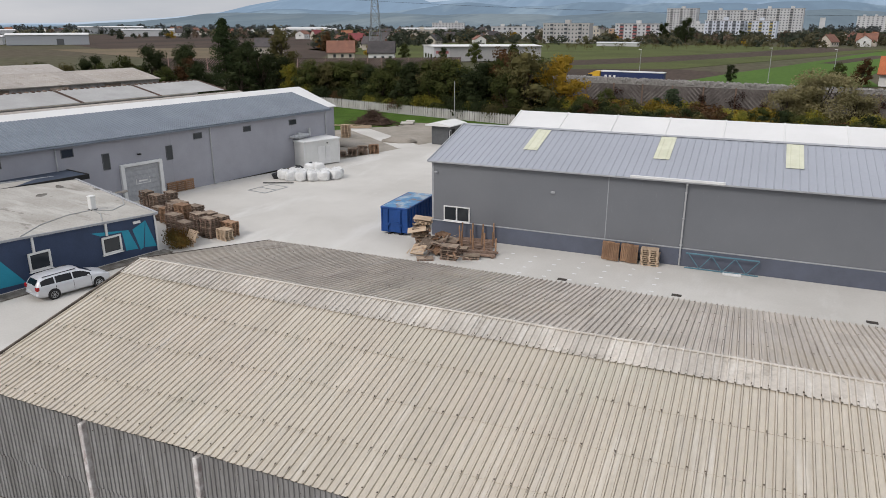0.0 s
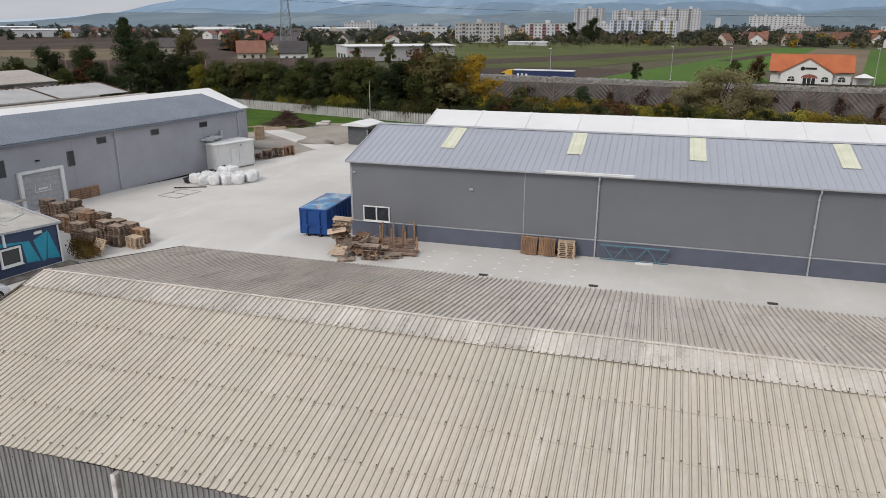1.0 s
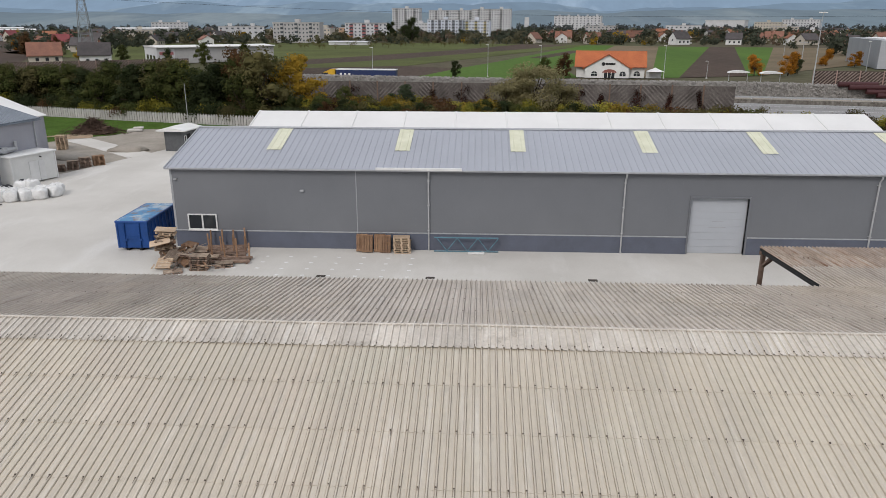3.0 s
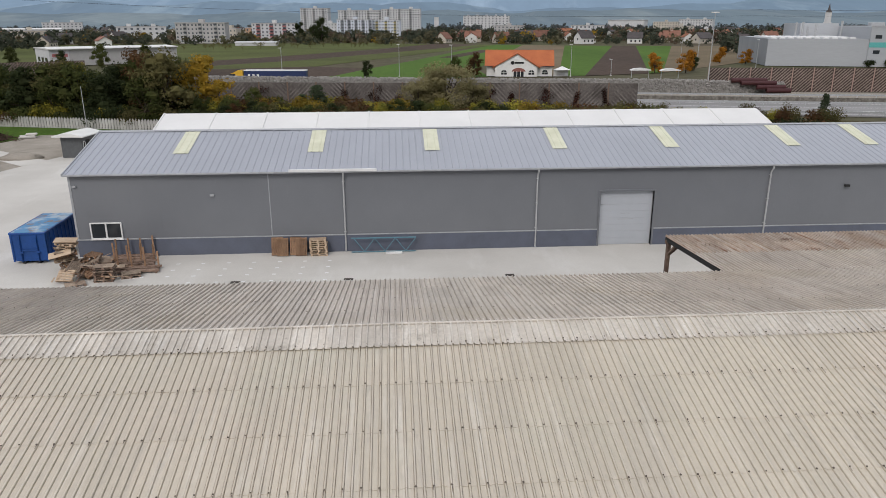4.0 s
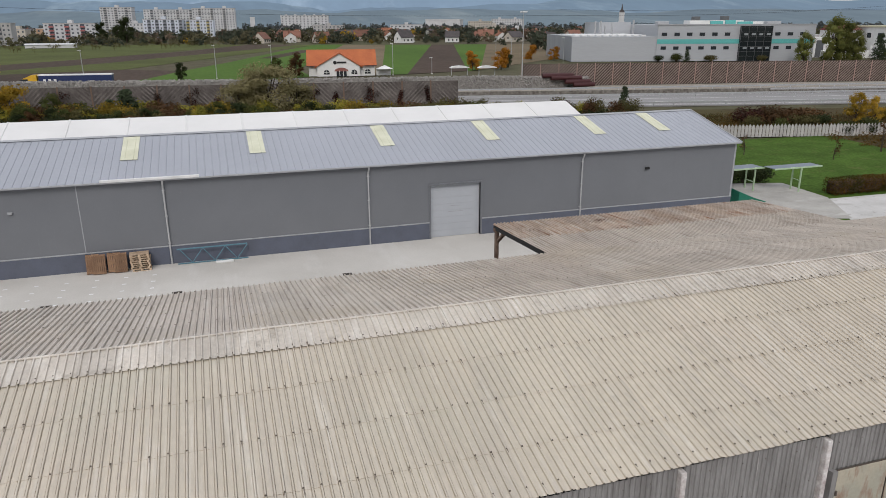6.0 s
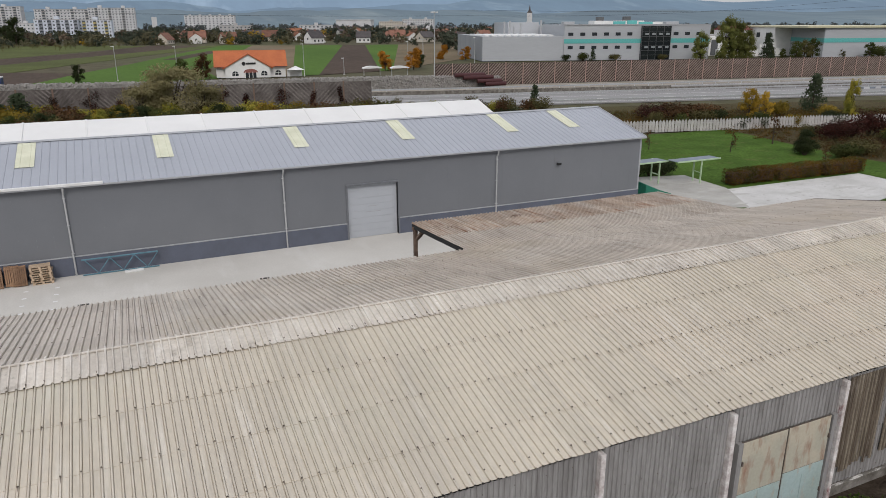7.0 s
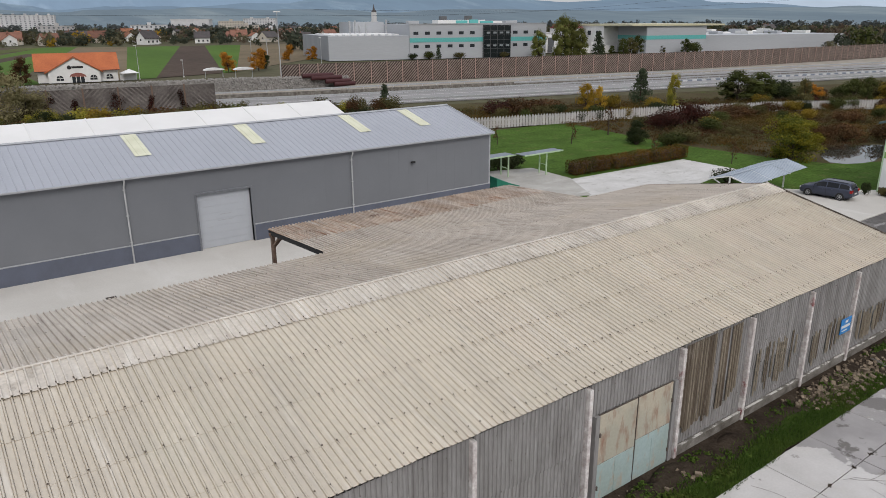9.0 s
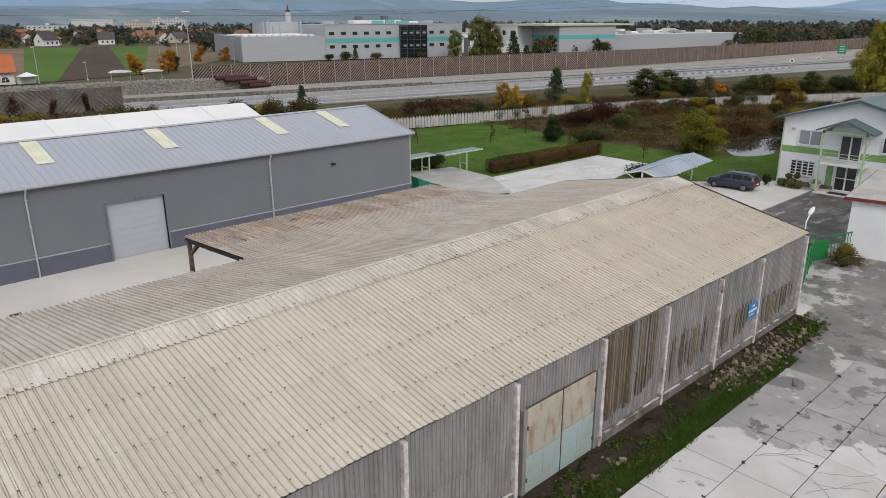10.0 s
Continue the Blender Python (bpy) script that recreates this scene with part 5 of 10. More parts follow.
e2 = gable_hall("old_shed", "high old shed with weathered pale roof and grey wall", c_at, -56.5, -72.0, -60, 35.0, 6.5, -64.5, 8.1, WALL_SHEET, FIBRE_GREY, (4.0, 0.3, 0.04, FIBRE_GREY))
for i in range(9):
    part("wall_patch", Mesh().box(-56.5, -56.44, -50 + i * 9.3, -47 + i * 9.3, 4.2, 6.2), FIBRE_RUST if i % 2 else WALL_BROWN, e2)
gable_hall("old_shed", "distant low shed with weathered roof", c_at, -86, -100, -60, 34.0, 6.4, -93, 8.0, WALL_SHEET, FIBRE_GREY)

# ---- navy office block with the mural ----
d_at = pose(-39.45, 37.8, 0, 0, 0, -11.5)
d_block = thing("office_block", "low navy-blue flat-roofed block with a turquoise geometric mural", "building", d_at)
d_top = lambda s: 2.86 - 0.045 * s
part("wall", Mesh().prism([(-30, 0), (0, 0), (0, d_top(0)), (-30, d_top(-30))], 0, -0.25, 0), NAVY, d_block, "navy-blue painted wall")
part("end_wall", Mesh().prism([(-13.6, 0), (-0.25, 0), (-0.25, 2.86), (-13.6, 3.75)], 1, -0.25, 0), NAVY, d_block)
part("back_wall", Mesh().prism([(-30, 0), (-0.25, 0), (-0.25, 3.7), (-30, 5.0)], 0, -13.8, -13.6), NAVY, d_block)
d_roof = lambda x, s: (x, s, d_top(s) + 0.1 - 0.068 * x)
roof_v = [d_roof(0.12, 0.12), d_roof(-14.0, 1.1), d_roof(-14.0, -30), d_roof(0.12, -30)]
part("roof", Mesh().add(roof_v + [(x, y, z - 0.1) for x, y, z in roof_v], [(0, 1, 2, 3), (7, 6, 5, 4), (0, 4, 5, 1), (1, 5, 6, 2), (2, 6, 7, 3), (3, 7, 4, 0)]), FELT_ROOF, d_block, "stained pale roofing felt")
rim = Mesh()
for p, q in zip(roof_v[:2], roof_v[1:3]):
    rim.bar((p[0], p[1], p[2] + 0.02), (q[0], q[1], q[2] + 0.02), 0.16, 0.1)
part("roof_rim", rim, B_TRIM, d_block, "pale raised roof rim")
part("roof_edge", Mesh().prism([(-30, d_top(-30) - 0.02), (0.14, d_top(0) - 0.02), (0.14, d_top(0) + 0.13), (-30, d_top(-30) + 0.13)], 0, 0.1, 0.16), B_TRIM, d_block)
for s, z in ((-9.18, 0.98), (-4.28, 0.82), (-14.2, 1.15)):
    window(d_block, pose(0.012, s, z, 0, 0, 90), 1.42, 1.24, OFF_WHITE, GLASS, 0, 0.1, 0.13, True)
for s in (-8.75, -3.85):
    part("roof_pipe", Mesh().box(0.0, 0.12, s - 0.07, s + 0.07, 2.15, d_top(s)), OFF_WHITE, d_block, "white cable duct")
part("corner_pipe", Mesh().rod((0.1, -0.12, 0), (0.1, -0.12, 2.8), 0.06, n=8), OFF_WHITE, d_block)


def mural(points):
    part("mural", Mesh().prism(points, 0, 0.0, 0.006), TEAL, d_block, "turquoise painted shard")


mural([(-4.95, 2.55), (-2.2, 2.15), (-1.62, 0.62), (-2.55, 0.72), (-2.7, 2.12), (-4.3, 2.2)])
mural([(-1.9, 2.12), (-0.85, 2.55), (-1.22, 0.6), (-1.45, 0.5)])
mural([(-0.8, 2.55), (-0.15, 0.45), (-1.12, 0.62)])
mural([(-13.2, 2.6), (-10.9, 2.35), (-9.5, 0.42), (-12.4, 0.5)])
part("wall_box", Mesh().box(0, 0.1, -1.8, -1.25, 2.5, 2.68, edge=0.01), OFF_WHITE, d_block)
part("footing", Mesh().box(0.0, 0.06, -30, 0, -0.05, 0.12), CONCRETE, d_block)
ac = thing("roof_fan_unit", "white boxy ventilation unit on the felt roof", "ventilation unit", pose(-43.25, 35.75, 3.29, 0, 0, -8))
part("casing", Mesh().box(-0.2, 0.2, -0.2, 0.2, 0, 0.95, edge=0.03), OFF_WHITE, ac)
part("cap", Mesh().box(-0.23, 0.23, -0.23, 0.23, 0.95, 1.03, edge=0.03), OFF_WHITE, ac)
part("foot", Mesh().box(-0.26, 0.26, -0.26, 0.26, -0.02, 0.05), DARK, ac)


def cable(name, label, points, r, mat):
    c = Mesh()
    for a, b in zip(points, points[1:]):
        c.rod(a, b, r, n=5)
    return tagged(part(name, c, mat), label, "cable")


def on_felt(x, y, lift=0.03):
    """A place on the navy block's roof over a point of the plan."""
    q = d_at.inverted() @ Vector((x, y, 0))
    return (x, y, d_top(q.y) + 0.1 - 0.068 * q.x + lift)


for run in (((-43.0, 35.5), (-42.0, 36.3), (-42.6, 38.0), (-44.6, 39.6), (-46.6, 40.2)), ((-43.1, 35.4), (-43.2, 33.5), (-42.6, 31.0), (-41.4, 28.7)), ((-43.0, 35.6), (-41.9, 35.2), (-40.5, 34.1))):
    cable("cable", "thin grey cable lying on the felt roof", [on_felt(*p) for p in run], 0.03, LAMP_GREY)
for i, (x, y) in enumerate(((-50.3, 38.6), (-47.6, 39.9), (-45.6, 40.6), (-49.0, 36.2))):
    tagged(part("water_puddle", Mesh().blob((0, 0, 0), (0.6, 0.34, 0.015), 12, 5, 0.2, i), PLINTH_OLD, at=pose(*on_felt(x, y, 0.0), 4, 0, 40 * i)), "dark damp patch on the felt roof", "puddle")
setting("pavement_kerb", Mesh().box(0.06, 1.1, -30, 0.4, 0, 0.1, edge=0.03), PLINTH_OLD, "worn concrete kerb along the navy block", "kerb", d_at)


# ---- cars ----
def car(name, label, at, paint, length, width, height, seed=0):
    """An estate car along +y: one lofted body with its roof, panes set just proud of it, wheels, lamps."""
    c = thing(name, label, "car", at)
    L, W, H = length / 4.6, width / 2, height / 1.5
    PY = (-2.30, -2.27, -2.20, -2.00, -1.70, -1.0, -0.2, 0.35, 0.62, 0.95, 1.25, 1.45, 1.85, 2.10, 2.24, 2.30)
    PT = (0.72, 0.98, 1.10, 1.36, 1.455, 1.49, 1.50, 1.46, 1.36, 1.18, 1.02, 0.96, 0.89, 0.79, 0.66, 0.52)
    PB = (0.66, 0.86, 0.94, 0.965, 0.96, 0.945, 0.93, 0.92, 0.915, 0.91, 0.905, 0.90, 0.85, 0.76, 0.64, 0.50)
    PW = (0.80, 0.88, 0.93, 0.97, 0.99, 1.0, 1.0, 1.0, 1.0, 0.995, 0.99, 0.985, 0.965, 0.92, 0.84, 0.72)
    PZ = (0.42, 0.36, 0.30, 0.25, 0.22, 0.20, 0.20, 0.20, 0.20, 0.20, 0.20, 0.20, 0.20, 0.24, 0.30, 0.36)
    look_up = lambda y, row: float(np.interp(y, PY, row))

    def section(y):
        top, belt, w, bot = look_up(y, PT), look_up(y, PB), W * look_up(y, PW), look_up(y, PZ)
        up = max(0.0, min(1.0, (top - belt) / 0.5))
        wr = w * (0.93 - 0.20 * up)
        side = [(w * 0.90, bot), (w * 0.985, bot + 0.10), (w, 0.5 * (bot + belt)), (w * 0.985, belt - 0.06 - 0.02 * up), (w * 0.955, belt), (wr, max(belt + 0.004, top - 0.07)), (wr * 0.86, top - 0.012), (wr * 0.45, top + 0.012)]
        return side, top

    ys = sorted(set(PY) | {-1.35, -0.6, 0.1, 0.5, 0.78, 1.1, 1.65})
    b = Mesh()
    for y in ys:
        side, top = section(y)
        b.v += [(-x, y * L, z * H) for x, z in side] + [(0, y * L, (top + 0.018) * H)] + [(x, y * L, z * H) for x, z in side[::-1]]
    k = 17
    for i in range(len(ys) - 1):
        b.f += [(i * k + j, i * k + (j + 1) % k, (i + 1) * k + (j + 1) % k, (i + 1) * k + j) for j in range(k)]
    b.f += [tuple(range(k - 1, -1, -1)), tuple(range((len(ys) - 1) * k, len(ys) * k))]
    part("body", b, paint, c, smooth=True)
    for sx in (-1, 1):
        for ya, yb in ((-2.02, -1.22), (-1.14, -0.16), (-0.08, 0.98)):
            g, n = Mesh(), 7
            for i in range(n):
                y = ya + (yb - ya) * i / (n - 1)
                side, top = section(y)
                (x0, z0), (x1, z1) = side[4], side[5]
                for f in (0.10, 0.90):
                    if z1 - z0 < 0.10:
                        f = 0.5
                    g.v.append((sx * (x0 + (x1 - x0) * f + 0.012), y * L, (z0 + (z1 - z0) * f) * H))
            g.f = [(2 * i, 2 * i + 2, 2 * i + 3, 2 * i + 1)[::sx] for i in range(n - 1)]
            part("side_window", g, CAR_GLASS, c, "dark tinted side window")
        rail = Mesh()
        rail.bar((sx * W * 0.64, -1.8 * L, 1.47 * H), (sx * W * 0.64, 0.2 * L, 1.505 * H), 0.035, 0.04)
        part("roof_rail", rail, DARK, c)
    for label_, ya, yb, inset in (("windscreen", 0.48, 1.20, 0.90), ("rear_window", -2.245, -2.03, 0.84)):
        g, n = Mesh(), 6
        for i in range(n):
            y = ya + (yb - ya) * i / (n - 1)
            side, top = section(y)
            for x, z in ((-side[6][0] * inset, side[6][1]), (0, top + 0.018), (side[6][0] * inset, side[6][1])):
                g.v.append((x, y * L + (0.012 if ya > 0 else -0.012), (z + 0.010) * H))
        g.f = [q for i in range(n - 1) for q in ((3 * i, 3 * i + 1, 3 * i + 4, 3 * i + 3), (3 * i + 1, 3 * i + 2, 3 * i + 5, 3 * i + 4))]
        part(label_, g, CAR_GLASS, c, smooth=True)
    r = 0.315
    for sx in (-1, 1):
        for y in (1.42 * L, -1.36 * L):
            part("wheel_arch", Mesh().rod((sx * (W - 0.28), y, r + 0.02), (sx * (W + 0.002), y, r + 0.02), r + 0.055, n=22), DARK, c)
            tyre = part("wheel", Mesh().rod((sx * (W - 0.2), y, r), (sx * (W + 0.008), y, r), r, r - 0.02, 22), RUBBER, c)
            rim_ = Mesh().rod((sx * (W + 0.004), y, r), (sx * (W + 0.016), y, r), 0.06, n=8)
            for q in range(8):
                a = q * math.pi / 4
                rim_.bar((sx * (W + 0.012), y, r), (sx * (W + 0.012), y + 0.2 * math.cos(a), r + 0.2 * math.sin(a)), 0.06, 0.02)
            for q in range(16):
                a, a2 = q * math.pi / 8, (q + 1) * math.pi / 8
                rim_.bar((sx * (W + 0.012), y + 0.205 * math.cos(a), r + 0.205 * math.sin(a)), (sx * (W + 0.012), y + 0.205 * math.cos(a2), r + 0.205 * math.sin(a2)), 0.035, 0.02)
            part("rim", rim_, STEEL, tyre)
        part("tail_light", Mesh().box(sx * W * 0.62, sx * W * 0.93, -2.31 * L, -2.12 * L, 0.72 * H, 0.95 * H, edge=0.03), TAIL_RED, c, "red tail light")
        part("headlight", Mesh().box(sx * W * 0.50, sx * W * 0.87, 2.06 * L, 2.245 * L, 0.60 * H, 0.72 * H, edge=0.03), LENS, c, "clear headlight")
        part("mirror", Mesh().box(sx * W * 0.99, sx * (W + 0.17), 0.72 * L, 0.84 * L, 0.93 * H, 1.05 * H, edge=0.03), paint, c)
        for y in (-0.55, 0.42):
            part("handle", Mesh().box(sx * (W - 0.02), sx * (W + 0.015), (y - 0.2) * L, y * L, 0.79 * H, 0.82 * H), paint, c)
        for y in (-1.18, -0.12, 0.98):
            part("door_seam", Mesh().box(sx * (W - 0.02), sx * (W + 0.004), y * L - 0.008, y * L + 0.008, 0.34 * H, 0.86 * H), DARK, c)
    part("bumper", Mesh().box(-W * 0.88, W * 0.88, -2.34 * L, -2.2 * L, 0.36 * H, 0.54 * H, edge=0.05), paint, c)
    part("number_plate", Mesh().box(-0.26, 0.26, -2.355 * L, -2.34 * L, 0.58 * H, 0.68 * H), OFF_WHITE, c, "blank number plate")
    part("grille", Mesh().box(-0.42, 0.42, 2.2 * L, 2.31 * L, 0.46 * H, 0.58 * H, edge=0.03), DARK, c)
    return c


car("car", "silver estate car parked beside the navy block", pose(-38.62, 29.45, 0.0, 0, 0, -14.5), SILVER, 4.6, 1.8, 1.50)
car("car", "slate-blue people carrier parked by the lawn", pose(67.5, 30.35, 0.02, 0, 0, 4), SLATE_CAR, 4.7, 1.86, 1.64)


# ---- pallets ----
def pallet_proto(wood, name="pallet", label="flat wooden pallet", cat="pallet"):
    p = thing(name, label, cat)
    deck = Mesh()
    for i in range(7):
        y = -0.4 + i * 0.1167
        deck.box(-0.6, 0.6, y, y + 0.085, 0.122, 0.144)
    tagged(part("deck", deck, WOOD_DECK if wood is WOOD_OLD else wood, p), kind="stuff")
    base = Mesh()
    for x in (-0.6, -0.07, 0.46):
        base.box(x, x + 0.14, -0.4, 0.4, 0.1, 0.122)
        for y in (-0.4, -0.05, 0.3):
            base.box(x, x + 0.14, y, y + 0.1, 0.022, 0.1)
    for y in (-0.4, -0.05, 0.3):
        base.box(-0.6, 0.6, y, y + 0.1, 0, 0.022)
    tagged(part("base", base, wood, p), kind="stuff")
    return p


proto = {}


def pallet(kind, at, label, group):
    """One pallet at a pose; the first of its kind and label is built, the others are copies."""
    wood = {"old": WOOD_OLD, "mid": WOOD, "pale": WOOD_PALE}[kind]
    key = (kind, label)
    if key not in proto:
        proto[key] = pallet_proto(wood, label=label)
        proto[key]["group"] = group
        proto[key].matrix_basis = at
        return proto[key]
    q = copy_thing(proto[key], at)
    q["group"] = group
    return q


def stack(x, y, n, turn, kind, label, group, lean=0.0, seed=0):
    r = random.Random(seed)
    for i in range(n):
        pallet(kind, pose(x + r.uniform(-0.05, 0.05) + lean * i * 0.02, y + r.uniform(-0.05, 0.05), 0.002 + i * 0.146, 0, 0, turn + r.uniform(-3, 3)), label, group)


OLD_L, MID_L = "weathered grey-brown wooden pallet in a tall stack", "brown wooden pallet in a stack"
for i, (x, y, n, kind) in enumerate(((-49.6, 46.8, 12, "old"), (-48.2, 46.6, 11, "old"), (-48.3, 48.4, 10, "old"), (-46.6, 47.3, 7, "old"), (-45.2, 46.3, 9, "old"), (-43.6, 46.4, 7, "mid"),
                                     (-46.0, 44.6, 8, "old"), (-44.6, 44.2, 9, "mid"), (-43.2, 43.4, 11, "old"), (-41.8, 43.0, 12, "mid"), (-41.0, 41.2, 10, "old"), (-39.9, 42.6, 9, "old"),
                                     (-39.4, 40.6, 8, "old"), (-38.5, 42.2, 8, "old"), (-40.3, 44.5, 6, "old"), (-38.8, 44.0, 6, "old"), (-37.3, 43.2, 5, "mid"), (-37.0, 42.2, 3, "pale"), (-42.2, 44.9, 8, "old"))):
    stack(x, y, n + (3 if i > 7 else 0), -12 + 7 * math.sin(i * 2.1), kind, OLD_L if kind == "old" else (MID_L if kind == "mid" else "pale new wooden pallet in a stack"), "stacked pallets by the navy block", seed=i)
pallet("pale", pose(-38.3, 40.0, 0.35, 58, 0, -20), "pale wooden pallet leaning on a stack", "stacked pallets by the navy block")
pallet("pale", pose(-38.2, 40.1, 0.75, 62, 0, -16), "pale wooden pallet leaning on a stack", "stacked pallets by the navy block")
for i in range(1, 4):
    crate = thing("wooden_crate", "orange-brown slatted wooden crate beside the hall", "crate", pose(-53.1 + 0.2 * i, 51.9 + i * 1.0, 0, 0, 0, -11), "slatted crates")
    w = Mesh()
    for k in range(5):
        w.box(-0.6, 0.6, -0.5, -0.47, 0.05 + k * 0.2, 0.2 + k * 0.2).box(-0.6, 0.6, 0.45, 0.48, 0.05 + k * 0.2, 0.2 + k * 0.2)
        w.box(0.57, 0.6, -0.47, 0.45, 0.05 + k * 0.2, 0.2 + k * 0.2).box(-0.6, -0.57, -0.47, 0.45, 0.05 + k * 0.2, 0.2 + k * 0.2)
    part("slats", w, WOOD, crate)
    part("lid", Mesh().box(-0.62, 0.62, -0.52, 0.5, 1.02, 1.06), WOOD, crate)
    part("corner_posts", Mesh().box(-0.57, -0.5, -0.47, -0.4, 0, 1.02).box(0.5, 0.57, -0.47, -0.4, 0, 1.02).box(0.5, 0.57, 0.38, 0.45, 0, 1.02).box(-0.57, -0.5, 0.38, 0.45, 0, 1.02), WOOD, crate)

# leaning pallets against the grey warehouse
for i, (x, kind) in enumerate(((-8.62, "mid"), (-8.2, "mid"), (-7.3, "mid"), (-6.88, "mid"))):
    for k in range(2):
        pallet(kind, pose(x + 0.03 * k, BY - 0.24 - 0.34 * k - 0.17 * (i % 2), 0.62, 80 - k, 0, 0) @ pose(0, 0, 0, 0, 0, 90), "brown wooden pallet leaning against the dark plinth", "pallets leaning on the warehouse")
stack(-5.62, BY - 0.62, 8, 2, "pale", "pale wooden pallet in a neat stack by the wall", "pallets leaning on the warehouse", seed=70)

# collapsed pile of pallets and posts at the warehouse corner
r7 = random.Random(77)
HEAP_L = ("weathered broken pallet in a tumbled heap", "weathered broken pallet in a tumbled heap", "brown broken pallet in a tumbled heap", "pale broken pallet in a tumbled heap")
for i in range(12):
    k = (0, 0, 2, 0, 0, 3, 0, 2, 0, 0, 3, 3)[i]
    pallet(("old", "old", "mid", "pale")[k], pose(-22.0 + r7.uniform(-0.22, 0.22) - 0.02 * i, 46.9 + r7.uniform(-0.25, 0.25), 0.03 + 0.165 * i, r7.uniform(-5, 7), r7.uniform(-8, 5), 12 + r7.uniform(-24, 24)), HEAP_L[k], "tumbled pallet heap")
for i in range(9):
    k = (0, 0, 2)[i % 3]
    pallet(("old", "old", "mid")[k], pose(-20.7 + r7.uniform(-0.6, 0.7), 46.5 + r7.uniform(-1.2, 1.3), 0.2 + 0.07 * i, r7.uniform(-24, 24), r7.uniform(-24, 24), r7.uniform(0, 180)), HEAP_L[k], "tumbled pallet heap")
for i, (x, y, n) in enumerate(((-19.0, 44.9, 7), (-18.9, 46.4, 3), (-17.6, 45.5, 2), (-20.6, 44.0, 1))):
    stack(x, y, n, 4 + 8 * i, "old", "weathered broken pallet in a low stack", "tumbled pallet heap", seed=90 + i)
pallet("pale", pose(-21.3, 44.6, 0.42, 42, -6, -14), "pale broken pallet in a tumbled heap", "tumbled pallet heap")
board = thing("plywood_sheet", "pale bare plywood sheet lying on the pallet heap", "plywood", pose(-22.3, 46.3, 1.42, 10, -10, 22))
part("sheet", Mesh().box(-0.7, 0.7, -0.45, 0.45, 0, 0.03, edge=0.008), WOOD_PALE, board)
board = thing("plywood_sheet", "grey weathered plywood sheet on top of the heap", "plywood", pose(-22.1, 47.0, 2.14, 6, 4, 10))
part("sheet", Mesh().box(-0.7, 0.7, -0.4, 0.4, 0, 0.05, edge=0.008), WOOD_PALE, board)
for k, (y, x0) in enumerate(((49.0, -20.0), (47.6, -19.6), (46.3, -18.9))):
    rack = thing("timber_rack", "low timber rack with upright stakes", "timber rack", pose(x0, y, 0, 0, 0, 6), "stake racks")
    part("bed", Mesh().box(-0.2, 2.9, -0.5, -0.35, 0.1, 0.25).box(-0.2, 2.9, 0.35, 0.5, 0.1, 0.25).box(0, 0.15, -0.5, 0.5, 0, 0.1).box(2.6, 2.75, -0.5, 0.5, 0, 0.1), WOOD_OLD, rack)
    part("boards", Mesh().box(-0.1, 2.8, -0.3, -0.12, 0.1, 0.22).box(0.1, 2.8, -0.05, 0.12, 0.1, 0.26).box(-0.2, 2.5, 0.16, 0.3, 0.1, 0.2), WOOD_OLD, rack)
    for j in range(4):
        part("stake", Mesh().box(0.1 + j * 0.85, 0.2 + j * 0.85, 0.36, 0.46, 0.2, 1.45 + 0.15 * math.sin(j * 3 + k)), WOOD, rack, at=pose(0, 0, 0, r7.uniform(-2, 2), r7.uniform(-2, 2), 0))
for i in range(34):
    ln = r7.uniform(0.7, 1.8)
    x, y = -19.6 + r7.uniform(-2.6, 2.2), 45.8 + r7.uniform(-1.7, 2.6)
    pl = Mesh().box(-ln / 2, ln / 2, -0.05, 0.05, 0, 0.025)
    tagged(part("broken_board", pl, (WOOD_OLD, WOOD, WOOD_PALE)[i % 3], at=pose(x, y, 0.06 + r7.uniform(0, 0.6), r7.uniform(-15, 15), r7.uniform(-22, 22), r7.uniform(0, 180))), "loose broken pallet board in the heap", "board", "loose boards")

# steel lattice girder lying along the plinth
truss = thing("lattice_girder", "blue-green steel lattice girder standing against the plinth", "girder", pose(-3.3, BY - 0.42, 0))
BLUE_GREEN = plain("blue_green_steel", (0.10, 0.22, 0.28), 0.5)
part("top_chord", Mesh().box(0, 4.7, -0.05, 0.05, 1.05, 1.13, edge=0.01), BLUE_GREEN, truss)
part("bottom_chord", Mesh().box(0, 4.7, -0.05, 0.05, 0.02, 0.09, edge=0.01), BLUE_GREEN, truss)
for i in range(6):
    a = 0.2 + i * 0.75
    part("web_bar", Mesh().bar((a, 0, 1.06 if i % 2 == 0 else 0.08), (a + 0.75, 0, 0.08 if i % 2 == 0 else 1.06), 0.05, 0.05), BLUE_GREEN, truss)
tagged(part("foam_board", Mesh().box(0, 1.2, 0, 0.3, 0, 0.12, edge=0.02), WHITE, at=pose(-0.8, BY - 1.0, 0, 0, 0, 3)), "white foam board lying by the girder", "board")
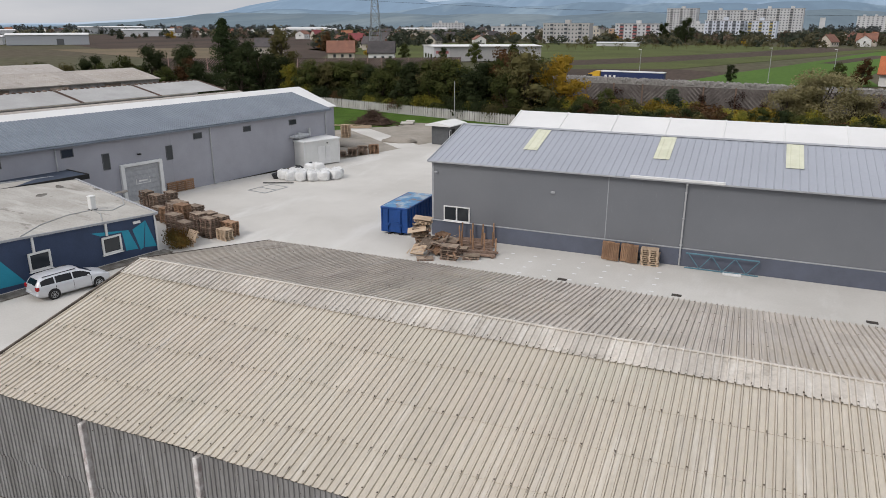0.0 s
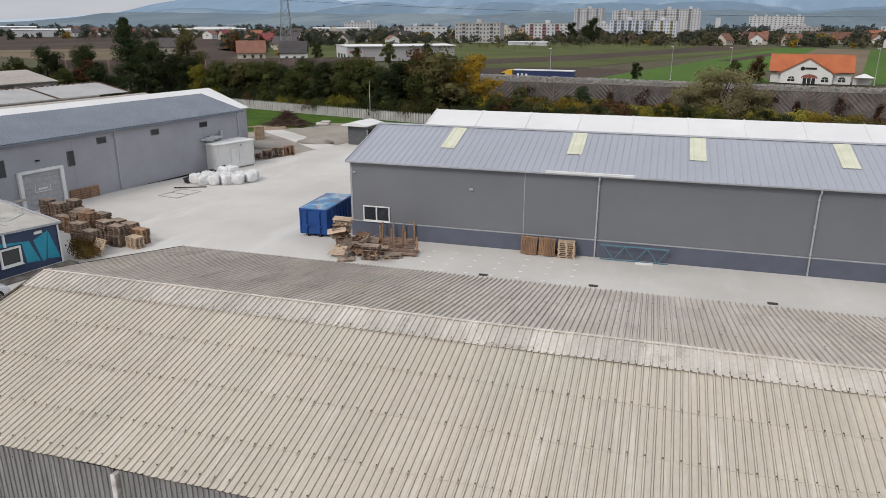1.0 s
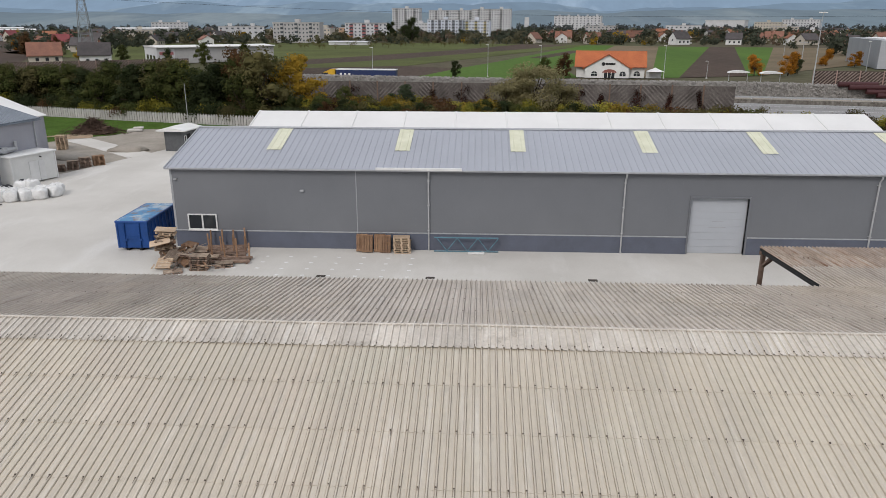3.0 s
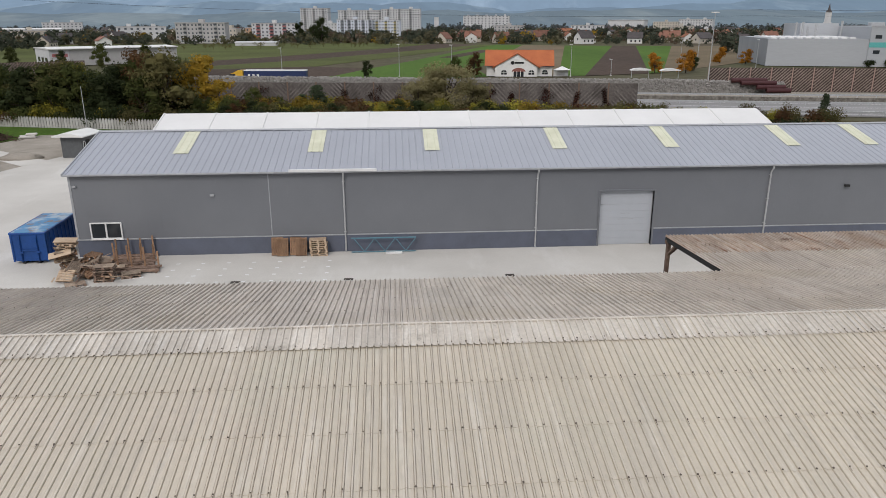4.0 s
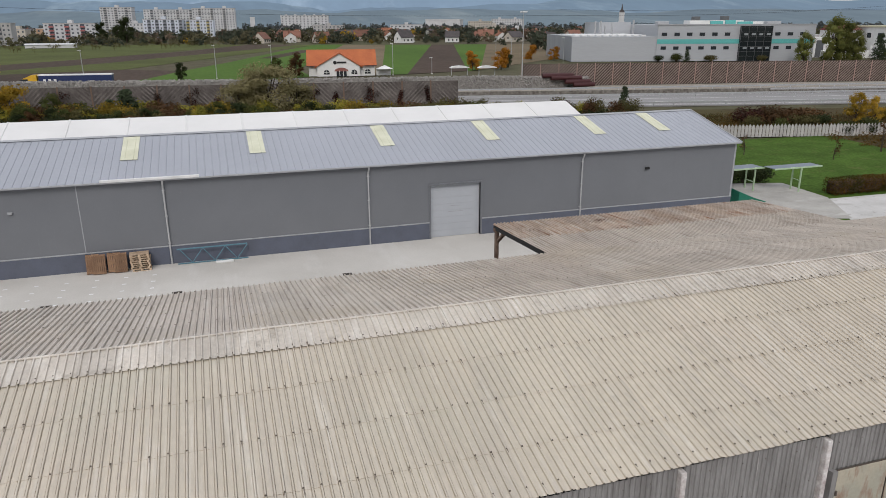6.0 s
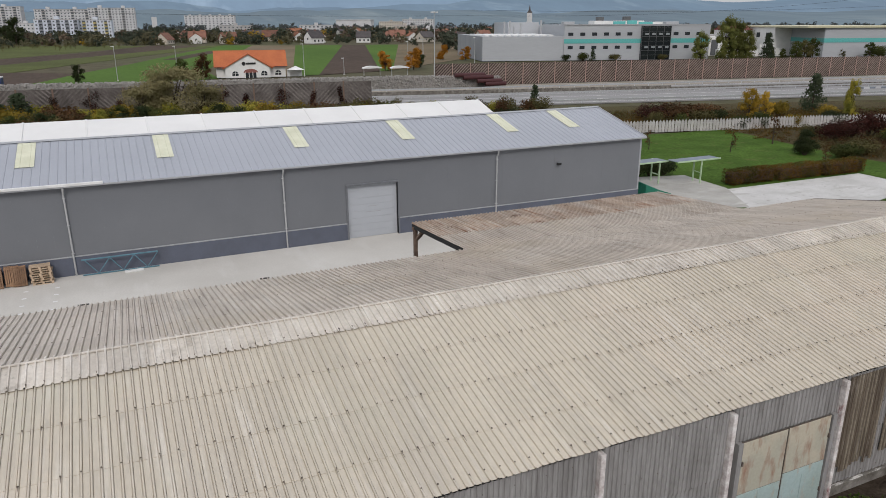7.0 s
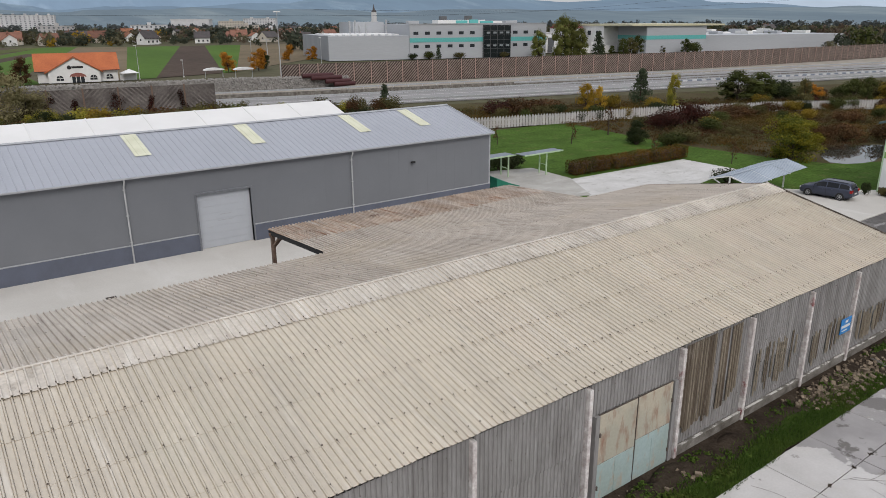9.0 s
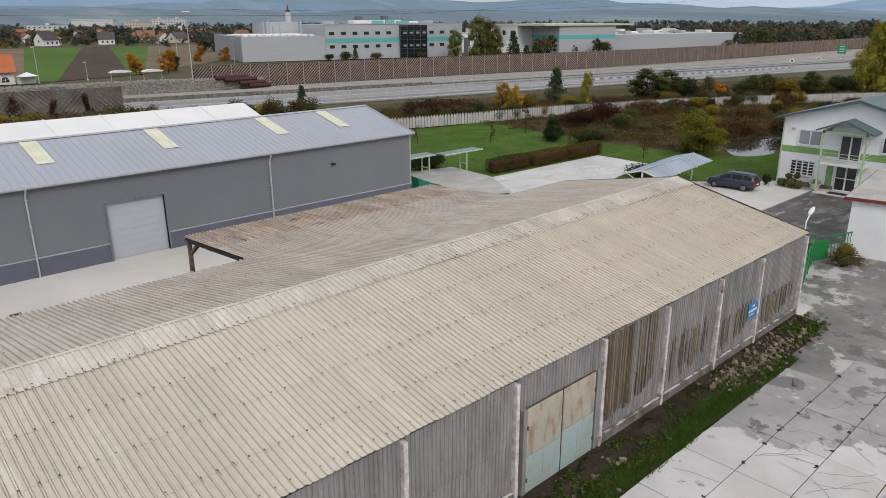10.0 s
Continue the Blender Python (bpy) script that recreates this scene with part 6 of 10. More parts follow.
# painted floor marks and drains
for x in (-16.85, -15.2, -13.5, -11.75, -10.0, -8.22, -6.48, -4.74):
    for j in range(4):
        y = 47.85 - j * 1.29
        if x < -15 and j > 2:
            continue
        tagged(part("floor_mark", Mesh().box(-0.13, 0.13, -0.09, 0.09, 0, 0.004), WHITE, at=pose(x, y, 0.002, 0, 0, 8 * math.sin(x + y))), "small white painted mark on the concrete", "floor mark", "floor marks")
for x, y in ((-10.48, 43.85), (-3.2, 43.9), (7.45, 43.95)):
    dr = thing("drain_grate", "dark iron drain grate set in the concrete", "drain", pose(x, y, 0.0), "yard drains")
    part("frame", Mesh().box(-0.3, 0.3, -0.2, 0.2, 0, 0.012), DARK, dr)
    part("bars", Mesh().box(-0.27, 0.27, -0.15, -0.11, 0.012, 0.02).box(-0.27, 0.27, -0.02, 0.02, 0.012, 0.02).box(-0.27, 0.27, 0.11, 0.15, 0.012, 0.02), BOLT, dr)

# ---- blue roll-off container ----
cont = thing("waste_container", "blue steel roll-off container with faded rusty lid", "container", pose(-25.42, 48.7, 0, 0, 0, 1.5) @ Matrix.Diagonal((0.98, 0.98, 0.96, 1)))
part("body", Mesh().box(-1.15, 1.15, 0, 5.4, 0.2, 2.25, edge=0.02), BLUE_STEEL, cont)
for i in range(9):
    part("side_rib", Mesh().box(1.15, 1.22, 0.1 + i * 0.64, 0.2 + i * 0.64, 0.25, 2.2).box(-1.22, -1.15, 0.1 + i * 0.64, 0.2 + i * 0.64, 0.25, 2.2), BLUE_STEEL, cont)
for x in (-0.62, 0.52):
    part("hinge_bar", Mesh().box(x, x + 0.1, -0.08, 0, 0.2, 2.2, edge=0.01), BLUE_STEEL, cont)
part("cross_bar", Mesh().box(-0.62, 0.62, -0.06, 0, 0.96, 1.08), BLUE_STEEL, cont)
for x in (-0.62, 0.52):
    part("lock_rod", Mesh().rod((x + 0.05, -0.11, 0.3), (x + 0.05, -0.11, 2.0), 0.03, n=6), BLUE_STEEL, cont)
    part("lock_hook", Mesh().box(x - 0.12, x + 0.22, -0.14, -0.06, 0.8, 0.95, edge=0.02), BLUE_STEEL, cont)
part("corner_post", Mesh().box(-1.19, -1.07, -0.05, 0.0, 0.2, 2.22), BLUE_STEEL, cont)
part("corner_post", Mesh().box(1.07, 1.19, -0.05, 0.0, 0.2, 2.22), BLUE_STEEL, cont)
part("rim", Mesh().box(-1.22, 1.22, -0.08, 0.04, 2.2, 2.34, edge=0.02).box(-1.22, 1.22, 5.36, 5.48, 2.2, 2.34, edge=0.02).box(-1.24, -1.14, 0.04, 5.36, 2.2, 2.34).box(1.14, 1.24, 0.04, 5.36, 2.2, 2.34), BLUE_STEEL, cont)
for i in range(3):
    part("lid_panel", Mesh().box(-1.12, 1.12, 0.06 + i * 1.77, 1.80 + i * 1.77, 2.28, 2.36, edge=0.02), BLUE_TOP, cont, "faded blue rusty lid panel")
part("runner", Mesh().box(-0.6, -0.4, 0, 5.4, 0, 0.2).box(0.4, 0.6, 0, 5.4, 0, 0.2), DARK, cont)

# ---- white cabin, bags and clutter by the grey hall ----
booth = thing("site_cabin", "white steel site cabin with flat roof", "cabin", pose(-47.5, 68.7, 0, 0, 0, -20) @ Matrix.Diagonal((1.12, 1.14, 1.06, 1)))
part("body", Mesh().box(-3.7, 0, 0, 4.5, 0.1, 2.75, edge=0.03), OFF_WHITE, booth)
part("roof", Mesh().box(-3.85, 0.15, -0.15, 4.65, 2.75, 2.92, edge=0.04), WHITE, booth, "white flat roof with a raised rim")
part("door", Mesh().box(0, 0.04, 1.7, 2.65, 0.15, 2.15, edge=0.01).box(0, 0.04, 2.68, 3.3, 0.15, 2.15, edge=0.01), WHITE, booth, "white double door")
part("corner_post", Mesh().box(-0.06, 0.05, -0.04, 0.08, 0, 2.75).box(-0.06, 0.05, 4.42, 4.54, 0, 2.75).box(-3.75, -3.62, -0.05, 0.06, 0, 2.75), WHITE, booth)
window(booth, pose(-3.3, -0.012, 1.6), 0.8, 0.7, OFF_WHITE, GLASS, 0, 0.05, 0.08)
part("lamp", Mesh().rod((0.05, 2.9, 2.5), (0.2, 2.9, 2.45), 0.06, n=8), DARK, booth)
r9 = random.Random(9)
bag_meshes = []
for k in range(4):
    b = Mesh().blob((0, 0, 0.48), (0.86, 0.80, 0.66), 22, 16, 0.03, 20 + k)
    crease = lambda x, y, z: 0.10 * noise.noise((x * 1.7 + k * 5, y * 1.7, z * 1.7)) + 0.07 * noise.noise((x * 4, y * 4 + k * 3, z * 4))
    b.v = [(max(-0.62, min(0.62, x)) + crease(x, y, z), max(-0.58, min(0.58, y)) + crease(x + 9, y, z), max(0.0, min(0.98, z)) + (crease(x, y + 7, z) * 1.4 if z > 0.2 else 0)) for x, y, z in b.v]
    bag_meshes.append(b.data("sack", BAG, True))
for i, (x, y, z) in enumerate(((-46.2, 62.9, 0), (-45.1, 62.6, 0), (-44.0, 62.9, 0), (-42.9, 63.4, 0), (-41.9, 64.0, 0), (-41.2, 65.2, 0), (-45.7, 64.1, 0), (-44.6, 64.0, 0), (-43.5, 64.4, 0), (-42.4, 65.0, 0),
                                (-43.4, 65.3, 0.55), (-44.4, 65.3, 0.45), (-41.6, 66.2, 0))):
    bag = thing("bulk_bag", "full white woven bulk bag slumped on the yard", "bulk bag", pose(x, y, z, 0, 0, 50 * i), "white bulk bags")
    part("sack", bag_meshes[i % 4], None, bag)
    st = Mesh()
    for sx in (-1, 1):
        st.rod((sx * 0.45, -0.4, 0.9), (sx * 0.3, 0, 1.15), 0.03, n=5).rod((sx * 0.3, 0, 1.15), (sx * 0.45, 0.4, 0.9), 0.03, n=5)
    part("lifting_loops", st, BAG, bag)
for i, (x, y, z) in enumerate(((-47.1, 62.7, 0), (-45.6, 65.0, 0.5), (-44.6, 65.7, 0.8))):
    tagged(part("foil_bundle", Mesh().blob((0, 0, 0.3), (0.6, 0.5, 0.35), 10, 6, 0.25, 60 + i), BLACK_FOIL, at=pose(x, y, z)), "crumpled black plastic foil among the bags", "plastic foil", "black foil")
fr = thing("ground_frame", "thin steel frame lying flat on the concrete", "frame", pose(-46.3, 56.7, 0.0, 0, 0, -8))
part("side_bar", Mesh().box(0, 0.06, 0, 3.3, 0, 0.05).box(2.4, 2.46, 0, 3.3, 0, 0.05), STEEL, fr)
part("cross_bar", Mesh().box(0.07, 2.4, 0, 0.07, 0, 0.06).box(0.07, 2.4, 1.6, 1.67, 0, 0.06).box(0.07, 2.4, 3.23, 3.3, 0, 0.05), STEEL, fr)
tagged(part("steel_bar", Mesh().box(0, 3.2, 0, 0.09, 0, 0.08), DARK, at=pose(-46.8, 59.9, 0.06, 0, 0, 24)), "dark steel bar lying across the frame", "bar")
stack(-46.6, 78.0, 7, 30, "old", OLD_L, "pallets by the gravel", seed=31)
stack(-45.9, 79.4, 8, 34, "old", OLD_L, "pallets by the gravel", seed=32)
stack(-45.0, 80.7, 8, 40, "mid", MID_L, "pallets by the gravel", seed=33)
stack(-47.6, 77.0, 5, 25, "old", OLD_L, "pallets by the gravel", seed=34)
stack(-55.4, 91.0, 13, 10, "pale", "pale new wooden pallet in a stack", "pallets by the gravel", seed=35)
stack(-56.2, 92.4, 11, 12, "pale", "pale new wooden pallet in a stack", "pallets by the gravel", seed=36)
for i in range(10):
    tagged(part("timber_beam", Mesh().box(-1.8, 1.8, -0.08, 0.08, 0, 0.14), WOOD_PALE, at=pose(-60 + r9.uniform(-2.5, 2.5), 101.5 + r9.uniform(-2, 2), 0.02 + 0.08 * (i % 3), 0, 0, 30 + r9.uniform(-25, 25))), "pale timber beam lying on the gravel", "timber", "loose timber")
# brushwood heap
br = Mesh()
for i in range(900):
    a, rr = r9.uniform(0, 6.283), abs(r9.gauss(0, 0.45))
    x, y = 4.6 * rr * math.cos(a), 3.0 * rr * math.sin(a)
    z = max(0.05, 2.3 * (1 - rr) * r9.uniform(0.3, 1.05))
    d = Vector((r9.uniform(-1, 1), r9.uniform(-1, 1), r9.uniform(-0.4, 0.5))).normalized() * r9.uniform(0.8, 2.0)
    br.rod((x - d.x / 2, y - d.y / 2, max(0.02, z - d.z / 2)), (x + d.x / 2, y + d.y / 2, max(0.02, z + d.z / 2)), r9.uniform(0.02, 0.05), 0.012, 4)
br.blob((0, 0, 0.2), (2.9, 1.8, 0.95), 16, 8, 0.25, 3)
tagged(part("brushwood_heap", br, BRUSH, at=pose(-58.6, 105.2, 0)), "heap of dry brown brushwood on the grass", "brushwood", kind="stuff")
tagged(part("concrete_block", Mesh().box(-1.1, 1.1, -0.7, 0.7, 0, 0.35, edge=0.08).box(-0.2, 1.3, -0.3, 0.8, 0.35, 0.6, edge=0.08), CONCRETE, at=pose(-53.5, 107.6, 0, 0, 0, 20)), "pale concrete blocks lying in the grass", "concrete block")
gat = thing("gatehouse", "small grey hut with overhanging flat roof", "hut", pose(-41.2, 90.6, 0, 0, 0, -6))
part("wall", Mesh().box(0, 2.6, 0, 3.6, 0, 2.65), CLADDING_DARK, gat)
part("roof", Mesh().prism([(-0.7, 2.62), (3.3, 2.62), (3.3, 2.75), (1.3, 3.15), (-0.7, 2.75)], 1, -0.7, 4.3), OFF_WHITE, gat, "pale metal roof")
part("door", Mesh().box(2.6, 2.63, 1.0, 1.9, 0, 2.1), DARK, gat)
window(gat, pose(2.612, 0.3, 1.0, 0, 0, 90), 0.5, 1.0, WHITE, GLASS, 0, 0.05, 0.08)
tagged(part("tarpaulin", Mesh().prism([(0, 0), (1.0, 0.9), (2.0, 1.5), (2.9, 1.6), (2.9, 1.7), (1.9, 1.65), (0.9, 1.05), (-0.1, 0.1)], 1, -0.9, 0.9), WHITE, at=pose(-40.5, 96.5, 0.3, 0, 0, 12)), "curved white sheet propped up behind the hut", "sheet")
tagged(part("gravel_mound", Mesh().blob((0, 0, 0), (2.6, 1.6, 0.7), 14, 7, 0.18, 8), DIRT_GRAVEL, at=pose(-46.3, 90.6, 0), smooth=True), "low heap of grey gravel", "gravel heap")
tagged(part("gravel_mound", Mesh().blob((0, 0, 0), (3.0, 1.4, 0.5), 14, 7, 0.18, 9), DIRT_GRAVEL, at=pose(-50.5, 84.5, 0), smooth=True), "low heap of grey gravel", "gravel heap")
fp = thing("flagpole", "bare thin pale flagpole", "pole", pose(-45.9, 110, 0))
part("pole", Mesh().rod((0, 0, 0), (0, 0, 7.1), 0.07, 0.04, 8), LAMP_GREY, fp)
part("base", Mesh().box(-0.25, 0.25, -0.25, 0.25, 0, 0.12, edge=0.03), CONCRETE, fp)

# ---- picket fence round the plot ----
fence = thing("picket_fence", "grey-white concrete picket fence with pointed tops", "fence")
FENCE = [(-96, 129.6), (-77, 124.6), (-62, 120), (-37.4, 113.8), (40, 93), (72.4, 83.9), (87, 80.1), (101.3, 77.1), (124.8, 68.6), (141, 59.5), (156.6, 49.6), (178, 36)]
picket_data = Mesh().prism([(-0.21, 0), (0.21, 0), (0.21, 1.5), (0, 1.82), (-0.21, 1.5)], 1, -0.05, 0.05).data("picket", PICKET)
hidden_pickets = Mesh()
rails = Mesh()
for (xa, ya), (xb, yb) in zip(FENCE, FENCE[1:]):
    ln, turn = math.hypot(xb - xa, yb - ya), math.degrees(math.atan2(yb - ya, xb - xa))
    rails.box(0, ln, 0.05, 0.12, 0.35, 0.5, pose(xa, ya, 0, 0, 0, turn)).box(0, ln, 0.05, 0.12, 1.05, 1.2, pose(xa, ya, 0, 0, 0, turn))
    n = round(ln / 0.52)
    for i in range(n):
        x, y = xa + (xb - xa) * (i + 0.5) / n, ya + (yb - ya) * (i + 0.5) / n
        m = pose(x, y, -0.06 + rnd.uniform(-0.05, 0.04), rnd.uniform(-1, 1), rnd.uniform(-1.2, 1.2), turn)
        if -79 < x < -37.4 or 72 < x < 160:
            part("picket", picket_data, None, fence, at=m)
        else:
            hidden_pickets.prism([(-0.21, 0), (0.21, 0), (0.21, 1.5), (0, 1.82), (-0.21, 1.5)], 1, -0.05, 0.05, m)
tagged(part("far_picket", hidden_pickets, PICKET, fence), kind="stuff")
part("rail", rails, PICKET, fence)

# ---- lawn side: shelter, hedge, carport ----
port = thing("garden_shelter", "open shelter with pale green frame and flat roof", "shelter", pose(0, 0, 0))
for x0, x1, y0, y1, z in ((45.2, 50.5, 55.1, 56.8, 2.28), (50.3, 55.9, 53.5, 55.0, 2.42)):
    part("roof", Mesh().box(x0, x1, y0, y1, z, z + 0.06, edge=0.015), C_ROOF, port, "thin grey sheet roof")
    part("fascia", Mesh().box(x0 - 0.02, x1 + 0.04, y0 - 0.06, y0, z - 0.06, z + 0.09, edge=0.01), MINT, port, "pale green fascia")
for x, y in ((49.83, 56.69), (49.62, 55.27), (53.81, 54.88), (53.58, 53.6)):
    part("post", Mesh().box(x - 0.06, x + 0.06, y - 0.06, y + 0.06, 0, 2.36), MINT, port)
part("rail", Mesh().bar((49.83, 56.69, 0.9), (49.62, 55.27, 0.9), 0.07, 0.07), MINT, port)
part("rail", Mesh().bar((53.81, 54.88, 1.1), (53.58, 53.6, 1.1), 0.06, 0.06), MINT, port)
tagged(part("tarpaulin", Mesh().add([(44.2, 50.8, 0), (47.8, 51.2, 0), (44.2, 52.6, 0), (44.2, 50.8, 1.3), (44.2, 52.6, 1.5), (46.0, 51.0, 0.6)], [(0, 1, 5, 3), (1, 2, 4, 5), (3, 5, 4), (0, 3, 4, 2), (0, 2, 1)]),
            plain("green_netting", (0.01, 0.16, 0.10), 0.6)), "dark green netting draped by the warehouse corner", "netting")


def leaf_cloud(mesh, centre, radii, count, size, rng, shell=0.5, turn_out=0.9):
    """Scatters small leaf sprays through an ellipsoid, more of them near its outside; most sprays face outwards and up."""
    for _ in range(count):
        d = Vector((rng.gauss(0, 1), rng.gauss(0, 1), rng.gauss(0, 1)))
        if d.length < 1e-4:
            continue
        d.normalize()
        k = shell + (1 - shell) * rng.random() ** 0.6
        p = Vector((centre[0] + d.x * radii[0] * k, centre[1] + d.y * radii[1] * k, centre[2] + d.z * radii[2] * k))
        nrm = (d * turn_out + Vector((rng.gauss(0, 0.5), rng.gauss(0, 0.5), 0.3 + rng.gauss(0, 0.5)))).normalized()
        u = nrm.cross(Vector((rng.gauss(0, 1), rng.gauss(0, 1), rng.gauss(0, 1))))
        if u.length < 1e-4:
            continue
        u.normalize()
        s = size * rng.uniform(0.6, 1.4)
        a, b = u * s, u.cross(nrm) * s * 0.6
        n = len(mesh.v)
        mesh.v += [tuple(p - a), tuple(p + a * 0.5 + b * 1.2), tuple(p + a * 0.5 - b * 1.2)]
        mesh.f.append((n, n + 1, n + 2))


for k in range(3):
    h = thing("clipped_hedge", "clipped olive and brown hedge along the lawn", "hedge", pose(0, 0, 0), "hedge pieces")
    xa, xb = 55.6 + k * 6.3, 61.72 + k * 6.3
    y0 = 52.0 - (xa - 55) * 0.06
    part("core", Mesh().box(xa + 0.15, xb - 0.15, y0 - 0.65, y0 + 0.65, 0, 1.25, edge=0.2), BRUSH, h)
    m = Mesh()
    rg = random.Random(50 + k)
    for _ in range(3600):
        f = rg.random()
        x = rg.uniform(xa, xb)
        if f < 0.45:
            p = (x, y0 - 0.78 + rg.uniform(-0.08, 0.1), rg.uniform(0.05, 1.4))
        elif f < 0.8:
            p = (x, y0 + rg.uniform(-0.8, 0.8), 1.4 + rg.uniform(-0.1, 0.08))
        elif f < 0.9:
            p = (xa + rg.uniform(-0.06, 0.06), y0 + rg.uniform(-0.8, 0.8), rg.uniform(0.05, 1.4))
        else:
            p = (x, y0 + 0.78 + rg.uniform(-0.1, 0.08), rg.uniform(0.05, 1.4))
        leaf_cloud(m, p, (0.05, 0.05, 0.05), 1, 0.075, rg, 0.5, 0.3)
    part("leaves", m, HEDGE_CLIP, h)
carport = thing("carport", "open carport with shallow blue-grey metal roof in bays", "carport", pose(56.55, 33.9, 0, 0, 0, 5.2))
CP_ROOF = surface("carport_sheet", (0.30, 0.345, 0.40), (0.24, 0.28, 0.33), scale=0.4, amount=1.0, fine=8, fine_amount=0.08, rough=0.4, spec=0.5)
for i in range(3):
    a = i * 3.82
    for side in (1, -1):
        m = pose(a if side > 0 else a + 3.8, -2.05 * side, 2.24 + 0.03 * i, 0, 0, 0 if side > 0 else 180) @ pose(0, 0, 0, 15.5, 0, 0)
        part("roof_sheet", ribs(0, 3.8, 2.12, 0.38, 0.03, crest=0.2, flank=0.08, thick=0.02).data("roof_sheet", CP_ROOF), None, carport, "blue-grey ribbed roof sheet", at=m)
    part("bay_edge", Mesh().bar((a, -2.05, 2.2), (a, 0, 2.77), 0.07, 0.1).bar((a, 2.05, 2.2), (a, 0, 2.77), 0.07, 0.1), OFF_WHITE, carport, "pale steel edge")
part("ridge", Mesh().box(-0.02, 11.45, -0.12, 0.12, 2.80, 2.88, edge=0.02), CP_ROOF, carport)
for i in range(4):
    a = i * 3.76 + 0.1
    part("post", Mesh().box(a - 0.06, a + 0.06, -0.06, 0.06, 0, 2.7), OFF_WHITE, carport)
    part("brace", Mesh().bar((a, 0, 1.6), (a, 1.5, 2.3), 0.07, 0.07).bar((a, 0, 1.6), (a, -1.5, 2.3), 0.07, 0.07), OFF_WHITE, carport)

# ---- white and green office house ----
OX = 73.0
office = thing("office_house", "two-storey white office house with green bands and dark roof", "house")
part("wall", Mesh().box(OX, OX + 0.3, 15.0, 28.4, 0, 6.7).box(OX + 0.3, OX + 12, 28.1, 28.4, 0, 6.7).box(OX + 11.7, OX + 12, 15, 28.1, 0, 6.7).box(OX + 0.3, OX + 12, 15.0, 15.3, 0, 6.7), BRIGHT_WALL, office)
part("gable", Mesh().prism([(15.0, 6.7), (28.4, 6.7), (21.7, 8.5)], 0, OX, OX + 0.3), BRIGHT_WALL, office)
part("roof", Mesh().prism([(14.4, 6.5), (21.7, 8.55), (29.0, 6.5), (29.0, 6.7), (21.7, 8.8), (14.4, 6.7)], 0, OX - 0.7, OX + 12.5), OFFICE_ROOF, office, "dark teal metal roof")
part("green_band", Mesh().box(OX - 0.03, OX, 15.0, 28.4, 3.3, 3.9), GREEN_BAND, office, "green painted band")
part("socle", Mesh().box(OX - 0.04, OX, 15.0, 28.4, 0, 0.5), PLINTH_OLD, office)


def o_win(y, z, w, h, grid=0, mull=1):
    window(office, pose(OX - 0.012, y + w, z, 0, 0, -90), w, h, WHITE, GLASS_PALE if grid == 0 and y > 24 else GLASS, mull, 0.08, 0.1, True, grid)


o_win(24.6, 4.1, 2.2, 1.5)
o_win(24.9, 1.1, 2.3, 1.5, 4, 3)
o_win(17.2, 4.1, 2.2, 1.5)
o_win(17.0, 1.1, 2.3, 1.5, 4, 3)
part("balcony", Mesh().box(OX - 1.9, OX, 20.1, 24.0, 2.75, 3.0, edge=0.03), OFF_WHITE, office)
bal = Mesh()
for z in (3.3, 3.6, 3.9):
    bal.box(OX - 1.9, OX - 1.85, 20.15, 23.95, z, z + 0.05).box(OX - 1.85, OX, 20.1, 20.15, z, z + 0.05).box(OX - 1.85, OX, 23.95, 24.0, z, z + 0.05)
part("balcony_rail", bal, MINT, office)
for y in (20.2, 23.9):
    part("balcony_post", Mesh().box(OX - 1.95, OX - 1.8, y - 0.08, y + 0.08, 0, 6.0), MINT, office)
part("porch_roof", Mesh().prism([(19.6, 5.9), (22.05, 6.9), (24.5, 5.9), (24.5, 6.05), (22.05, 7.08), (19.6, 6.05)], 0, OX - 2.4, OX), OFFICE_ROOF, office)
part("porch_beam", Mesh().box(OX - 1.95, OX - 1.8, 20.1, 24.0, 5.75, 5.95).box(OX - 1.95, OX, 23.8, 24.0, 5.75, 5.9), MINT, office)
window(office, pose(OX - 0.012, 22.95, 3.05, 0, 0, -90), 1.9, 2.4, WHITE, GLASS, 1, 0.08, 0.12, False, 0)
window(office, pose(OX - 0.012, 23.0, 0.1, 0, 0, -90), 2.0, 2.5, WHITE, GLASS, 1, 0.08, 0.12, False, 1)
part("side_panel", Mesh().box(OX - 0.02, OX, 23.2, 23.8, 0.2, 2.7), GREEN_BAND, office)
part("step", Mesh().box(OX - 2.2, OX, 20.0, 24.1, 0, 0.12, edge=0.02), CONCRETE, office)
part("door_mat", Mesh().box(OX - 1.9, OX - 0.9, 21.2, 22.9, 0.12, 0.14), RUBBER, office)
part("chimney_lamp", Mesh().box(OX - 0.25, OX, 27.2, 27.5, 5.5, 5.7, edge=0.03), LAMP_GREY, office)
part("downpipe", Mesh().rod((OX - 0.08, 28.3, 0), (OX - 0.08, 28.3, 6.5), 0.06, n=8), MINT, office)

